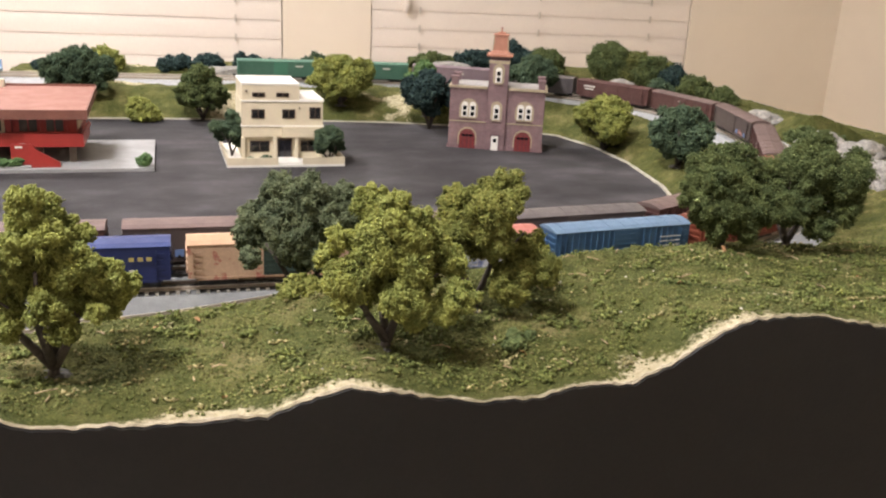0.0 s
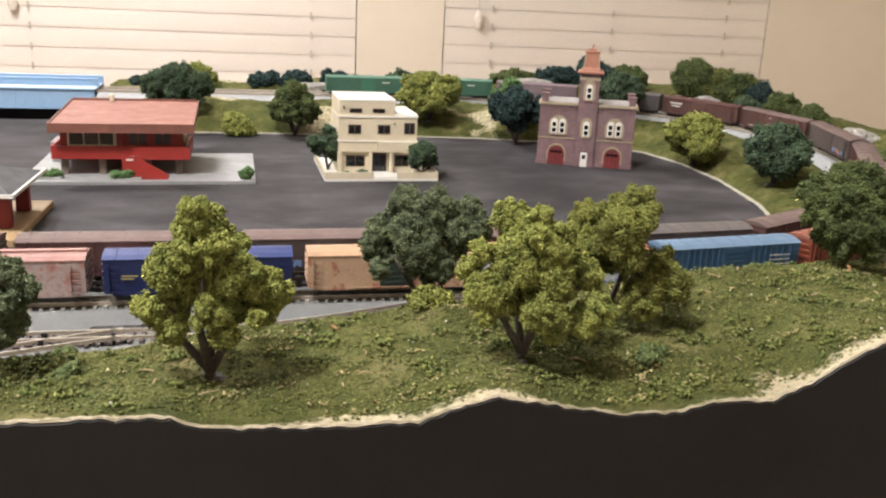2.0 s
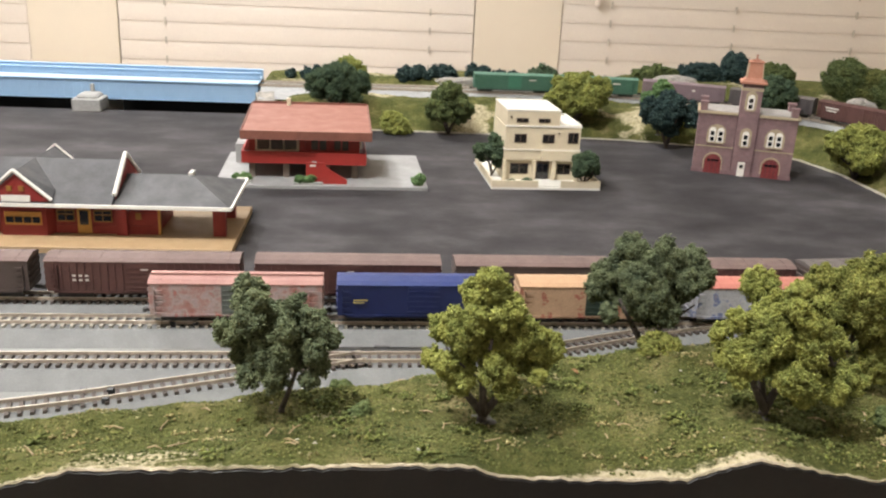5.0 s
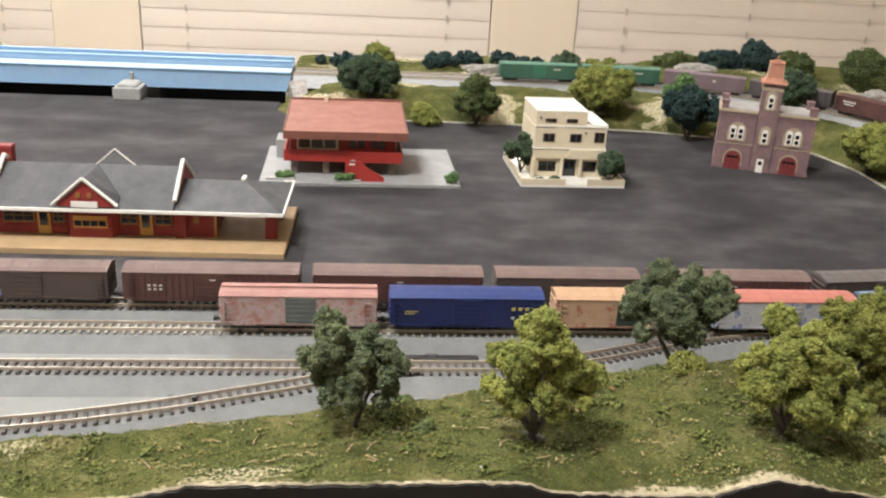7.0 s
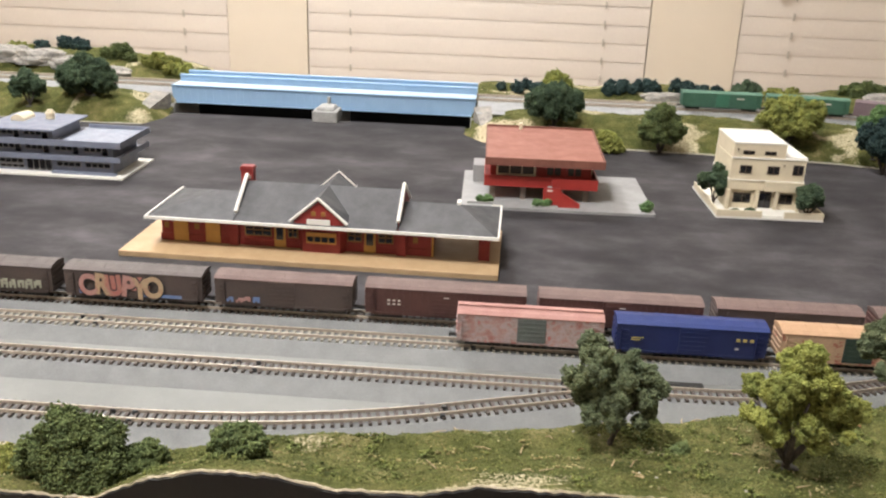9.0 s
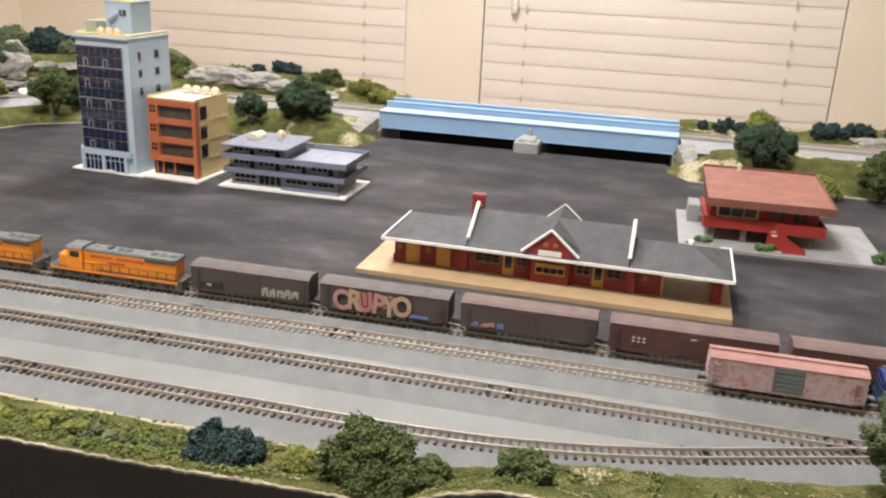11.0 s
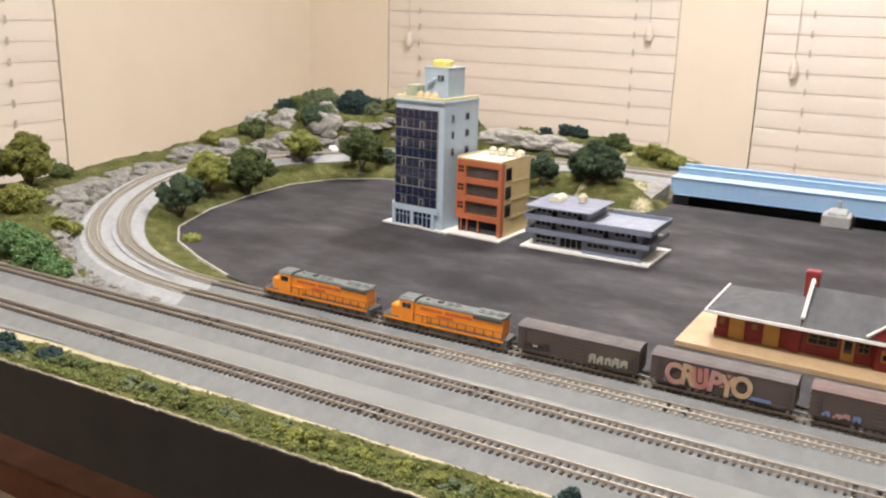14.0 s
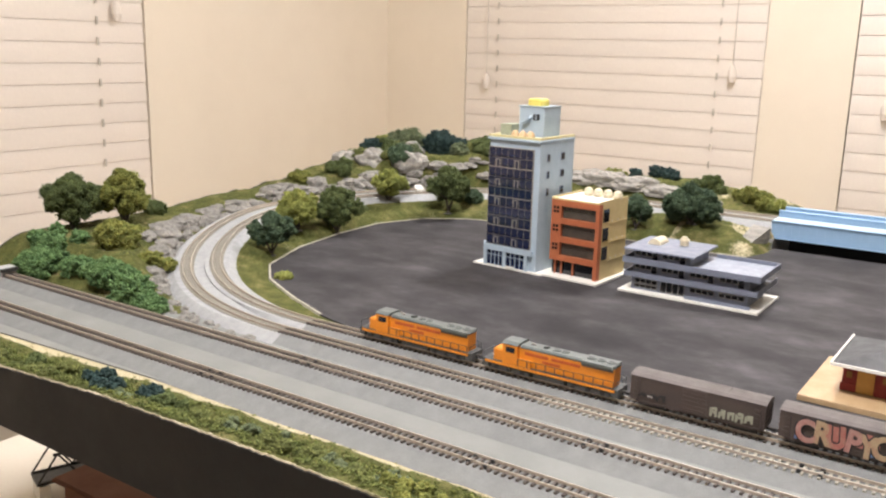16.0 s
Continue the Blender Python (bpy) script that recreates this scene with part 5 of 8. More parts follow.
    part("eaves_board", Geo().box(x0 - 0.0012, x1 + 0.0012, ya - 0.0018, ya - 0.0002, 0.0415, 0.0495), M["roofedge"], b)
    for x in (x0 - 0.0013, x1 + 0.0001):
        part("barge_board", Geo().add([(x, ya, 0.0425), (x + 0.0012, ya, 0.0425), (x + 0.0012, yb, 0.0475), (x, yb, 0.0475), (x, ya, 0.0497), (x + 0.0012, ya, 0.0497), (x + 0.0012, yb, 0.0547), (x, yb, 0.0547)],
                                      [(3, 2, 1, 0), (4, 5, 6, 7), (0, 1, 5, 4), (1, 2, 6, 5), (2, 3, 7, 6), (3, 0, 4, 7)]), M["roofedge"], b)
    part("ridge_board", Geo().box(x0, x1, yb + 0.0002, yb + 0.0014, 0.0475, 0.0555), M["roofedge"], b)
    part("vent", Geo().box(-0.038, -0.034, 0.128, 0.133, 0.0533, 0.0605, 0.0005), M["creampl"], b, "small cream roof vent")
    part("service_shed", Geo().box(-0.086, -0.0735, 0.088, 0.118, 0.0028, 0.0215, 0.0006), M["paving"], b, "grey side annex")
    for x0, x1, y in ((-0.090, -0.064, 0.012), (-0.026, 0.000, 0.0065), (0.083, 0.092, 0.010)):
        part("planter", Geo().box(x0, x1, y - 0.0035, y + 0.0035, 0.0028, 0.0050), M["concrete"], b)


def depot():
    b = empty("railway_depot", pose(-0.3125, 0.690, 0.0005, 0, 0, -1.2), "long red wooden railway depot with slate roof and white trim", "building")
    P = part("platform", Geo().box(-0.157, 0.154, -0.052, 0.058, 0, 0.0046, 0.0004), M["tanplat"], b, "tan station platform")
    yf, yb = -0.020, 0.030
    part("wall", Geo().box(-0.132, 0.097, yf, yb, 0.0046, 0.0296), M["depotred"], b)
    part("wainscot", Geo().box(-0.133, 0.098, yf - 0.0008, yf - 0.0001, 0.0046, 0.0110), M["depotred"], b)
    for x in (-0.069, -0.0685 + 0.141):
        part("buttress", Geo().box(x - 0.004, x + 0.004, yf - 0.004, yf - 0.0009, 0.0046, 0.0285), M["depotred"], b)
    part("bay", Geo().prism([(-0.013, yf - 0.0009), (-0.009, yf - 0.0075), (0.022, yf - 0.0075), (0.026, yf - 0.0009)], 0.0046, 0.0275), M["depotred"], b, "projecting red bay")
    bw = part("bay_window", Geo().box(-0.006, 0.019, yf - 0.0084, yf - 0.0076, 0.0125, 0.0220), M["ochre"], b, "ochre framed bay window")
    for k in range(4):
        part("pane", Geo().box(-0.0050 + 0.0060 * k, 0.0000 + 0.0060 * k, yf - 0.0089, yf - 0.0085, 0.0142, 0.0185), M["blackglass"], bw)
    # doors and windows along the track side
    for x, w, dbl in ((-0.115, 0.0125, 0), (-0.0875, 0.0125, 0)):
        part("freight_door", Geo().box(x - w / 2, x + w / 2, yf - 0.0014, yf - 0.0009, 0.0050, 0.0235), M["ochre"], b, "ochre freight door")
    for x in (-0.030, 0.046):
        d = part("door", Geo().box(x - 0.0048, x + 0.0048, yf - 0.0016, yf - 0.0009, 0.0050, 0.0240), M["ochre"], b, "ochre glazed door")
        part("pane", Geo().box(x - 0.0030, x + 0.0030, yf - 0.0021, yf - 0.0017, 0.0115, 0.0220), M["blackglass"], d)
    for x0, x1 in ((-0.060, -0.037), (-0.0235, -0.0145), (0.027, 0.0395), (0.0525, 0.0655)):
        w = part("window", Geo().box(x0, x1, yf - 0.0014, yf - 0.0009, 0.0135, 0.0225), M["ochrefine"], b, "ochre framed window strip")
        n = max(2, int((x1 - x0) / 0.006))
        wd = (x1 - x0 - 0.001) / n
        for k in range(n):
            part("pane", Geo().box(x0 + 0.001 + wd * k, x0 + 0.0002 + wd * (k + 1), yf - 0.0019, yf - 0.0015, 0.0145, 0.0185).box(x0 + 0.001 + wd * k, x0 + 0.0002 + wd * (k + 1), yf - 0.0019, yf - 0.0015, 0.0195, 0.0215), M["blackglass"], w)
    for x in (-0.127, -0.101, 0.084):
        w = part("small_window", Geo().box(x - 0.0030, x + 0.0030, yf - 0.0014, yf - 0.0009, 0.0150, 0.0220), M["depotred"], b)
        part("pane", Geo().box(x - 0.0020, x + 0.0020, yf - 0.0019, yf - 0.0015, 0.0160, 0.0210), M["ochrefine"], w)
    part("corner_post", Geo().box(0.0975, 0.0990, yf - 0.001, yf + 0.002, 0.0046, 0.0292), M["ochre"], b)
    for x in (0.141,):
        for y in (yf + 0.001, yb - 0.003):
            part("canopy_post", Geo().box(x - 0.0045, x + 0.0045, y - 0.003, y + 0.003, 0.0046, 0.0296), M["depotred"], b)
    # roofs: low hipped wings and a higher middle with parapet gables
    ye0, ye1, yr, ze = -0.0375, 0.0475, 0.005, 0.0300
    zw, zm = 0.0435, 0.0535

    def hip(x0, x1, hx0, hx1, zr, nm):
        v = [(x0, ye0, ze), (x1, ye0, ze), (x1, ye1, ze), (x0, ye1, ze), (hx0, yr, zr), (hx1, yr, zr)]
        return part(nm, Geo().add(v, [(0, 1, 5, 4), (2, 3, 4, 5), (1, 2, 5), (3, 0, 4), (3, 2, 1, 0)]), M["slate"], b, "dark grey slate roof")
    hip(-0.1375, -0.0652, -0.090, -0.0652, zw, "wing_roof")
    hip(0.0712, 0.1515, 0.0712, 0.118, zw, "wing_roof")
    mid = Geo().add([(-0.064, ye0, ze), (0.070, ye0, ze), (0.070, ye1, ze), (-0.064, ye1, ze), (-0.064, yr, zm), (0.070, yr, zm)], [(0, 1, 5, 4), (2, 3, 4, 5), (1, 2, 5), (3, 0, 4), (3, 2, 1, 0)])
    part("main_roof", mid, M["slate"], b, "dark grey slate roof")
    for x in (-0.0650, 0.0700):
        v = [(ye0 + 0.010, ze + 0.006), (yr, zm + 0.004), (ye1 - 0.010, ze + 0.006), (ye1 - 0.010, ze + 0.001), (ye0 + 0.010, ze + 0.001)]
        gb = part("gable_parapet", Geo().extrude_x(v, x + 0.0003, x + 0.0009), M["depotred"], b)
        for ya, yb2 in ((ye0 + 0.008, yr), (ye1 - 0.008, yr)):
            part("gable_coping", Geo().tube((x + 0.0006, ya, ze + 0.0062), (x + 0.0006, yb2, zm + 0.0050), 0.0017, n=6), M["whitepl"], gb, "white gable coping")
    part("fascia_board", Geo().box(-0.1385, 0.1525, ye0 - 0.0016, ye0 - 0.0002, ze - 0.0012, ze + 0.0012), M["whitepl"], b, "white roof edge")
    for xa, xb in ((0.1440, 0.1525),):
        part("fascia_board", Geo().box(xa, xb, ye1 + 0.0002, ye1 + 0.0016, ze - 0.0012, ze + 0.0012), M["whitepl"], b, "white roof edge")
    for x in (-0.1389, 0.1517):
        part("fascia_board", Geo().box(x, x + 0.0014, ye0, ye1, ze - 0.0012, ze + 0.0012), M["whitepl"], b, "white roof edge")
    part("ridge_end", Geo().box(0.1155, 0.1185, yr - 0.001, yr + 0.009, zw - 0.0014, zw + 0.0016), M["whitepl"], b)
    # dormer over the bay and its twin at the back
    dz = 0.0530
    for s, y_end in ((1, -0.0335), (-1, 0.0435)):
        yr2 = yr
        v = [(-0.0165, y_end, ze + 0.004), (0.0295, y_end, ze + 0.004), (0.0065, y_end, dz), (-0.0165, y_end + s * 0.008, ze + 0.008), (0.0065, yr2, dz + 0.0005), (0.0295, y_end + s * 0.008, ze + 0.008)]
        d = part("dormer_roof", Geo().add(v, [(0, 2, 4, 3), (2, 1, 5, 4), (0, 1, 2), (3, 4, 5), (0, 3, 5, 1)]), M["slate"], b)
        part("dormer_front", Geo().extrude_y([(-0.0140, ze + 0.0020), (0.0270, ze + 0.0020), (0.0270, ze + 0.0040), (0.0065, dz - 0.0020), (-0.0140, ze + 0.0040)], y_end - s * 0.0022 if s > 0 else y_end + 0.0002, y_end - 0.0002 if s > 0 else y_end + 0.0022), M["depotred"], d, "red gable front")
        yy = y_end - s * 0.0034
        for xa in (-0.0172, 0.0302):
            part("bargeboard", Geo().tube((xa, yy, ze + 0.0035), (0.0065, yy, dz + 0.0012), 0.0013 if s > 0 else 0.0007, n=6), M["whitepl"], d, "white bargeboard")
        if s > 0:
            part("sign", Geo().box(-0.0030, 0.0160, yy - 0.0010, yy + 0.0005, ze + 0.0022, ze + 0.0064), M["whitepl"], d, "blank white station sign")
            for x in (0.0025, 0.0105):
                part("dormer_window", Geo().box(x - 0.0017, x + 0.0017, yy - 0.0004, yy + 0.0008, ze + 0.0095, ze + 0.0130), M["ochrefine"], d)
    for x in (-0.134, -0.110, -0.075, -0.018, 0.030, 0.0640, 0.095):
        part("bracket", Geo().extrude_x([(yf - 0.001, ze - 0.006), (yf - 0.001, ze - 0.0012), (ye0 + 0.004, ze - 0.0012)], x - 0.0009, x + 0.0009), M["whitepl"], b, "white eaves bracket")
    part("chimney", Geo().box(-0.0715, -0.0612, yr + 0.006, yr + 0.014, 0.040, 0.0640).box(-0.0722, -0.0605, yr + 0.0053, yr + 0.0147, 0.0610, 0.0626), M["depotred"], b, "red brick chimney")


def office_tower():
    b = empty("office_tower", pose(-0.8535, 0.856, 0.0005, 0, 0, -4.5), "pale blue ten-storey office tower with blue glass front", "building")
    part("base_plate", Geo().box(-0.049, 0.049, -0.004, 0.086, 0, 0.0018), M["whitepl"], b, "white base plate")
    W, D, H = 0.0385, 0.076, 0.1545
    part("core", Geo().box(-W + 0.006, W, 0.0008, D, 0.0018, H), M["skypl"], b, "pale blue tower body")
    part("corner_core", Geo().prism([(-W + 0.0059, 0.001), (-W - 0.0005, 0.010), (-W - 0.0005, D), (-W + 0.0059, D)], 0.0018, H), M["skypl"], b)
    part("ground_storey", Geo().prism([(-W + 0.004, -0.0035), (W - 0.004, -0.0035), (W - 0.004, 0.0006), (-W + 0.004, 0.0006)], 0.0205, 0.0270), M["skypl"], b)
    part("corner_canopy", Geo().prism([(-W + 0.0039, -0.0035), (-W - 0.0045, 0.008), (-W - 0.0045, 0.030), (-W - 0.0007, 0.030), (-W - 0.0007, 0.0095), (-W + 0.0039, 0.0006)], 0.0205, 0.0270), M["skypl"], b)
    for x in (-W + 0.006, -0.0045, W - 0.012):
        part("ground_pier", Geo().box(x - 0.0022, x + 0.0022, -0.0032, 0.0005, 0.0018, 0.0204), M["skypl"], b)
    for x0, x1 in ((-W + 0.0085, -0.007), (-0.002, W - 0.0145)):
        w = part("shop_window", Geo().box(x0, x1, -0.0014, -0.0002, 0.0022, 0.0200), M["blueglass"], b, "dark blue shop window")
        n = 4
        for k in range(1, n):
            xx = x0 + (x1 - x0) * k / n
            part("mullion", Geo().box(xx - 0.0004, xx + 0.0004, -0.0020, -0.0015, 0.0022, 0.0200), M["skypl"], w)
        part("transom", Geo().box(x0, x1, -0.0026, -0.0021, 0.0145, 0.0152), M["skypl"], w)
    part("entrance_step", Geo().box(0.000, 0.012, -0.0060, -0.0036, 0.0018, 0.0042), M["whitepl"], b)
    part("curtain_wall", Geo().box(-W + 0.0065, W - 0.0075, -0.0010, 0.0006, 0.0275, 0.1465), M["mullion"], b, "grey-tan mullion grid")
    cols, rows = 7, 10
    x0, x1, z0, z1 = -W + 0.0070, W - 0.0080, 0.0280, 0.1460
    cw, rh = (x1 - x0) / cols, (z1 - z0) / rows
    pane_grid(b, "blue_pane", M["blueglass"], cw - 0.0008, rh - 0.0009, [(x0 + cw * (i + 0.5), z0 + rh * j + 0.0004) for i in range(cols) for j in range(rows)], -0.0017)
    me = Geo().box(-cw * 0.34, -cw * 0.24, -0.0005, 0, 0.0012, rh - 0.002).box(cw * 0.24, cw * 0.34, -0.0005, 0, 0.0012, rh - 0.002).box(-cw * 0.24, cw * 0.24, -0.0005, 0, rh - 0.003, rh - 0.002).mesh("casement", M["mullion"])
    for j in range(rows):
        for i in (1, 4):
            if j % 2 == 0 and j < rows - 1:
                o = new("casement", me)
                o.parent, o.location = b, (x0 + cw * (i + 0.5), -0.0018, z0 + rh * j)
    for i in range(3):
        part("spandrel", Geo().box(x0, x1, -0.0021, -0.0018, z0 + rh * (3 * i + 2) - 0.0005, z0 + rh * (3 * i + 2) + 0.0005), M["mullion"], b)
    # chamfered glass corner
    for j in range(rows):
        part("corner_pane", Geo().prism([(-W + 0.0052, 0.0010), (-W - 0.0012, 0.0100), (-W - 0.0016, 0.0097), (-W + 0.0048, 0.0007)], z0 + rh * j + 0.0006, z0 + rh * (j + 1) - 0.0006), M["blueglass"], b)
    part("cornice", Geo().box(-W + 0.004, W + 0.0008, -0.0022, D + 0.001, H + 0.0002, H + 0.0030, 0.0006), M["skypl"], b)
    for nm, bx in (("roof_edge", (-W + 0.004, -W + 0.009, 0.0, D)), ("roof_edge", (W - 0.005, W, 0.0, D)), ("roof_edge", (-W + 0.0095, W - 0.0055, 0.0, 0.004))):
        part(nm, Geo().box(*bx, H + 0.0031, H + 0.0058), M["lemonpale"], b, "pale yellow parapet")
    part("roof", Geo().box(-W + 0.0095, W - 0.0055, 0.0045, D, H + 0.0031, H + 0.0036), M["palegreen"], b)
    for k in range(3):
        part("roof_dome", Geo().dome(-0.0035 + 0.0108 * k, 0.010, H + 0.0037, 0.0054, 0.0085, 14, 6), M["peachpl"], b, "cream ventilator dome", smooth=True)
    part("stair_house", Geo().box(-0.029, -0.0135, 0.016, 0.040, H + 0.0037, H + 0.0175), M["palegreen"], b, "pale green roof shed")
    ph = part("penthouse", Geo().box(-0.012, 0.023, 0.030, 0.066, H + 0.0037, H + 0.0385), M["skypl"], b, "pale blue plant room")
    part("penthouse_window", Geo().box(0.008, 0.0165, 0.0290, 0.0298, H + 0.0235, H + 0.0305), M["blackglass"], ph)
    part("ladder", Geo().box(0.0110, 0.0115, 0.0283, 0.0289, H + 0.0220, H + 0.0310).box(0.0130, 0.0135, 0.0283, 0.0289, H + 0.0220, H + 0.0310), M["skypl"], ph)
    part("pipe", Geo().tube((-0.005, 0.026, H + 0.0200), (0.004, 0.026, H + 0.0245), 0.0018, n=8).tube((0.004, 0.026, H + 0.0245), (0.004, 0.030, H + 0.027), 0.0018, n=8), M["skypl"], ph)
    part("penthouse_cornice", Geo().box(-0.0128, 0.0238, 0.0292, 0.0668, H + 0.0386, H + 0.0396), M["skypl"], ph)
    part("rooftop_sign", Geo().box(-0.0055, 0.0150, 0.036, 0.054, H + 0.0397, H + 0.0480, 0.0018), M["lemon"], ph, "yellow rooftop box")
    for z, ws in ((0.112, ((0.016, 0.021), (0.046, 0.054))), (0.132, ((0.016, 0.021), (0.046, 0.054))), (0.092, ((0.016, 0.021), (0.046, 0.054)))):
        for a, c in ws:
            w = part("side_window", Geo().box(W + 0.0001, W + 0.0008, a, c, z, z + 0.009), M["slatepl"], b)
            part("pane", Geo().box(W + 0.0009, W + 0.0012, a + 0.0008, c - 0.0008, z + 0.001, z + 0.008), M["blackglass"], w)


def orange_office():
    b = empty("brick_office", pose(-0.7735, 0.859, 0.0005, 0, 0, -4.5), "four-storey office with orange front and sand side walls", "building")
    part("base_plate", Geo().box(-0.0315, 0.0400, -0.009, 0.082, 0, 0.0018), M["whitepl"], b, "white base plate")
    W0, W1, D, H = -0.0300, 0.0330, 0.072, 0.0905
    part("body", Geo().box(W0, W1, 0.012, D, 0.0018, H), M["sandpl"], b, "sand-yellow side and rear walls")
    part("front_pier", Geo().box(W0, W0 + 0.013, 0.004, 0.0118, 0.0185, H), M["orangebrick"], b, "orange brick front")
    part("front_pier", Geo().box(W1 - 0.0045, W1, 0.004, 0.0118, 0.0018, H), M["orangebrick"], b, "orange brick front")
    F = [0.0185, 0.0430, 0.0655, 0.0880]
    for k, z in enumerate((0.0185, 0.0405, 0.0625, 0.0835)):
        part("spandrel", Geo().box(W0 + 0.0131, W1 - 0.0046, 0.004, 0.0118, z, z + (0.0065 if k < 3 else H - 0.0835)), M["orangebrick"], b)
    for k in range(3):
        z = 0.0252 + 0.0220 * k
        w = part("window", Geo().box(W0 + 0.0135, W1 - 0.005, 0.0080, 0.0090, z, z + 0.0150), M["warmglass"], b, "wide smoked glass window")
        part("window_rail", Geo().box(W0 + 0.0135, W1 - 0.005, 0.0074, 0.0079, z + 0.0095, z + 0.0099), M["winframe"], w)
        part("side_glass", Geo().box(W1 + 0.0001, W1 + 0.0008, 0.0135, 0.0260, z, z + 0.0150), M["darkglass"], b, "smoked corner glass")
        for i in range(2):
            for j in range(2):
                part("small_window", Geo().box(W0 + 0.0032 + 0.0042 * i, W0 + 0.0060 + 0.0042 * i, 0.0034, 0.0039, z + 0.0062 + 0.0046 * j, z + 0.0092 + 0.0046 * j), M["blackglass"], b)
    part("lobby", Geo().box(W0 + 0.001, W1 - 0.005, 0.0095, 0.0115, 0.0018, 0.0180), M["blackglass"], b, "dark glazed ground floor")
    for x in (W0 + 0.006, W0 + 0.0145, W0 + 0.030):
        part("lobby_post", Geo().box(x - 0.0008, x + 0.0008, 0.0070, 0.0090, 0.0018, 0.0184), M["orangebrick"], b)
    part("parapet", Geo().box(W0, W1, 0.004, 0.0055, H + 0.0001, H + 0.0020).box(W0, W0 + 0.0015, 0.0056, D, H + 0.0001, H + 0.0030).box(W1 - 0.0015, W1, 0.0056, D, H + 0.0001, H + 0.0030), M["sandpl"], b)
    part("roof", Geo().box(W0 + 0.0016, W1 - 0.0016, 0.0056, D, H + 0.0001, H + 0.0008), M["whitepl"], b, "pale flat roof")
    for k in range(4):
        part("water_tank", Geo().tube((-0.010 + 0.0128 * k, 0.054, H + 0.0009), (-0.010 + 0.0128 * k, 0.054, H + 0.0062), 0.0054, 0.0054, 16).dome(-0.010 + 0.0128 * k, 0.054, H + 0.0062, 0.0054, 0.0046, 16, 5), M["creampl"], b, "cream domed roof tank", smooth=True)
    for z in (0.024, 0.046, 0.068):
        for y in (0.034, 0.048, 0.062):
            part("wall_lamp", Geo().box(W1 + 0.0001, W1 + 0.0010, y - 0.0008, y + 0.0008, z, z + 0.002), M["creampl"], b)
        part("floor_band", Geo().box(W1 + 0.0001, W1 + 0.0009, 0.0265, D, z - 0.0022, z - 0.0008), M["sandpl"], b)


def blue_office():
    b = empty("low_office", pose(-0.632, 0.849, 0.0005, 0, 0, -0.5), "slate-blue three-tier low office with ribbon windows", "building")
    part("base_plate", Geo().box(-0.0765, 0.0765, 0, 0.084, 0, 0.0020), M["whitepl"], b, "white base plate")
    part("ground_storey", Geo().box(-0.066, 0.062, 0.0125, 0.076, 0.0020, 0.0170), M["slatepl"], b)
    part("forecourt", Geo().box(-0.003, 0.066, 0.0060, 0.0124, 0.0020, 0.0040), M["slatepl"], b)
    part("first_slab", Geo().box(-0.0725, 0.0735, 0.0045, 0.082, 0.0171, 0.0185), M["slatepl"], b)
    part("first_storey", Geo().box(-0.066, 0.062, 0.0145, 0.076, 0.0186, 0.0325), M["slatepl"], b)
    part("second_slab", Geo().box(-0.0745, 0.0755, 0.0035, 0.083, 0.0326, 0.0345), M["slatepl"], b)
    part("second_storey", Geo().box(-0.066, -0.002, 0.0150, 0.076, 0.0346, 0.0470), M["slatepl"], b)
    part("top_slab", Geo().box(-0.0745, 0.0055, 0.0040, 0.083, 0.0471, 0.0490, 0.0005), M["slatepl"], b, "slate-blue flat top roof")
    for z0, z1, xa, xb, y in ((0.0186, 0.0228, -0.0725, 0.0735, 0.0045), (0.0346, 0.0392, -0.0745, 0.0755, 0.0035)):
        part("parapet", Geo().box(xa, xb, y, y + 0.0012, z0, z1), M["slatepl"], b)
        part("parapet", Geo().box(xb - 0.0012, xb, y + 0.0013, 0.082, z0, z1), M["slatepl"], b)
        part("parapet", Geo().box(xa, xa + 0.0012, y + 0.0013, 0.082, z0, z1), M["slatepl"], b)
    part("terrace", Geo().box(-0.001, 0.0742, 0.0050, 0.082, 0.0346, 0.0352), M["terrace"], b, "pale roof terrace")
    part("rear_parapet", Geo().box(0.006, 0.0742, 0.0808, 0.082, 0.0353, 0.0392), M["slatepl"], b)

    def strip(x0, x1, z0, z1, y, n, door):
        w = part("window_strip", Geo().box(x0, x1, y - 0.0005, y - 0.0001, z0, z1), M["concrete"], b, "grey framed ribbon window")
        wd = (x1 - x0) / n
        for k in range(n):
            zz = z0 - 0.003 if door and k == n - 1 else z0 + 0.0007
            part("pane", Geo().box(x0 + wd * k + 0.0005, x0 + wd * (k + 1) - 0.0005, y - 0.0009, y - 0.00055, zz, z1 - 0.0007), M["blackglass"], w)
    for x in (-0.064, -0.033, -0.001, 0.031):
        strip(x, x + 0.026, 0.0250, 0.0305, 0.0145, 4, True)
    for x in (-0.064, -0.033):
        strip(x, x + 0.026, 0.0400, 0.0455, 0.0150, 4, True)
    strip(-0.062, -0.036, 0.0095, 0.0150, 0.0125, 4, False)
    strip(-0.062, -0.036, 0.0045, 0.0085, 0.0125, 4, False)
    strip(-0.032, -0.005, 0.0030, 0.0155, 0.0125, 4, False)
    strip(0.001, 0.027, 0.0085, 0.0140, 0.0125, 4, False)
    strip(0.032, 0.059, 0.0085, 0.0140, 0.0125, 4, False)
    vent = [(0.0075 * math.cos(math.pi * i / 8), 0.0065 * math.sin(math.pi * i / 8)) for i in range(9)]
    part("roof_vent", Geo().extrude_y([(x - 0.052, z + 0.0491) for x, z in vent], 0.038, 0.062), M["creampl"], b, "cream barrel-shaped roof vent", smooth=False)
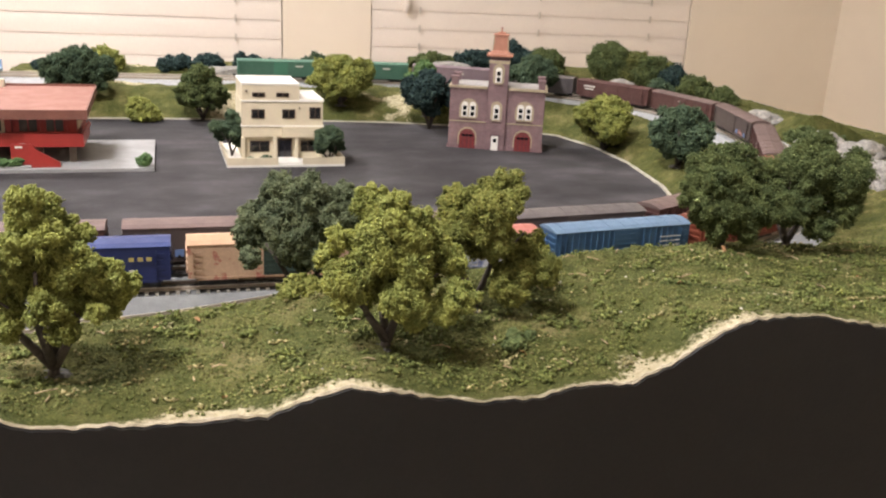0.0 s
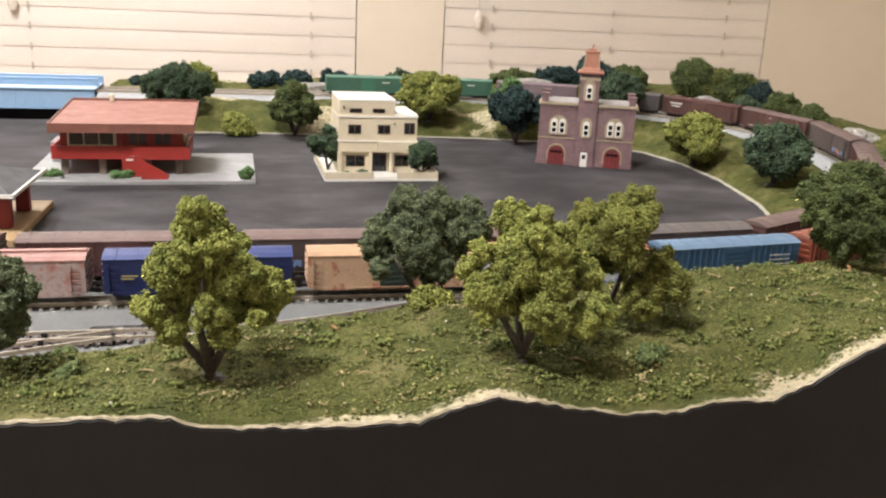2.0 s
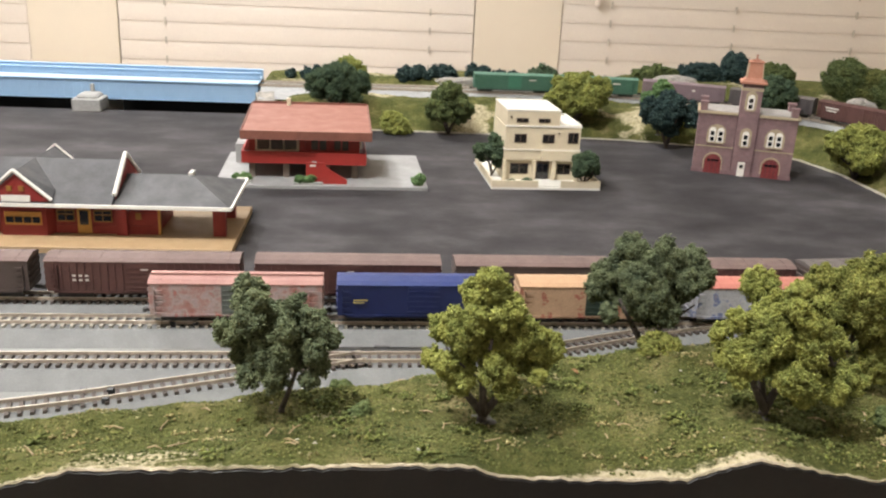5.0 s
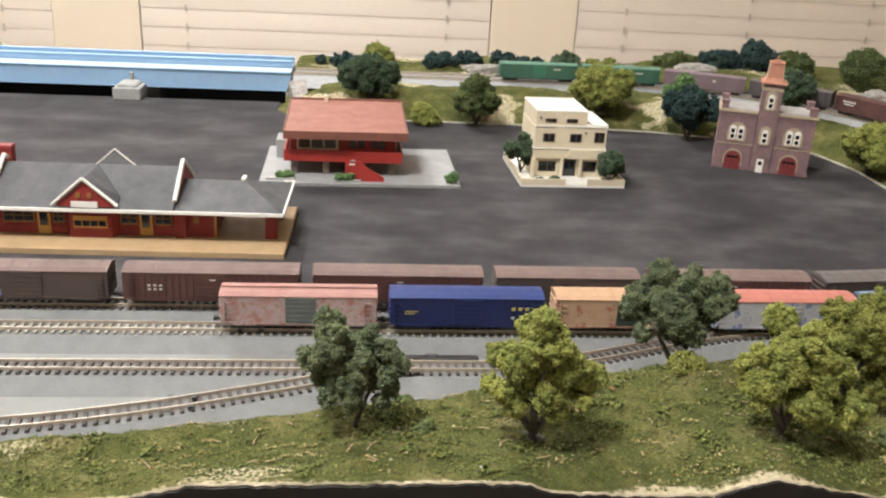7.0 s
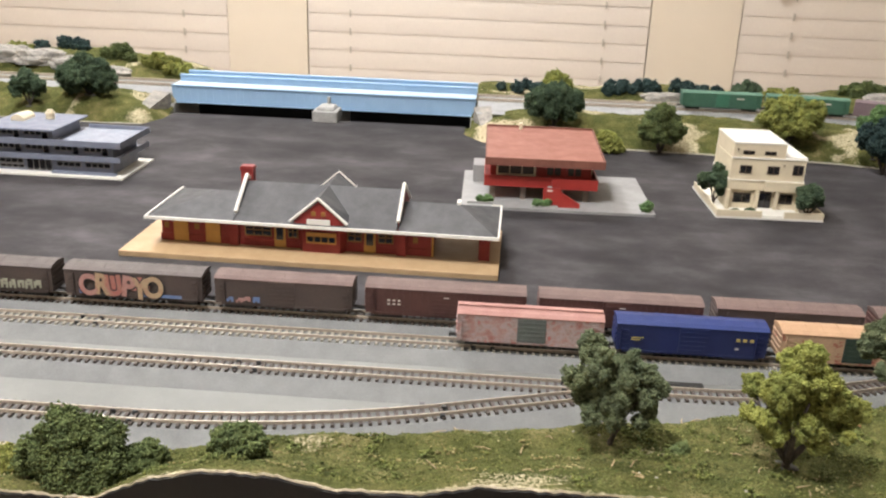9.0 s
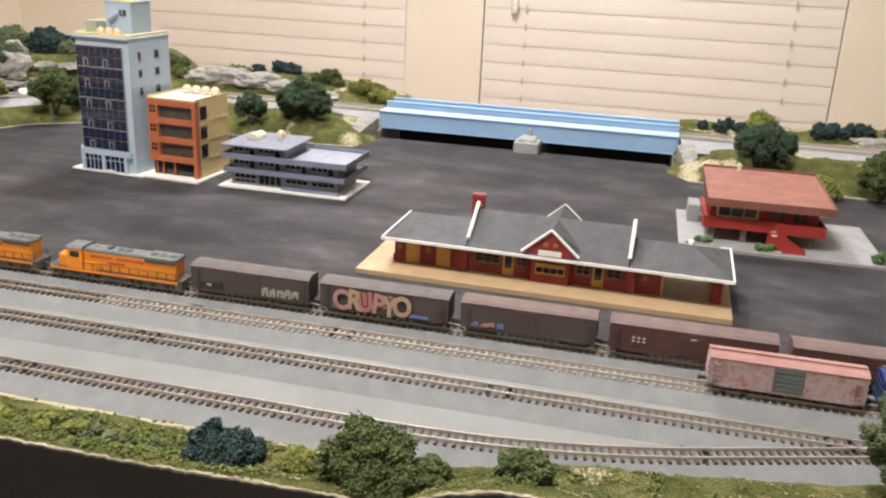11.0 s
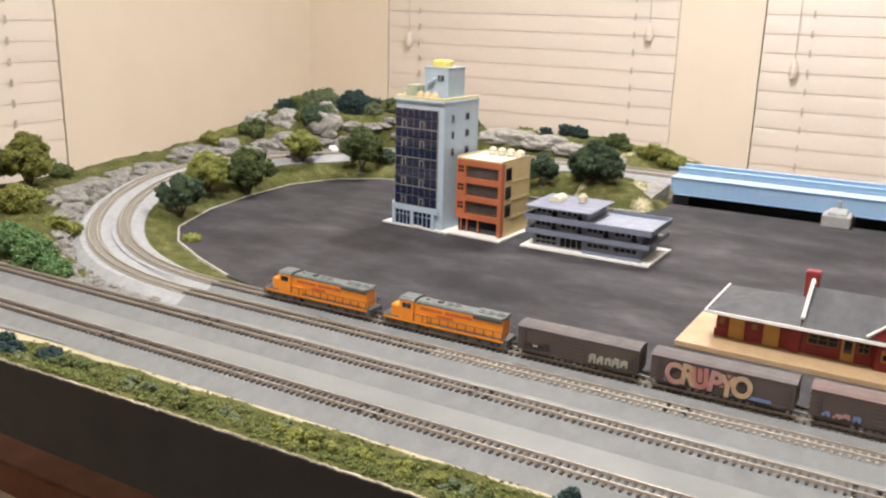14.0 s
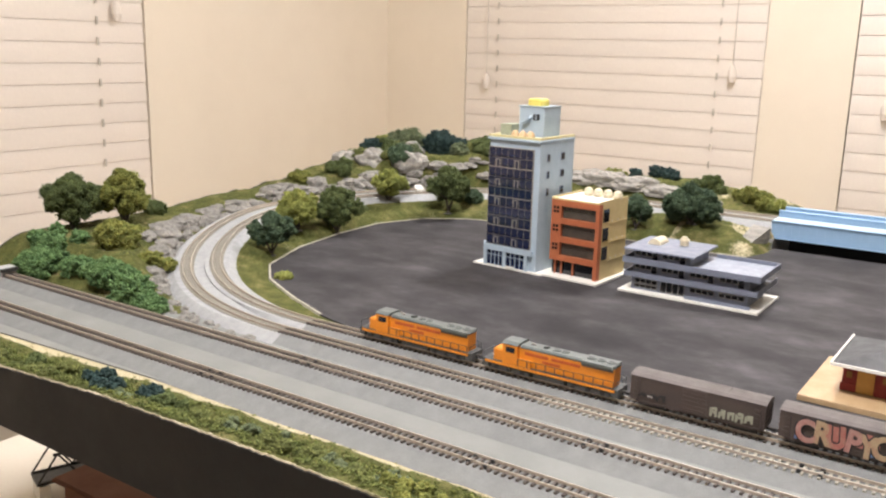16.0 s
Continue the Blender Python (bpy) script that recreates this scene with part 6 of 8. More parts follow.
    part("vent_cowl", Geo().tube((-0.024, 0.056, 0.0491), (-0.024, 0.056, 0.0545), 0.0046, n=14).tube((-0.024, 0.056, 0.0545), (-0.024, 0.056, 0.0565), 0.0056, 0.0050, 14).tube((-0.024, 0.056, 0.0565), (-0.024, 0.056, 0.0590), 0.0034, 0.0030, 14), M["creampl"], b, "cream round roof cowl")


fire_station()
white_house()
restaurant()
depot()
office_tower()
orange_office()
blue_office()

# ---- rolling stock ----
def truck(parent, x, long=0.020, material="blackpl"):
    """A two-axle truck with side frames and wheels, under a car."""
    t = part("truck", Geo().box(x - long / 2, x + long / 2, -0.0062, -0.0052, 0.0010, 0.0040).box(x - long / 2, x + long / 2, 0.0052, 0.0062, 0.0010, 0.0040).box(x - 0.002, x + 0.002, -0.0051, 0.0051, 0.0022, 0.0052), M[material], parent)
    for dx in (-long * 0.32, long * 0.32):
        for s in (-1, 1):
            part("wheel", Geo().tube((x + dx, s * 0.0040, 0.0029), (x + dx, s * 0.0050, 0.0029), 0.0029, n=12), M["steel"], t)


def coupler(parent, x, s):
    part("coupler", Geo().box(min(x, x + s * 0.0052), max(x, x + s * 0.0052), -0.0010, 0.0010, 0.0040, 0.0058).box(x + s * 0.0052 - 0.0009, x + s * 0.0052 + 0.0009, -0.0017, 0.0017, 0.0038, 0.0060), M["blackpl"], parent)


def boxcar(label, body, roof, door, L=0.0945, ribs="plain", marks=(), roof_walk=False, side_door=1):
    """A boxcar along local x, its wheels on z = 0. marks: (x0, x1, z0, z1, material) on both sides."""
    c = empty("boxcar", pose(0, 0, 0), label, "boxcar")
    h, w, zt = L / 2, 0.0095, 0.0262
    part("body", Geo().box(-h, h, -w, w, 0.0056, 0.0232), M[body], c)
    part("side_sill", Geo().box(-h + 0.004, h - 0.004, -w - 0.0003, w + 0.0003, 0.0046, 0.0062), M[body], c)
    part("underframe", Geo().box(-h + 0.006, h - 0.006, -0.003, 0.003, 0.0026, 0.0055).box(-0.012, 0.014, -0.007, 0.007, 0.0030, 0.0050), M["blackpl"], c)
    prof = [(-w - 0.0004, 0.02325), (-w - 0.0004, 0.0238), (-w * 0.72, 0.0252), (0, zt), (w * 0.72, 0.0252), (w + 0.0004, 0.0238), (w + 0.0004, 0.02325)]
    part("roof", Geo().extrude_x(prof, -h - 0.0005, h + 0.0005), M[roof], c)
    if roof_walk:
        part("roof_walk", Geo().box(-h, h, -0.0018, 0.0018, zt + 0.0001, zt + 0.0008), M[roof], c)
    for i in range(9):
        x = -h + 0.006 + i * (L - 0.012) / 8
        part("roof_rib", Geo().extrude_x([(y, z + 0.0001) for y, z in prof[1:6]] + [(y, z + 0.0003) for y, z in reversed(prof[1:6])], x - 0.0003, x + 0.0003), M[roof], c)
    for s in (-1, 1):
        y0, y1 = (s * (w + 0.0001), s * (w + 0.0007))
        y0, y1 = min(y0, y1), max(y0, y1)
        d = part("door", Geo().box(-0.008, 0.010, y0, y1, 0.0064, 0.0228), M[door], c)
        ys = s * (w + 0.0010)
        for k in range(5):
            part("door_rib", Geo().box(-0.0075, 0.0095, min(ys, s * (w + 0.00075)), max(ys, s * (w + 0.00075)), 0.0080 + 0.0030 * k, 0.0086 + 0.0030 * k), M[door], d)
        part("door_track", Geo().box(-0.026, 0.012, y0, y1, 0.0056, 0.0062), M[body], c)
        if ribs == "ribbed":
            rib = Geo().box(-0.0004, 0.0004, min(s * (w + 0.0001), s * (w + 0.0006)), max(s * (w + 0.0001), s * (w + 0.0006)), 0.0064, 0.0230).mesh("side_rib", M[body])
            for k in range(int((L - 0.024) / 0.0042)):
                x = -h + 0.003 + 0.0042 * k
                if x > -0.010:
                    x += 0.0205
                if x < h - 0.002:
                    o = new("side_rib", rib)
                    o.parent, o.location = c, (x, 0, 0)
        for xx in (-h + 0.0025, h - 0.0070):
            g = Geo()
            for k in range(5):
                g.box(xx, xx + 0.0045, min(s * (w + 0.0008), s * (w + 0.0012)), max(s * (w + 0.0008), s * (w + 0.0012)), 0.0070 + 0.0032 * k, 0.0074 + 0.0032 * k)
            g.box(xx, xx + 0.0004, min(s * (w + 0.0001), s * (w + 0.0012)), max(s * (w + 0.0001), s * (w + 0.0012)), 0.0062, 0.0215)
            part("ladder", g, M[body], c)
        for x0, x1, z0, z1, mt in marks:
            part("marking", Geo().box(x0, x1, min(s * (w + 0.0011), s * (w + 0.0013)), max(s * (w + 0.0011), s * (w + 0.0013)), z0, z1), M[mt], c)
        for k in range(4):
            part("end_rib", Geo().box(min(s * (h + 0.0001), s * (h + 0.0008)), max(s * (h + 0.0001), s * (h + 0.0008)), -w + 0.001, w - 0.001, 0.0085 + 0.0036 * k, 0.0100 + 0.0036 * k), M[body], c)
        truck(c, s * (h - 0.0150))
        coupler(c, s * (h - 0.0005), s)
    return c


def tag_letters(x0, x1, z0, z1, mats, n, seed):
    """Bars and slabs in spray colours, in the place of sprayed letters that cannot be read."""
    rng = random.Random(seed)
    out, w = [], (x1 - x0) / n
    for k in range(n):
        m = mats[k % len(mats)]
        a = x0 + w * k + rng.uniform(0, w * 0.1)
        b = a + w * rng.uniform(0.78, 0.95)
        lo, hi = z0 + rng.uniform(0, 0.0015), z1 - rng.uniform(0, 0.0015)
        t = w * 0.28
        out += [(a, a + t, lo, hi, m), (b - t, b, lo, hi - rng.uniform(0, 0.002), m), (a + t, b - t, hi - 0.0022, hi, m)]
        if rng.random() < 0.6:
            out.append((a + t, b - t, (lo + hi) / 2 - 0.0010, (lo + hi) / 2 + 0.0008, m))
    return out


M.update(
    carbrown=surf("weathered_brown_car", (0.060, 0.043, 0.038), (0.078, 0.056, 0.048), 70, 1400, 0.7, wear=0.25),
    carroof=surf("dusty_brown_roof", (0.118, 0.100, 0.094), (0.096, 0.082, 0.077), 60, 1400, 0.8, wear=0.2),
    carroofred=surf("dusty_red_roof", (0.150, 0.100, 0.088), (0.12, 0.082, 0.073), 60, 1400, 0.8, wear=0.2),
    carmaroon=surf("maroon_car", (0.088, 0.036, 0.030), (0.070, 0.030, 0.026), 70, 1400, 0.65, wear=0.2),
    carrust=surf("oxide_red_car", (0.21, 0.052, 0.026), (0.17, 0.042, 0.022), 70, 1400, 0.6, wear=0.15),
    carrustroof=surf("oxide_red_roof", (0.25, 0.088, 0.058), (0.21, 0.075, 0.05), 70, 1400, 0.7, wear=0.12),
    carlav=surf("faded_lavender_car", (0.19, 0.135, 0.15), (0.16, 0.115, 0.125), 70, 1400, 0.7, wear=0.15),
    cargreen=surf("green_car", (0.045, 0.125, 0.082), (0.038, 0.105, 0.070), 70, 1400, 0.6, wear=0.12),
    cargreenroof=surf("dusty_green_roof", (0.10, 0.20, 0.14), (0.08, 0.17, 0.12), 70, 1400, 0.7, wear=0.15),
    cargreenlight=surf("brighter_green_door", (0.045, 0.165, 0.105), (0.040, 0.145, 0.092), 70, 1400, 0.6, wear=0.12),
    cardusk=surf("dusk_grey_car", (0.085, 0.072, 0.072), (0.070, 0.060, 0.060), 70, 1400, 0.7, wear=0.2),
    carblue=surf("blue_car", (0.035, 0.085, 0.16), (0.030, 0.072, 0.14), 70, 1400, 0.55, wear=0.12),
    carblueroof=surf("pale_blue_roof", (0.13, 0.20, 0.29), (0.11, 0.175, 0.25), 70, 1400, 0.6, wear=0.12),
    carnavy=surf("dark_blue_car", (0.010, 0.018, 0.085), (0.009, 0.015, 0.07), 70, 1400, 0.45, wear=0.1),
    carnavyroof=surf("dark_blue_roof", (0.016, 0.032, 0.135), (0.014, 0.028, 0.118), 70, 1400, 0.5, wear=0.1),
    cartan=surf("tan_car", (0.44, 0.28, 0.165), (0.38, 0.235, 0.14), 70, 1400, 0.6, wear=0.15),
    carsalmon=surf("salmon_roof", (0.42, 0.155, 0.12), (0.36, 0.13, 0.10), 70, 1400, 0.6, wear=0.12),
    carpale=graffiti_mat("sprayed_pale_grey", [(0.35, (0.34, 0.34, 0.36)), (0.52, (0.42, 0.42, 0.45)), (0.60, (0.10, 0.14, 0.30)), (0.68, (0.34, 0.30, 0.30)), (0.74, (0.30, 0.08, 0.07))]),
    carpink=graffiti_mat("sprayed_faded_red", [(0.30, (0.27, 0.10, 0.085)), (0.42, (0.34, 0.20, 0.18)), (0.52, (0.36, 0.29, 0.28)), (0.60, (0.30, 0.22, 0.20)), (0.67, (0.38, 0.09, 0.075)), (0.76, (0.26, 0.15, 0.13))]),
    carpinkroof=surf("faded_pink_roof", (0.33, 0.175, 0.148), (0.27, 0.13, 0.11), 60, 1400, 0.7, wear=0.15),
    cartansp=graffiti_mat("sprayed_tan", [(0.40, (0.42, 0.28, 0.18)), (0.56, (0.38, 0.25, 0.16)), (0.62, (0.28, 0.07, 0.05)), (0.70, (0.40, 0.27, 0.17))]),
    greendoor=surf("dark_green_door", (0.025, 0.045, 0.035), None, 100, 1200, 0.6),
    greydoor=surf("grey_green_door", (0.12, 0.135, 0.125), None, 100, 1200, 0.6),
    sprayorange=surf("spray_orange", (0.40, 0.23, 0.13), (0.30, 0.11, 0.08), 160, 1500, 0.6),
    sprayred=surf("spray_red", (0.36, 0.10, 0.085), (0.34, 0.21, 0.16), 160, 1500, 0.6),
    sprayyellow=surf("spray_yellow", (0.40, 0.32, 0.19), (0.34, 0.18, 0.12), 160, 1500, 0.6),
    spraygrey=surf("spray_grey_green", (0.33, 0.33, 0.25), (0.27, 0.27, 0.21), 300, 1500, 0.6),
    sprayblue=surf("spray_blue", (0.10, 0.17, 0.34), (0.14, 0.2, 0.34), 300, 1500, 0.6),
    spraypink=surf("spray_pink", (0.40, 0.24, 0.21), (0.33, 0.13, 0.11), 160, 1500, 0.6),
    sprayblack=surf("spray_black", (0.022, 0.02, 0.022), None, 300, 1500, 0.6),
    markyellow=surf("yellow_marking", (0.45, 0.36, 0.10), None, 300, 1500, 0.6),
)


def spray_word(car, word, x0, w, z, size, fill, edge):
    """Fat sprayed letters with a dark outline on both sides of a car, a little uneven."""
    rng = random.Random(17)
    for k, ch in enumerate(word):
        dz, tilt = rng.uniform(-0.0009, 0.0011), rng.uniform(-0.16, 0.16)
        for name, mt, fat, proud in (("letter_outline", edge, size * 0.095, 0.00125), ("letter", fill[k % len(fill)], size * 0.045, 0.0015)):
            cu = bpy.data.curves.new(name, "FONT")
            cu.body, cu.size, cu.offset, cu.extrude, cu.align_x = ch, size, fat, 0.0001, "CENTER"
            tmp = bpy.data.objects.new(name, cu)
            me = bpy.data.meshes.new_from_object(tmp)
            bpy.data.objects.remove(tmp)
            me.materials.clear()
            me.materials.append(M[mt])
            for s in (-1, 1):
                o = new(name, me)
                o.parent = car
                m = Matrix(((-s, 0, 0, 0), (0, 0, s, 0), (0, 1, 0, 0), (0, 0, 0, 1)))
                o.matrix_basis = Matrix.Translation((-s * (x0 + w * (k + 0.5)), s * (0.0095 + proud), z + dz)) @ m @ Matrix.Rotation(tilt, 4, "Z") @ Matrix.Diagonal((0.84, 1, 1, 1))


def loco(label, hull, roofm, letters, nose=1):
    """A six-axle diesel along local x, its cab towards +x, wheels on z = 0."""
    c = empty("diesel_locomotive", pose(0, 0, 0), label, "locomotive")
    part("walkway", Geo().box(-0.0570, 0.0570, -0.0093, 0.0093, 0.0068, 0.0082), M["locodark"], c)
    part("side_sill", Geo().box(-0.0555, 0.0555, -0.0096, -0.0094, 0.0060, 0.0080).box(-0.0555, 0.0555, 0.0094, 0.0096, 0.0060, 0.0080), M[hull], c)
    part("long_hood", Geo().box(-0.0530, 0.0265, -0.0062, 0.0062, 0.0082, 0.0222), M[hull], c)
    part("hood_roof", Geo().box(-0.0532, 0.0266, -0.0064, 0.0064, 0.0223, 0.0250, 0.0012), M[roofm], c, "dark grey hood roof")
    part("radiator_flare", Geo().extrude_x([(-0.0065, 0.0200), (-0.0082, 0.0228), (-0.0082, 0.0248), (0.0082, 0.0248), (0.0082, 0.0228), (0.0065, 0.0200)], -0.0525, -0.0270), M[roofm], c)
    part("cab", Geo().box(0.0268, 0.0400, -0.0092, 0.0092, 0.0082, 0.0238), M[hull], c)
    part("cab_roof", Geo().extrude_x([(-0.0094, 0.0239), (-0.0094, 0.0246), (-0.0060, 0.0262), (0.0060, 0.0262), (0.0094, 0.0246), (0.0094, 0.0239)], 0.0264, 0.0406), M[roofm], c)
    part("nose", Geo().box(0.0402, 0.0505, -0.0062, 0.0062, 0.0082, 0.0178, 0.0012), M[hull], c)
    part("battery_box", Geo().box(0.0150, 0.0262, -0.0088, -0.0064, 0.0082, 0.0140).box(0.0150, 0.0262, 0.0064, 0.0088, 0.0082, 0.0140), M[hull], c)
    for s in (-1, 1):
        w = part("cab_window", Geo().box(0.0290, 0.0370, min(s * 0.0093, s * 0.0096), max(s * 0.0093, s * 0.0096), 0.0180, 0.0222), M["blackglass"], c)
        part("windshield", Geo().box(0.0401, 0.0404, min(s * 0.0012, s * 0.0080), max(s * 0.0012, s * 0.0080), 0.0186, 0.0226), M["blackglass"], c)
        part("ditch_light", Geo().tube((0.0506, s * 0.0042, 0.0115), (0.0513, s * 0.0042, 0.0115), 0.0009, n=8), M["lampglow"], c)
        y = s * 0.0063
        for x0, x1 in letters[0]:
            part("lettering", Geo().box(x0, x1, min(y, y + s * 0.0002), max(y, y + s * 0.0002), 0.0178, 0.0200), M[letters[2]], c)
        for x0, x1 in letters[1]:
            part("number_bar", Geo().box(x0, x1, min(y, y + s * 0.0002), max(y, y + s * 0.0002), 0.0140, 0.0160), M[letters[2]], c)
        for k in range(12):
            x = -0.0500 + k * 0.0062
            part("hood_door", Geo().box(x, x + 0.0052, min(y, y + s * 0.00012), max(y, y + s * 0.00012), 0.0090, 0.0134), M[hull], c)
        for k in range(11):
            x = -0.0540 + k * 0.0080
            part("stanchion", Geo().box(x - 0.0003, x + 0.0003, min(s * 0.0088, s * 0.0092), max(s * 0.0088, s * 0.0092), 0.0082, 0.0140), M["locodark"], c)
        part("handrail", Geo().box(-0.0540, 0.0262, min(s * 0.0088, s * 0.0091), max(s * 0.0088, s * 0.0091), 0.0138, 0.0142), M["locodark"], c)
        for e in (-1, 1):
            part("step_well", Geo().box(min(e * 0.0525, e * 0.0572), max(e * 0.0525, e * 0.0572), min(s * 0.0060, s * 0.0092), max(s * 0.0060, s * 0.0092), 0.0022, 0.0067), M["running"], c)
    for x in (-0.0480, -0.0400, -0.0320, -0.0100, -0.0030):
        f = part("fan", Geo().tube((x, 0, 0.0250), (x, 0, 0.0258), 0.0036, 0.0034, 16), M[roofm], c)
        part("fan_grille", Geo().tube((x, 0, 0.02582), (x, 0, 0.02605), 0.0024, 0.0020, 12), M["locodark"], f)
    part("exhaust", Geo().box(0.0040, 0.0075, -0.0022, 0.0022, 0.0250, 0.0264), M["locodark"], c)
    part("horn", Geo().tube((0.0150, 0, 0.0253), (0.0190, 0, 0.0262), 0.0005, 0.0011, 8), M["steel"], c)
    part("fuel_tank", Geo().box(-0.0150, 0.0130, -0.0085, 0.0085, 0.0016, 0.0066, 0.0012), M["running"], c, "grey fuel tank")
    for e in (-1, 1):
        x = e * 0.0340
        t = part("truck", Geo().box(x - 0.0170, x + 0.0170, -0.0084, -0.0070, 0.0012, 0.0056).box(x - 0.0170, x + 0.0170, 0.0070, 0.0084, 0.0012, 0.0056).box(x - 0.003, x + 0.003, -0.0069, 0.0069, 0.0030, 0.0066), M["running"], c, "grey three-axle truck")
        for dx in (-0.0118, 0, 0.0118):
            for s in (-1, 1):
                part("wheel", Geo().tube((x + dx, s * 0.0042, 0.0033), (x + dx, s * 0.0052, 0.0033), 0.0033, n=12), M["steel"], t)
                part("axle_box", Geo().box(x + dx - 0.0016, x + dx + 0.0016, min(s * 0.0085, s * 0.0092), max(s * 0.0085, s * 0.0092), 0.0020, 0.0048), M["blackpl"], t)
        part("pilot", Geo().box(min(e * 0.0572, e * 0.0582), max(e * 0.0572, e * 0.0582), -0.0088, 0.0088, 0.0020, 0.0082), M[hull if e < 0 and hull == "locored" else "running"], c)
        part("end_rail", Geo().box(min(e * 0.0566, e * 0.0570), max(e * 0.0566, e * 0.0570), -0.0085, 0.0085, 0.0138, 0.0142).box(min(e * 0.0566, e * 0.0570), max(e * 0.0566, e * 0.0570), -0.0087, -0.0083, 0.0082, 0.0138).box(min(e * 0.0566, e * 0.0570), max(e * 0.0566, e * 0.0570), 0.0083, 0.0087, 0.0082, 0.0138), M["locodark"], c)
        coupler(c, e * 0.0575, e)
    return c


def place(ob, r, s, facing, half):
    """Sets a car on an oval with its trucks on the rails, s metres along."""
    a, b = oval(r, s - half), oval(r, s + half)
    za, zb = float(bed(a[1])), float(bed(b[1]))
    pa, pb = Vector((a[0], a[1], za + RAILTOP)), Vector((b[0], b[1], zb + RAILTOP))
    d = pb - pa
    yaw = math.atan2(d.y, d.x) + (0 if facing > 0 else math.pi)
    pitch = -math.atan2(d.z, math.hypot(d.x, d.y)) * (1 if facing > 0 else -1)
    m = Matrix.Translation((pa + pb) / 2) @ Matrix.Rotation(yaw, 4, "Z") @ Matrix.Rotation(pitch, 4, "Y")
    ob.matrix_world = m


# westbound train on the inner oval: two orange diesels, then boxcars trailing back round the far bend
UP = ([(-0.0260, -0.0015), (0.0010, 0.0215)], [(-0.0090, 0.0060)], "letterred")
s0 = -0.630 - XL
unit = loco("orange-yellow diesel locomotive with grey roof on the track", "uporange", "locogrey", UP)
place(unit, R_IN, s0, -1, 0.034)
twin = copy_thing(unit, Matrix.Identity(4))
place(twin, R_IN, s0 - 0.1275, -1, 0.034)
for o in (unit, twin):
    tagged(o, group="orange diesels of the long train")
LT = tag_letters
brown_a = boxcar("weathered dark brown boxcar with grey-green sprayed letters", "carbrown", "carroof", "carbrown", marks=LT(-0.040, -0.010, 0.0075, 0.0150, ["spraygrey"], 5, 1) + LT(0.020, 0.042, 0.0085, 0.0140, ["sprayblack"], 3, 2) + [(0.030, 0.034, 0.010, 0.0115, "letterwhite")])
brown_b = boxcar("weathered dark brown boxcar with large orange sprayed letters", "carbrown", "carroof", "carbrown", L=0.0965, marks=[(-0.012, 0.020, 0.0110, 0.0212, "sprayred"), (-0.034, -0.004, 0.0068, 0.0092, "sprayblue"), (0.024, 0.038, 0.007, 0.0098, "sprayblue")])
spray_word(brown_b, "CRUPYO", -0.0355, 0.0090, 0.0066, 0.0206, ["spraypink", "sprayyellow", "sprayred", "spraypink", "sprayyellow", "sprayyellow"], "sprayblack")
brown_c = boxcar("dark brown boxcar with small blue and pink sprayed patch", "carbrown", "carroofred", "carbrown", marks=LT(0.016, 0.040, 0.0070, 0.0120, ["sprayblue", "spraypink", "spraypink", "sprayblue"], 4, 4))
WR = [(0.030 + 0.0035 * (k % 3), 0.0319 + 0.0035 * (k % 3), 0.0150 - 0.0026 * (k // 3), 0.0162 - 0.0026 * (k // 3), "letterwhite") for k in range(6)] + [(-0.036, -0.026, 0.0074, 0.0081, "letterwhite"), (-0.003, 0.001, 0.0192, 0.0199, "letterwhite")]
maroon = boxcar("maroon boxcar with small white lettering bars", "carmaroon", "carroofred", "carmaroon", L=0.108, ribs="ribbed", marks=WR)
rust = boxcar("oxide-red boxcar with lighter red roof", "carrust", "carrustroof", "carrust", ribs="ribbed", marks=WR)
lav = boxcar("faded lavender boxcar with ribbed sides", "carlav", "carlav", "carlav", L=0.108, ribs="ribbed", marks=[(0.012, 0.016, 0.0155, 0.0185, "letterwhite")])
green = boxcar("green boxcar with brighter green door", "cargreen", "cargreenroof", "cargreenlight", L=0.108, ribs="ribbed", marks=[(0.02, 0.03, 0.017, 0.019, "letterwhite")])
dusk = boxcar("dark grey-brown boxcar with plain ribbed sides", "cardusk", "carroof", "cardusk", L=0.108, ribs="ribbed", marks=[(-0.036, -0.033, 0.0170, 0.0190, "letterwhite")])
lettered = boxcar("maroon boxcar with two white lettering bars", "carmaroon", "carmaroon", "carmaroon", L=0.108, ribs="ribbed", marks=[(-0.042, -0.024, 0.0172, 0.0190, "letterwhite"), (-0.040, -0.026, 0.0140, 0.0156, "letterwhite")])
order = [(brown_a, 0.0945, 0), (brown_b, 0.0965, 0), (brown_c, 0.0945, 0), (maroon, 0.108, 0), (maroon, 0.108, 1), (brown_c, 0.0945, 1), (maroon, 0.108, 1), (brown_a, 0.0945, 1), (maroon, 0.108, 1),
         (rust, 0.0945, 0), (maroon, 0.108, 1), (brown_c, 0.0945, 1), (maroon, 0.108, 1), (lettered, 0.108, 0), (dusk, 0.108, 0), (lav, 0.108, 0), (green, 0.108, 0), (green, 0.108, 1)]
s = s0 + 0.0582 + 0.0095
for ob, L, again in order:
    if again:
        ob = copy_thing(ob, Matrix.Identity(4))
    place(ob, R_IN, s + L / 2, -1, L / 2 - 0.015)
    tagged(ob, group="boxcars of the long train")
    s += L + 0.0092
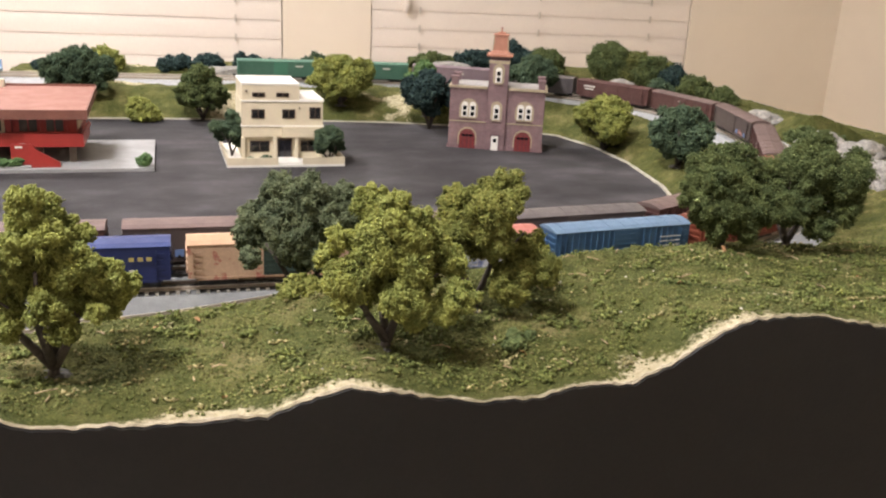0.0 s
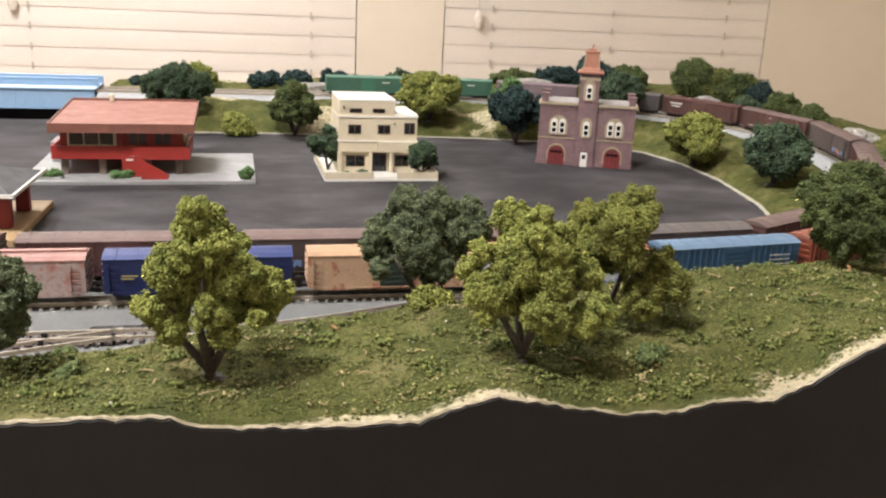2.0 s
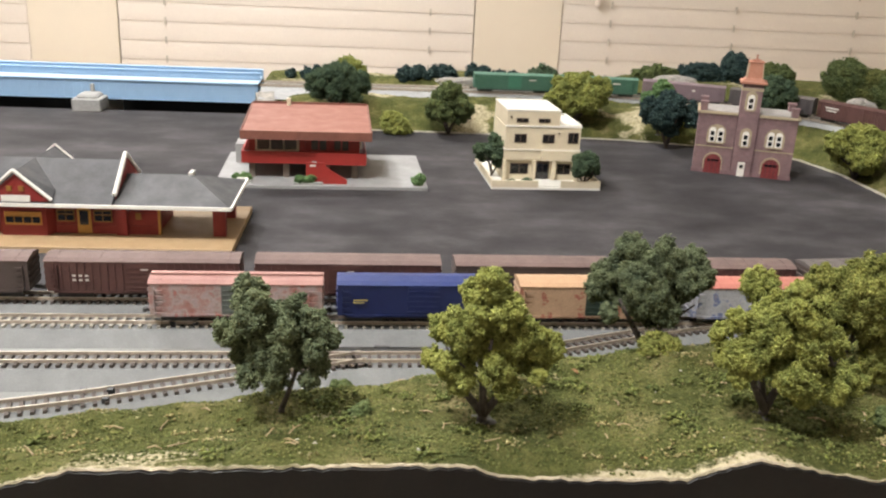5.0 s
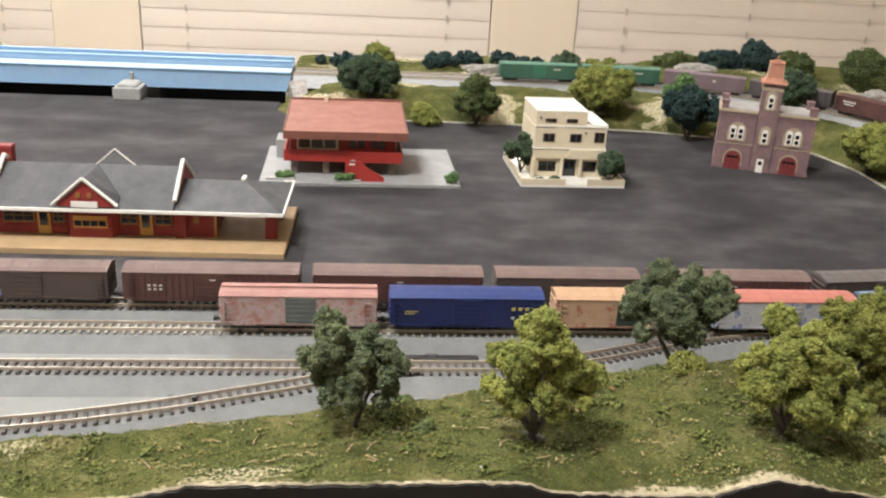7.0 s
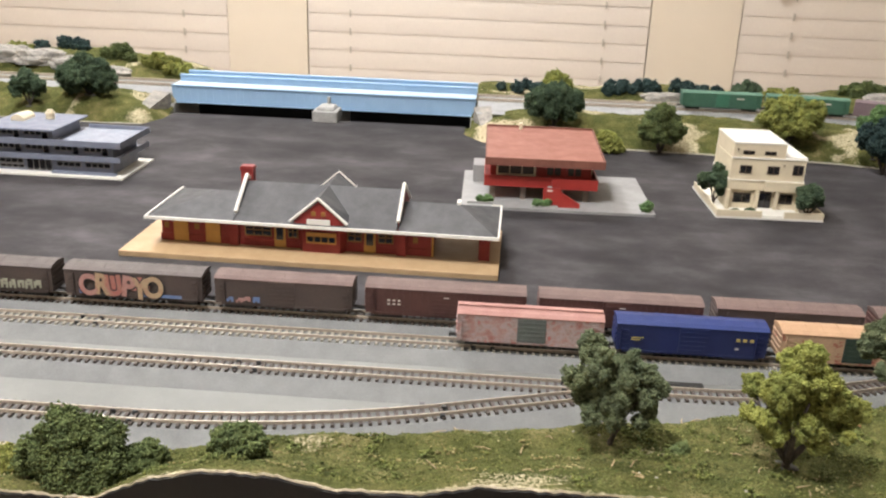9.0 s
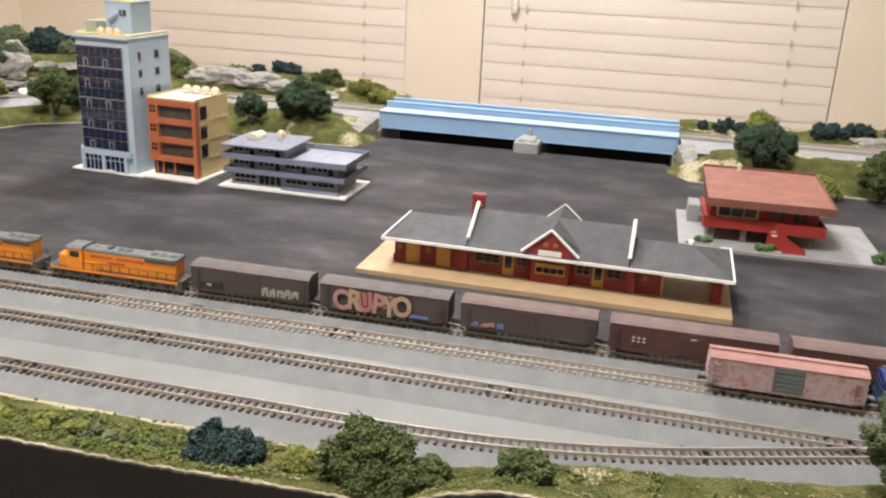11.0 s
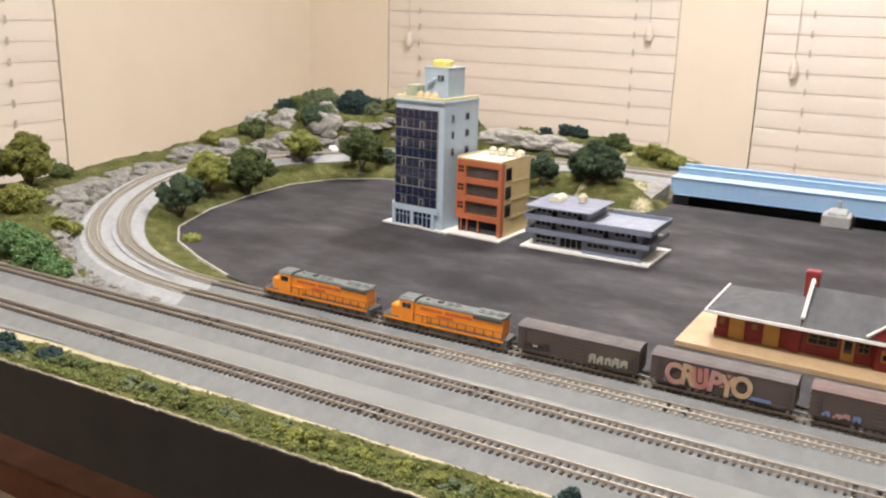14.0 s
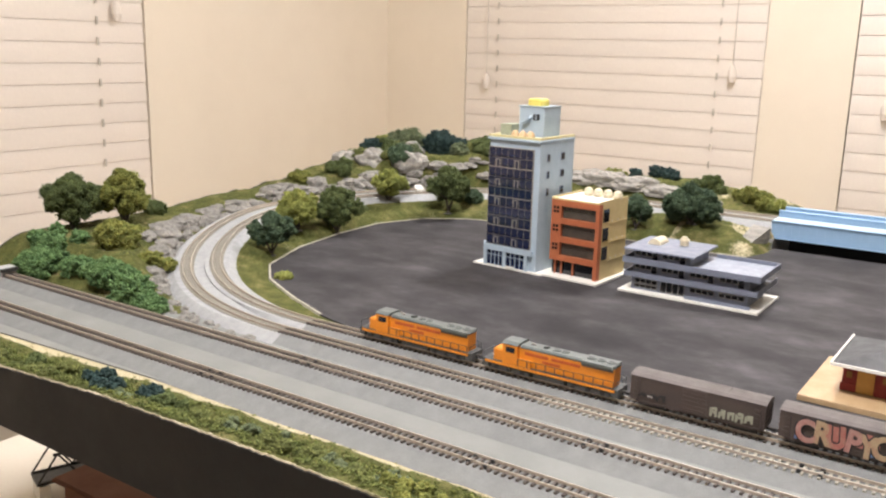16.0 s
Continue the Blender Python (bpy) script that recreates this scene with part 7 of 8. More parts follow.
# eastbound train on the outer oval: a red diesel and seven boxcars
tail = -0.185 - XL
pink = boxcar("faded red boxcar with sprayed sides and grey door", "carpink", "carpinkroof", "greydoor", L=0.0925, roof_walk=True, marks=[])
navy = boxcar("dark blue boxcar with small yellow marks", "carnavy", "carnavyroof", "carnavy", L=0.0935, marks=[(0.027, 0.0295, 0.0165, 0.0185, "markyellow"), (0.0312, 0.0337, 0.0165, 0.0185, "markyellow"), (0.0354, 0.0379, 0.0165, 0.0185, "markyellow"), (0.027, 0.0292, 0.0108, 0.0120, "letterwhite"), (-0.038, -0.030, 0.0150, 0.0156, "markyellow"), (-0.038, -0.032, 0.0135, 0.0141, "markyellow")])
tan = boxcar("tan boxcar with sprayed side and dark green door", "cartansp", "cartan", "greendoor", L=0.0925)
salmon = boxcar("sprayed pale grey boxcar with salmon roof", "carpale", "carsalmon", "carpale", L=0.0925)
blue = boxcar("blue boxcar with pale blue roof and ladders", "carblue", "carblueroof", "carblue", ribs="ribbed", marks=[(0.025 + 0.000 * k, 0.040, 0.0085 + 0.0028 * k, 0.0091 + 0.0028 * k, "letterwhite") for k in range(4)])
s = tail
for ob, L, again in ((pink, 0.0925, 0), (navy, 0.0935, 0), (tan, 0.0925, 0), (salmon, 0.0925, 0), (blue, 0.0945, 0), (rust, 0.0945, 1), (rust, 0.0945, 1)):
    if again:
        ob = copy_thing(ob, Matrix.Identity(4))
    place(ob, R_OUT, s + L / 2, 1, L / 2 - 0.015)
    ob["group"] = "boxcars of the short train"
    s += L + 0.0085
RL = ([(-0.004, 0.012), (0.002, 0.020)], [(0.004, 0.012)], "letterwhite")
red = loco("bright red diesel locomotive on the outer track", "locored", "locored", RL)
place(red, R_OUT, s + 0.0582, 1, 0.034)

# ---- trees, bushes, rocks ----
ball = bmesh.new()
bmesh.ops.create_icosphere(ball, subdivisions=2, radius=1.0)
ball.verts.ensure_lookup_table()
BALL_V = np.array([v.co[:] for v in ball.verts])
BALL_F = np.array([[v.index for v in f.verts] for f in ball.faces])
ball.free()


def crown_mesh(blobs, size, fill, material, rng, name="crown"):
    """Foam clumps: each lobe (x, y, z, r) breaks into knobs, the knobs into crumbs."""
    pts, cores_v, cores_f, k = [], [], [], 0
    for bx, by, bz, br in blobs:
        n = int(rng.integers(30, 42))
        d = sphere_pts(n, rng)
        d[:, 2] = d[:, 2] * 0.92 + 0.08
        knob = np.array([bx, by, bz]) + d * br * rng.uniform(0.62, 1.0, (n, 1))
        kr = br * rng.uniform(0.11, 0.30, n)
        for c, r in list(zip(knob, kr)) + [(np.array([bx, by, bz]), br * 0.60)]:
            m = max(8, int(fill * 12.6 * r * r / (size * size)))
            pts.append(c + sphere_pts(m, rng) * r * rng.normal(0.97, 0.26, (m, 1)))
            # loose crumbs standing off the clump
            m = max(3, m // 5)
            pts.append(c + sphere_pts(m, rng) * r * rng.uniform(1.05, 1.60, (m, 1)))
            # a solid heart, so that light does not fall through
            cores_v.append(BALL_V * r * rng.normal(0.80, 0.13, (len(BALL_V), 1)) + c)
            cores_f.append(BALL_F + k)
            k += len(BALL_V)
    v, f = crumbs(np.concatenate(pts), size, rng)
    cv, cf = np.concatenate(cores_v), np.concatenate(cores_f)
    return raw_mesh(name, np.concatenate([v, cv]), np.concatenate([f, cf + len(v)]), material, True)


def crown_blobs(h, w, rng, n):
    """Uneven lobes for a small tree of height h and width w."""
    out = [(0, 0, h * 0.60, w * 0.26)]
    for i in range(n):
        u = (i + rng.uniform(0.1, 0.9)) / n
        r = w * rng.uniform(0.13, 0.21)
        rad = max(0.0, w / 2 * math.sqrt(max(0.08, 1 - (2 * u - 0.85) ** 2)) * rng.uniform(0.75, 1.08) - r * 0.9)
        a = 2.399963 * i + rng.uniform(-0.7, 0.7)
        out.append((rad * math.cos(a), rad * math.sin(a), h * 0.34 + (h * 0.66 - r) * u, r))
    return out


def tree(x, y, h, w, material, label, seed, lobes=None, size=0.0011, n=12, z=None, stems=3, fill=1.0, yaw=None):
    """A wire-and-foam tree. lobes: (across, up, r) in tenths of a millimetre for trees whose crown stands near the camera."""
    rng = np.random.default_rng(seed)
    z = float(ground_height(x, y)) if z is None else z
    t = empty("tree", pose(x, y, z - 0.001, 0, 0, rng.uniform(0, 360) if yaw is None else yaw), label, "tree")
    if lobes:
        k = 1e-4
        blobs = [(a * k, float(rng.uniform(-0.28, 0.28)) * w * (1 - 0.5 * abs(a * k) / (w / 2)), b * k, r * k) for a, b, r in lobes]
        blobs += [(0.0, 0.0, h * u, w * r) for u, r in ((0.52, 0.18), (0.62, 0.20), (0.73, 0.15))]
        blobs += [(a * k * 0.8, (0.26 if i % 2 else -0.22) * w, b * k - 0.004, r * k * 0.80) for i, (a, b, r) in enumerate(lobes) if i % 2 == 0]
    else:
        blobs = crown_blobs(h, w, rng, n)
    c = new("crown", crown_mesh(blobs, size, fill, M[material], rng))
    c.parent = t
    g = Geo()
    fork = h * 0.06
    g.tube((0, 0, 0), (w * 0.01, 0, fork), w * 0.034, w * 0.030, 8)
    for k in range(stems):
        a = 2 * math.pi * k / stems + rng.uniform(-0.3, 0.3) + (0.3 if stems == 2 else 0)
        r1, r2 = w * rng.uniform(0.09, 0.16), w * rng.uniform(0.18, 0.28)
        p1 = (r1 * math.cos(a), r1 * math.sin(a), h * rng.uniform(0.24, 0.32))
        p2 = (r2 * math.cos(a + 0.2), r2 * math.sin(a + 0.2), h * rng.uniform(0.55, 0.68))
        g.tube((w * 0.01, 0, fork * 0.88), p1, w * 0.030, w * 0.021, 7).tube(p1, p2, w * 0.019, w * 0.010, 6)
        p3 = (r2 * 1.25 * math.cos(a - 0.6), r2 * 1.25 * math.sin(a - 0.6), h * rng.uniform(0.48, 0.58))
        g.tube(p1, p3, w * 0.013, w * 0.006, 5)
    part("trunk", g, M["bark"], t, "dark forked trunk", smooth=True)
    b = Geo()
    for k in range(5):
        a = 2 * math.pi * k / 5
        b.dome(0.05 * w * math.cos(a), 0.05 * w * math.sin(a), 0.0, w * rng.uniform(0.04, 0.07), w * rng.uniform(0.012, 0.025), 8, 3)
    part("root_base", b, M["treebase"], t, "grey putty root base", smooth=True)
    return t


def bush(x, y, h, w, material, label, seed, size=0.0012, n=7, z=None, depth=None, fill=0.9):
    rng = np.random.default_rng(seed)
    z = float(ground_height(x, y)) if z is None else z
    d = depth or w * 0.7
    blobs = []
    for i in range(n):
        u, v = rng.uniform(-1, 1), rng.uniform(-1, 1)
        k = max(0.0, 1 - 0.6 * (u * u + v * v))
        r = h * rng.uniform(0.36, 0.50)
        blobs.append((u * max(0, w / 2 - r * 0.8), v * max(0, d / 2 - r * 0.6), max(r * 0.4, (h - r) * k * rng.uniform(0.6, 1.0)), r))
    ob = new("bush", crown_mesh(blobs, size, fill, M[material], rng, "bush"))
    ob.location = (x, y, z - 0.0005)
    return tagged(ob, label, "bush")


# front row on the grassy hill
NEAR = dict(size=0.00060, fill=1.0)
tree(-0.026, 0.345, 0.066, 0.060, "f_lime", "lime-green foam tree with pointed crown on the hill", 11, stems=4, yaw=-12, **NEAR, lobes=[(9, 633, 48), (15, 577, 58), (-44, 528, 65), (73, 520, 61), (-110, 443, 65), (33, 445, 78), (153, 447, 60), (212, 378, 61), (-179, 341, 58), (-77, 357, 77), (66, 337, 82), (186, 309, 72), (252, 325, 44), (-190, 280, 44), (-102, 272, 61), (4, 284, 61), (113, 260, 61), (201, 260, 48)])
tree(0.086, 0.341, 0.060, 0.060, "f_lime", "lime-green foam tree with broad crown on the hill", 12, stems=3, yaw=-14, **NEAR, lobes=[(24, 554, 55), (-60, 508, 70), (95, 492, 65), (-167, 426, 48), (-215, 357, 44), (-40, 402, 89), (123, 398, 81), (-123, 295, 81), (80, 275, 100), (219, 324, 70), (259, 246, 63), (-48, 221, 59), (123, 205, 52), (199, 205, 44), (-179, 258, 52)])
tree(0.128, 0.366, 0.058, 0.052, "f_olive", "olive-green foam tree with forked trunk on the hill", 23, stems=2, yaw=-14, **NEAR, lobes=[
    (95, 480, 85), (-75, 420, 85), (25, 400, 95), (-110, 330, 80), (75, 340, 70), (200, 225, 92), (130, 170, 70), (255, 190, 70), (190, 140, 60), (-50, 300, 60)])
tree(0.068, 0.426, 0.058, 0.064, "f_grey", "grey-green spreading foam tree beside the track", 14, stems=2, yaw=-14, **NEAR, lobes=[
    (-115, 500, 95), (25, 520, 100), (165, 510, 72), (-215, 395, 88), (-40, 405, 112), (140, 425, 95), (-265, 320, 62), (-150, 315, 72), (60, 345, 84), (215, 450, 62), (-60, 455, 95)])
tree(0.266, 0.405, 0.050, 0.044, "f_green", "dark green foam tree on the hill crest", 15, stems=3, yaw=-17, **NEAR, lobes=[
    (-95, 375, 108), (45, 400, 108), (-10, 250, 130), (125, 215, 95), (-140, 270, 95), (75, 135, 80), (-70, 150, 80)])
tree(0.310, 0.414, 0.059, 0.060, "f_green", "dark green foam tree with bare lower stems", 16, stems=3, yaw=-17, **NEAR, lobes=[
    (65, 480, 110), (-115, 380, 110), (200, 410, 120), (30, 330, 135), (260, 280, 95), (-60, 240, 95), (120, 190, 95), (130, 500, 80), (-160, 300, 80)])
tree(-0.104, 0.360, 0.054, 0.040, "f_grey", "grey-green heart-shaped foam tree by the yard track", 17, stems=1, yaw=-5, **NEAR, lobes=[(-127, 473, 78), (-72, 512, 41), (54, 445, 58), (130, 422, 51), (181, 359, 58), (-181, 355, 64), (-18, 333, 98), (94, 280, 81), (-127, 248, 64), (0, 229, 64), (145, 244, 51), (-36, 402, 68)])
for k, (x, y, h, w, mt, lab) in enumerate((
        (0.060, 0.402, 0.012, 0.026, "f_olive", "low olive foam bush under a tree"), (-0.436, 0.330, 0.021, 0.044, "f_teal", "dark teal foam bush on the front bank"),
        (-0.352, 0.322, 0.034, 0.046, "f_green", "tall dull green foam bush on the front bank"), (-0.325, 0.336, 0.016, 0.030, "f_green", "green foam bush on the front bank"), (-0.278, 0.330, 0.018, 0.032, "f_green", "dull green foam bush on the front bank"),
        (-0.392, 0.335, 0.012, 0.026, "f_olive", "low olive foam bush on the front bank"), (-0.082, 0.386, 0.006, 0.010, "f_green", "tiny dark green tuft on the grass"), (-0.072, 0.350, 0.006, 0.009, "f_green", "tiny dark green tuft on the grass"),
        (0.135, 0.335, 0.006, 0.020, "f_green", "low green foam tuft on the hill"), (0.40, 0.40, 0.014, 0.05, "f_green", "green foam bush on the hill"), (0.46, 0.44, 0.018, 0.06, "f_olive", "olive foam bush on the hill"), (0.45, 0.36, 0.012, 0.05, "f_grey", "grey-green foam bush on the hill"))):
    bush(x, y, h, w, mt, lab, 100 + k, 0.001, 8 if w > 0.02 else 4)
rng = random.Random(4)
for k in range(46):
    x = -1.42 + 0.0209 * k + rng.uniform(-0.008, 0.008)
    mt = rng.choice(["f_moss", "f_moss", "f_green", "f_grey", "f_olive"]) if k not in (26, 28) else "f_teal"
    bush(x, 0.321 + rng.uniform(-0.011, 0.011) - (0.008 if x < -1.0 else 0), rng.uniform(0.005, 0.011) + (0.008 if mt == "f_teal" else 0), rng.uniform(0.022, 0.038), mt, {"f_teal": "dark teal foam bush along the layout's edge"}.get(mt, "low green foam undergrowth along the layout's edge"), 140 + k, 0.0012, 5)
# trees behind the plaza, left to right
REAR = [(-0.093, 1.140, 0.058, 0.072, "f_dark"), (0.039, 1.092, 0.062, 0.062, "f_green"), (0.203, 1.117, 0.060, 0.075, "f_lime"), (0.295, 1.040, 0.070, 0.062, "f_teal"),
        (0.300, 1.085, 0.066, 0.045, "f_bright"), (0.440, 1.085, 0.058, 0.056, "f_dark"), (0.452, 0.900, 0.060, 0.065, "f_lime"), (0.462, 0.765, 0.056, 0.068, "f_dark"), (-0.803, 1.130, 0.050, 0.044, "f_dark"),
        (-0.734, 1.165, 0.052, 0.078, "f_dark"), (-1.112, 0.718, 0.054, 0.050, "f_dark"), (-1.158, 0.812, 0.054, 0.062, "f_lime"), (-1.146, 0.880, 0.068, 0.064, "f_green"),
        (-1.172, 1.034, 0.052, 0.050, "f_lime"), (-1.094, 1.082, 0.076, 0.062, "f_green"), (-1.345, 0.600, 0.070, 0.072, "f_green"), (-1.315, 0.655, 0.072, 0.070, "f_olive")]
NAMES = {"f_moss": "mossy green", "f_dark": "dark green", "f_green": "green", "f_lime": "yellow-green", "f_teal": "dark teal", "f_bright": "bright green", "f_olive": "olive", "f_grey": "grey-green"}
for k, (x, y, h, w, mt) in enumerate(REAR):
    tree(x, y, h * 1.04, w * 1.16, mt, NAMES[mt] + " foam tree on the grass bank " + ("behind the plaza" if k < 10 else "inside the track bend" if k < 15 else "at the layout's corner"), 200 + k, size=0.0014, n=11, fill=0.9)
# the two small trees in the garden of the cream house, and planting at the restaurant
tree(0.060, 0.876, 0.045, 0.038, "f_dark", "small dark green tree beside the cream house", 230, size=0.0012, n=8, z=0.0027)
tree(0.146, 0.846, 0.036, 0.040, "f_dark", "small dark green tree in the front garden", 231, size=0.0012, n=8, z=0.0027)
for k, (x, y, w, h) in enumerate(((-0.181, 0.832, 0.030, 0.009), (-0.116, 0.826, 0.034, 0.008), (-0.015, 0.8305, 0.012, 0.011), (0.074, 0.842, 0.009, 0.006), (0.089, 0.841, 0.013, 0.009))):
    bush(x, y, h, w, "f_bright" if k < 3 else "f_dark", "bright green foam planting in a concrete planter" if k < 3 else "small dark garden bush by the wall", 240 + k, 0.0012, 4, z=0.0055 if k < 3 else 0.0027, depth=0.007)
# bushes on the banks and hills
HB = [(-0.030, 1.090, 0.030, 0.040, "f_lime"), (-0.134, 1.330, 0.018, 0.075, "f_teal"), (-0.082, 1.340, 0.034, 0.050, "f_lime"), (0.085, 1.345, 0.024, 0.10, "f_teal"), (0.02, 1.345, 0.020, 0.08, "f_teal"), (0.150, 1.345, 0.020, 0.08, "f_teal"), (0.205, 1.345, 0.026, 0.045, "f_dark"),
      (0.270, 1.350, 0.018, 0.07, "f_olive"), (0.380, 1.350, 0.026, 0.075, "f_green"), (0.455, 1.355, 0.034, 0.070, "f_teal"), (0.505, 1.345, 0.042, 0.075, "f_teal"), (0.555, 1.310, 0.042, 0.065, "f_green"),
      (0.620, 1.235, 0.062, 0.066, "f_green"), (0.648, 1.220, 0.052, 0.052, "f_moss"), (0.668, 1.205, 0.054, 0.052, "f_green"), (0.690, 1.180, 0.048, 0.056, "f_teal"), (0.708, 1.145, 0.036, 0.046, "f_green"), (0.735, 1.110, 0.028, 0.038, "f_green"), (0.700, 1.230, 0.040, 0.060, "f_olive"), (0.655, 0.800, 0.016, 0.050, "f_green"),
      (0.645, 1.13, 0.022, 0.035, "f_dark"), (0.648, 0.83, 0.020, 0.034, "f_green"), (0.635, 0.66, 0.018, 0.04, "f_olive"), (0.145, 1.10, 0.018, 0.05, "f_green"), (0.330, 1.10, 0.016, 0.05, "f_olive"), (0.40, 1.03, 0.012, 0.04, "f_green"), (0.475, 0.71, 0.016, 0.05, "f_green"),
      (-1.086, 1.135, 0.022, 0.040, "f_dark"), (-1.250, 1.150, 0.030, 0.065, "f_dark"), (-1.300, 1.255, 0.046, 0.090, "f_grey"), (-1.225, 1.255, 0.044, 0.080, "f_teal"), (-1.335, 1.205, 0.022, 0.06, "f_teal"), (-1.345, 1.240, 0.026, 0.05, "f_olive"), (-1.345, 1.14, 0.016, 0.04, "f_green"), (-1.31, 1.205, 0.024, 0.045, "f_green"), (-1.17, 1.30, 0.036, 0.07, "f_green"), (-1.130, 1.290, 0.028, 0.075, "f_green"), (-1.300, 1.07, 0.026, 0.055, "f_green"), (-1.330, 1.00, 0.018, 0.045, "f_olive"), (-1.05, 1.34, 0.022, 0.06, "f_green"),
      (-0.870, 1.375, 0.022, 0.082, "f_teal"), (-0.770, 1.355, 0.028, 0.058, "f_green"), (-0.695, 1.335, 0.030, 0.066, "f_olive"), (-0.660, 1.33, 0.018, 0.05, "f_lime"), (-0.94, 1.36, 0.018, 0.05, "f_olive"), (-0.99, 1.36, 0.016, 0.05, "f_green"), (-1.345, 0.725, 0.022, 0.036, "f_green"),
      (-1.215, 0.565, 0.034, 0.048, "f_olive"), (-1.250, 0.500, 0.032, 0.070, "f_bright"), (-1.195, 0.508, 0.022, 0.05, "f_bright"), (-1.135, 0.505, 0.034, 0.056, "f_bright"), (-1.085, 0.495, 0.032, 0.050, "f_bright"), (-1.045, 0.484, 0.022, 0.036, "f_bright"), (-1.29, 0.54, 0.024, 0.07, "f_bright"), (-1.25, 0.60, 0.020, 0.06, "f_olive"), (-1.15, 0.57, 0.018, 0.06, "f_olive"),
      (-1.03, 0.655, 0.010, 0.02, "f_lime")]
hr = random.Random(77)
for k in range(46):
    hx, hy = hr.uniform(-1.35, -1.02), hr.uniform(0.95, 1.38)
    if float(oval_radius(hx, hy)) > R_OUT + 0.055:
        HB.append((hx, hy, hr.uniform(0.012, 0.026), hr.uniform(0.03, 0.06), hr.choice(["f_moss", "f_olive", "f_green", "f_grey"])))
for k, (x, y, h, w, mt) in enumerate(HB):
    bush(x, y, h, w, mt, NAMES[mt] + " foam bush on the " + ("bank behind the plaza" if y < 1.15 and x > -0.9 else "corner hill" if x < -0.95 else "hill behind the track"), 300 + k, 0.0016, 9, fill=0.85)


def rock(x, y, w, d, h, seed, z=None, yaw=0.0, material="rock"):
    """A craggy cast-plaster outcrop."""
    rng = np.random.default_rng(seed)
    bm = bmesh.new()
    bmesh.ops.create_icosphere(bm, subdivisions=4 if w > 0.036 else 3, radius=1.0)
    sd = Vector(rng.uniform(-50, 50, 3))
    for v in bm.verts:
        p = v.co.copy()
        k = 1 + 0.34 * noise.noise(p * 1.4 + sd) + 0.18 * noise.noise(p * 3.1 + sd) + 0.09 * abs(noise.noise(p * 6.0 + sd)) - 0.04 * abs(noise.noise(p * 13 + sd))
        c = p * k
        v.co = Vector((c.x * w / 2, c.y * d / 2, (max(c.z, -0.35) + 0.2 * math.floor(c.z * 4) / 4) * h / 1.2))
    me = bpy.data.meshes.new("rock")
    bm.to_mesh(me)
    bm.free()
    me.materials.append(M[material])
    ob = new("rock", me)
    z = float(ground_height(x, y)) if z is None else z
    ob.matrix_world = pose(x, y, z - 0.002, 0, 0, yaw)
    return tagged(ob, "grey and tan plaster rock outcrop on the slope" if material == "rock" else "dark grey broken rock on the rim outside the bend", "rock")


for k, (x, y, w, d, h, yaw) in enumerate(((-1.232, 1.155, 0.066, 0.045, 0.027, 20), (-1.285, 1.125, 0.05, 0.04, 0.024, 50), (-1.262, 1.215, 0.05, 0.04, 0.022, 10), (-1.335, 1.125, 0.055, 0.035, 0.018, 60), (-1.12, 1.28, 0.06, 0.04, 0.016, 10), (-0.99, 1.325, 0.07, 0.04, 0.015, 0), (-0.94, 1.33, 0.08, 0.04, 0.019, 0), (-0.885, 1.325, 0.08, 0.045, 0.017, 10),
                                          (-0.825, 1.318, 0.08, 0.04, 0.014, 0), (-0.765, 1.312, 0.07, 0.035, 0.010, 0), (0.08, 1.315, 0.07, 0.03, 0.013, 0), (0.15, 1.318, 0.07, 0.03, 0.012, 0), (0.30, 1.32, 0.06, 0.03, 0.011, 0), (0.40, 1.31, 0.07, 0.035, 0.013, -8),
                                          (0.60, 1.16, 0.05, 0.04, 0.014, -40), (0.650, 0.90, 0.04, 0.06, 0.012, 0), (0.645, 0.79, 0.045, 0.06, 0.018, 10), (0.635, 0.73, 0.05, 0.05, 0.018, 30), (0.600, 0.655, 0.045, 0.05, 0.016, 40), (0.665, 0.68, 0.05, 0.04, 0.012, 70))):
    rock(x, y, w, d, h, 400 + k, yaw=yaw)
pb = empty("plaster_block", pose(-1.190, 1.136, float(ground_height(-1.190, 1.136)) - 0.001, 0, 0, -48), "unpainted white plaster block beside the track bend", "plaster block")
part("slab", Geo().box(-0.024, 0.022, -0.007, 0.007, 0, 0.0125, 0.002), M["whitepl"], pb)
part("chipped_end", Geo().box(0.0222, 0.029, -0.005, 0.006, 0, 0.0080, 0.0018), M["whitepl"], pb)
# the low broken rim outside the left bend
rr = random.Random(8)
for k in range(56):
    a = math.radians(122 + 98 * (k + rr.uniform(-0.5, 0.5)) / 55)
    q = R_OUT + 0.046 + rr.uniform(-0.008, 0.016)
    sz = rr.uniform(0.020, 0.040)
    rock(XL + q * math.cos(a), YC + q * math.sin(a), sz, sz * rr.uniform(0.7, 1.2), sz * rr.uniform(0.16, 0.34), 640 + k, yaw=rr.uniform(0, 360), material="rockdark")
for k in range(150):
    a = math.radians(136 + 131 * (k + rr.uniform(-0.4, 0.4)) / 149)
    q = R_OUT + 0.024 + rr.uniform(-0.002, 0.019)
    sz = rr.uniform(0.009, 0.021) * (1.0 if k < 118 else 0.65)
    rock(XL + q * math.cos(a), YC + q * math.sin(a), sz, sz * rr.uniform(0.7, 1.2), sz * rr.uniform(0.30, 0.60), 440 + k, yaw=rr.uniform(0, 360), material="rockdark")


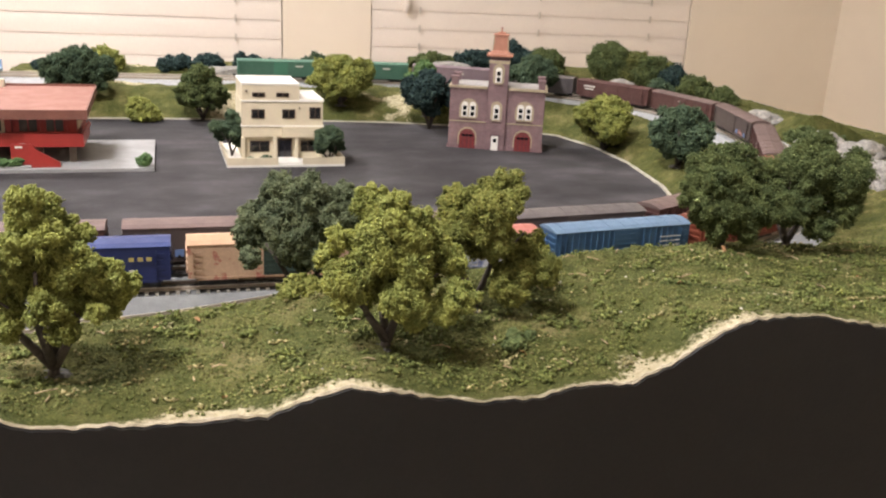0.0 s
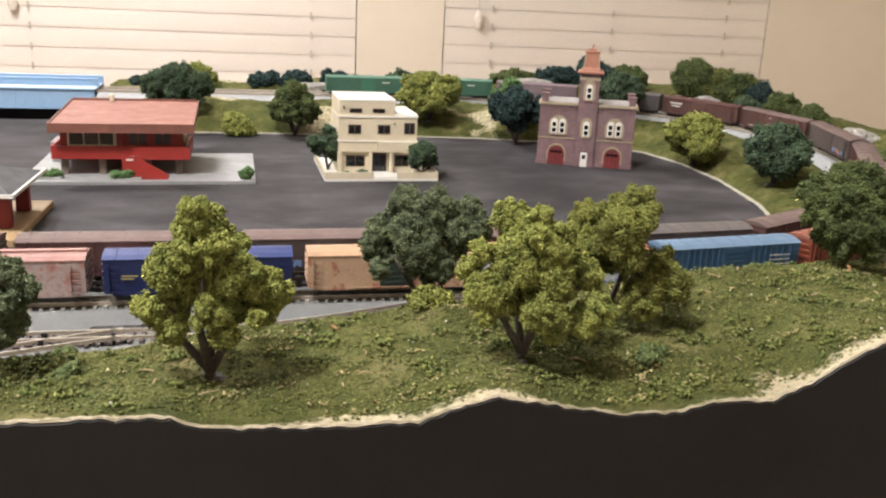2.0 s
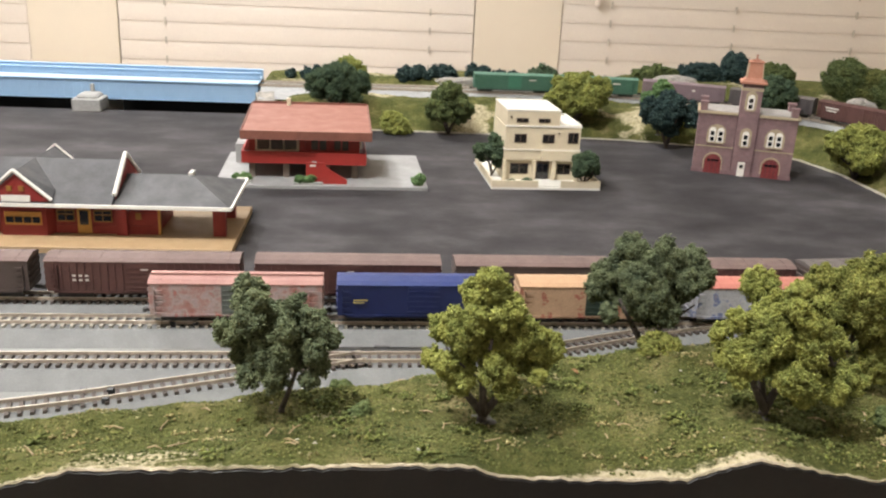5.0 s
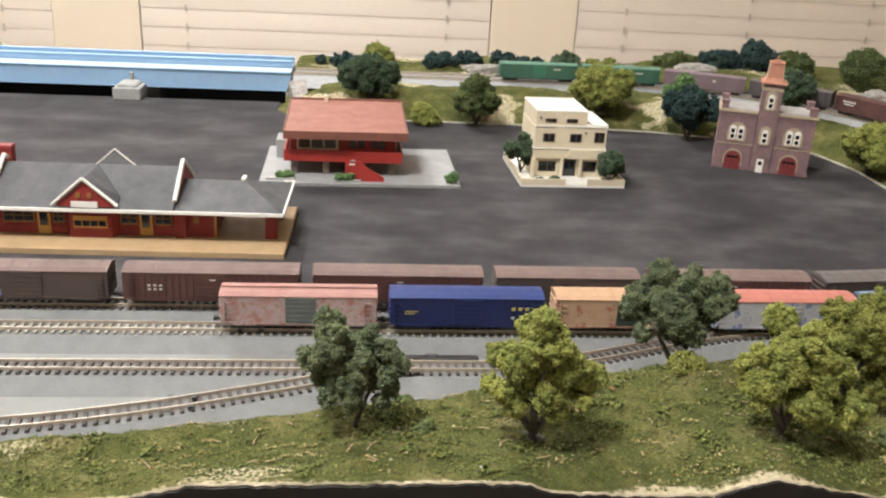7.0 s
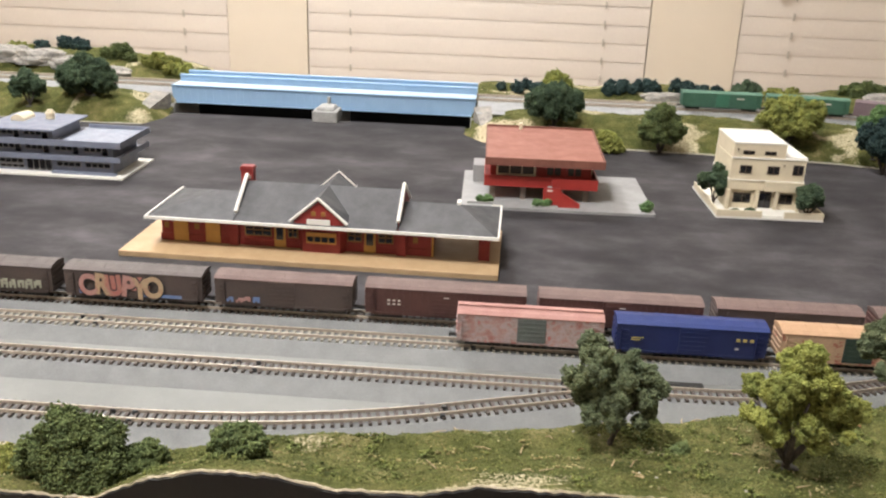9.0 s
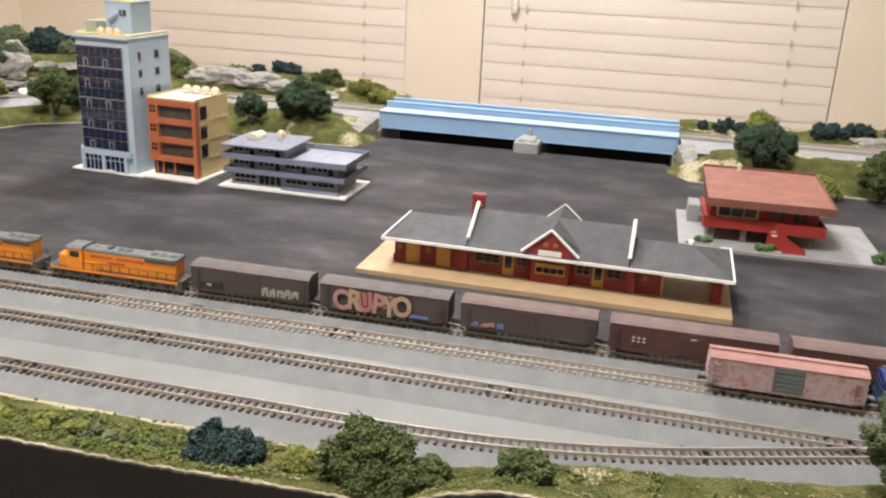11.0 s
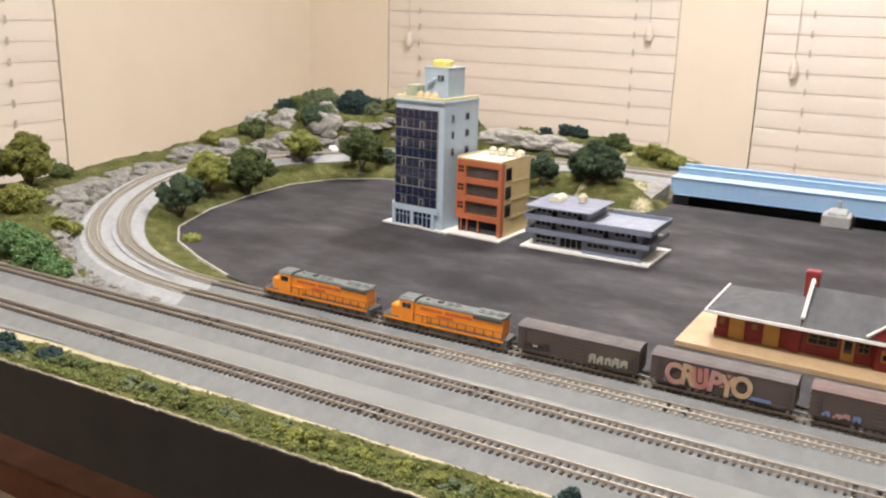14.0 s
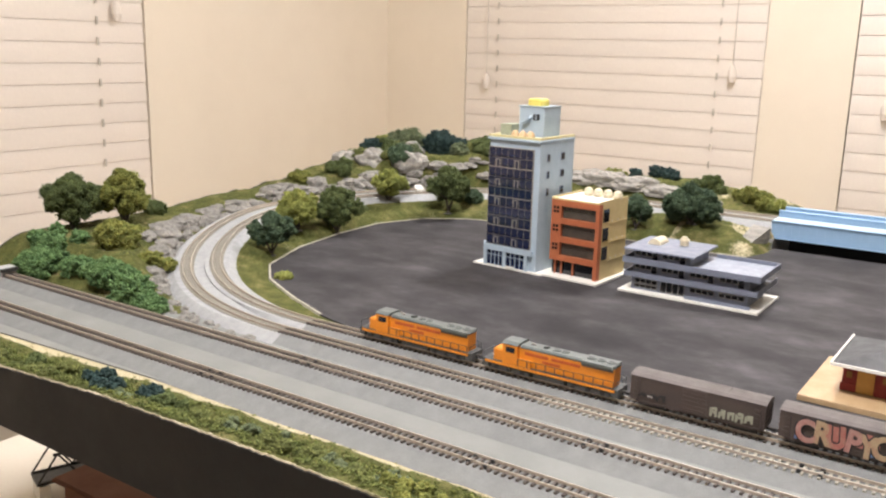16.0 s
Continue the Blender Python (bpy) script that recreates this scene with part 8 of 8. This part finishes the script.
# ---- turf crumbs, twigs, leaves and chips on the near hill ----
def turf_crumbs():
    rng = np.random.default_rng(9)
    n = 90000
    x = rng.uniform(-0.45, 0.55, n)
    y = FRONT + 0.002 + rng.uniform(0, 1, n) ** 1.15 * 0.19
    z = ground_height(x, y)
    dens = 0.45 + 0.55 * (wavy(x, y, 70, 11) > -0.1) + 0.3 * (wavy(x, y, 160, 12) > 0.2)
    keep = (z > 0.002) & (y < yard_edge(x, y) - 0.004) & (rng.uniform(0, 1.3, n) < dens) & ((y > FRONT + 0.006) | (rng.uniform(0, 1, n) < 0.15))
    c = np.stack([x, y, z + 0.0002], 1)[keep]
    v, f = crumbs(c, 0.00075, rng, 0.75)
    n = 26000
    x, y = rng.uniform(LEFT, RIGHT, n), rng.uniform(FRONT + 0.004, BACK, n)
    z = ground_height(x, y)
    wild = (z > 0.002) & ~((x < LEFT_BACK + 0.002) & (y > YARD_BACK)) & ~((np.abs(x + 0.418) < 0.215) & (y > GAP_Y - 0.004)) & ~inside(PLAZA, x, y) & (np.abs(oval_radius(x, y) - 0.3645) > 0.036) & ~((x > -0.45) & (x < 0.55) & (y < 0.49))
    v2, f2 = crumbs(np.stack([x, y, z + 0.0003], 1)[wild], 0.0017, rng, 0.7)
    ob = new("grass_crumbs", raw_mesh("grass_crumbs", np.concatenate([v, v2]), np.concatenate([f, f2 + len(v)]), M["f_turf"], True))
    tagged(ob, "loose green and straw turf crumbs on the ground", "grass", kind="stuff")


def coarse_turf():
    """Clusters of coarser foam scattered over the near hill."""
    rng = np.random.default_rng(31)
    pts = []
    for k in range(380):
        x, y = rng.uniform(-0.42, 0.50), FRONT + 0.008 + rng.uniform(0, 1) ** 1.2 * 0.15
        if wavy(np.float64(x), np.float64(y), 34, 13) + rng.uniform(-0.6, 0.6) < 0.0 or y > float(yard_edge(x, y)) - 0.01:
            continue
        m = int(rng.integers(10, 46))
        q = rng.normal(size=(m, 2)) * rng.uniform(0.0012, 0.0034)
        z = ground_height(x + q[:, 0], y + q[:, 1])
        pts.append(np.stack([x + q[:, 0], y + q[:, 1], z + np.abs(rng.normal(0, 0.0008, m)) + 0.0004], 1))
    for k in range(620):
        x, y = rng.uniform(-0.05, 0.45), FRONT + 0.008 + rng.uniform(0, 1) ** 1.1 * 0.12
        if y > float(yard_edge(x, y)) - 0.01 or wavy(np.float64(x), np.float64(y), 28, 5) + (x - 0.12) * 4 + rng.uniform(-0.5, 0.5) < 0.0:
            continue
        m = int(rng.integers(3, 14))
        q = rng.normal(size=(m, 2)) * rng.uniform(0.0008, 0.0024)
        z = ground_height(x + q[:, 0], y + q[:, 1])
        pts.append(np.stack([x + q[:, 0], y + q[:, 1], z + np.abs(rng.normal(0, 0.0006, m)) + 0.0003], 1))
    # denser growth on the narrow strip beside the yard
    for k in range(1100):
        x = rng.uniform(-1.45, -0.40)
        y = FRONT + 0.003 + rng.uniform(0, 1) * (float(np.interp(x, YARD_X, YARD_Y)) - FRONT - 0.036)
        m = int(rng.integers(6, 26))
        q = rng.normal(size=(m, 2)) * rng.uniform(0.0012, 0.0040)
        z = ground_height(x + q[:, 0], y + q[:, 1])
        ok = y + q[:, 1] > FRONT + 0.001
        pts.append(np.stack([x + q[:, 0], y + q[:, 1], z + np.abs(rng.normal(0, 0.0010, m)) + 0.0004], 1)[ok])
    v, f = crumbs(np.concatenate(pts), 0.0011, rng, 0.85)
    tagged(new("coarse_turf", raw_mesh("coarse_turf", v, f, M["f_tuft"], True)), "coarse green turf clusters on the grassy hill", "grass", kind="stuff")


def straw_flecks():
    """Thin scatterings of dry straw and pale crumbs on the near hill."""
    rng = np.random.default_rng(41)
    pts = []
    for k in range(300):
        x, y = rng.uniform(-0.42, 0.42), FRONT + 0.006 + rng.uniform(0, 1) ** 1.2 * 0.13
        if y > float(yard_edge(x, y)) - 0.008:
            continue
        m = int(rng.integers(2, 16))
        q = rng.normal(size=(m, 2)) * np.array([0.0035, 0.0012]) * rng.uniform(0.5, 1.6)
        z = ground_height(x + q[:, 0], y + q[:, 1])
        pts.append(np.stack([x + q[:, 0], y + q[:, 1], z + 0.0008], 1))
    v, f = crumbs(np.concatenate(pts), 0.0009, rng, 0.6)
    tagged(new("straw_flecks", raw_mesh("straw_flecks", v, f, M["f_straw"], True)), "pale straw flecks scattered on the grassy hill", "straw", kind="stuff")


turf_crumbs()
coarse_turf()
straw_flecks()
rng = random.Random(21)
for k in range(54):
    x, y = rng.uniform(-0.2, 0.36), rng.uniform(0.312, 0.41)
    z = float(ground_height(x, y)) + 0.0009
    a, l = rng.uniform(0, math.pi), rng.uniform(0.003, 0.008)
    b = a + rng.uniform(-0.5, 0.5)
    m1 = (l * 0.5 * math.cos(a), l * 0.5 * math.sin(a), rng.uniform(0.0, 0.0008))
    g = Geo().tube((0, 0, 0), m1, 0.00035, 0.0003, 5).tube(m1, (m1[0] + l * 0.5 * math.cos(b), m1[1] + l * 0.5 * math.sin(b), 0.0), 0.0003, 0.0002, 5)
    if k % 3 == 0:
        g.tube(m1, (m1[0] + l * 0.25 * math.cos(b + 1), m1[1] + l * 0.25 * math.sin(b + 1), 0.0004), 0.00025, 0.00015, 5)
    ob = tagged(part("twig", g, M["twig"]), "thin dry straw twig lying on the turf", "twig", "twigs on the hill")
    ob.location = (x, y, z)
for x, y in ((0.0275, 0.3125), (0.022, 0.383), (-0.12, 0.35), (0.135, 0.325), (0.255, 0.385), (0.21, 0.345), (0.005, 0.375), (0.31, 0.36)):
    a = rng.uniform(0, 6.28)
    g = Geo()
    for i, (ww, zz) in enumerate(((0.0003, 0.0), (0.0008, 0.0005), (0.0007, 0.0007), (0.0002, 0.0002))):
        g.v += [(0.0012 * i, -ww, zz), (0.0012 * i, 0, zz - 0.0003), (0.0012 * i, ww, zz)]
    g.f += [(3 * i + j, 3 * i + j + 1, 3 * i + j + 4, 3 * i + j + 3) for i in range(3) for j in range(2)]
    ob = tagged(part("dry_leaf", g, M["leaf"]), "curled orange-brown dry leaf on the turf", "leaf", "dry leaves on the hill")
    ob.matrix_world = pose(x, y, float(ground_height(x, y)) + 0.001, rng.uniform(-30, 30), rng.uniform(-40, 10), math.degrees(a))
for k in range(46):
    x, y = rng.uniform(-0.42, 0.38), rng.uniform(0.308, 0.40)
    r = rng.uniform(0.0003, 0.0008)
    g = Geo().dome(0, 0, 0, r * rng.uniform(0.9, 1.6), r, 6, 2)
    ob = tagged(part("pale_chip", g, M["stone"]), "small pale stone chip on the turf", "stone chip", "chips on the hill")
    ob.matrix_world = pose(x, y, float(ground_height(x, y)) + 0.0002, 0, 0, rng.uniform(0, 360))

# ---- below the layout: shelf, cardboard, model truss bridge, boxes ----
sh = empty("low_shelf", pose(-1.25, 0.86, Z0), "low white shelf standing under the layout", "shelf")
part("shelf_top", Geo().box(-0.50, 0.45, -0.42, 0.40, 0.46, 0.48), M["trimwhite"], sh)
for x in (-0.47, 0.42):
    for y in (-0.38, 0.36):
        part("leg", Geo().box(x - 0.02, x + 0.02, y - 0.02, y + 0.02, 0, 0.46), M["trimwhite"], sh)
ZS = Z0 + 0.48
cb = empty("cardboard_box", pose(-1.20, 0.86, ZS), "shallow brown corrugated cardboard box", "cardboard box")
part("tray", Geo().box(-0.24, 0.26, -0.245, 0.24, 0.0, 0.060), M["cardboard"], cb)
part("flap", Geo().box(-0.245, 0.265, -0.256, 0.245, 0.0605, 0.0640), M["cardboard"], cb)
g = Geo()
for k in range(100):
    g.box(-0.245 + 0.0051 * k, -0.245 + 0.0051 * k + 0.0027, -0.2605, -0.2562, 0.0590, 0.0635)
part("corrugated_edge", g, M["cardboard"], cb)
tb = empty("model_truss_bridge", pose(-1.49, 0.70, ZS, 0, 0, 70), "dark model truss bridge with white piers on the shelf", "model bridge")
for y in (-0.022, 0.022):
    g = Geo().box(-0.09, 0.09, y - 0.0015, y + 0.0015, 0.030, 0.034).box(-0.065, 0.065, y - 0.0015, y + 0.0015, 0.072, 0.076)
    for k in range(6):
        xa = -0.088 + 0.0294 * k
        top = k % 2 == 0
        g.tube((xa, y, 0.033 if top else 0.074), (xa + 0.0294, y, 0.074 if top else 0.033), 0.0016, n=5)
    part("truss", g, M["blackpl"], tb)
part("deck", Geo().box(-0.09, 0.09, -0.020, 0.020, 0.028, 0.031), M["running"], tb)
for x in (-0.08, 0.08):
    part("pier", Geo().box(x - 0.008, x + 0.008, -0.024, 0.024, 0, 0.0279), M["whitepl"], tb)
yb = empty("yellow_box", pose(-1.30, 0.54, ZS), "small yellow box on the shelf", "box")
part("carton", Geo().box(-0.03, 0.03, -0.02, 0.02, 0, 0.030, 0.001), M["lemon"], yb)
part("box_lid", Geo().box(-0.031, 0.031, -0.021, 0.021, 0.0302, 0.036, 0.001), M["lemon"], yb)
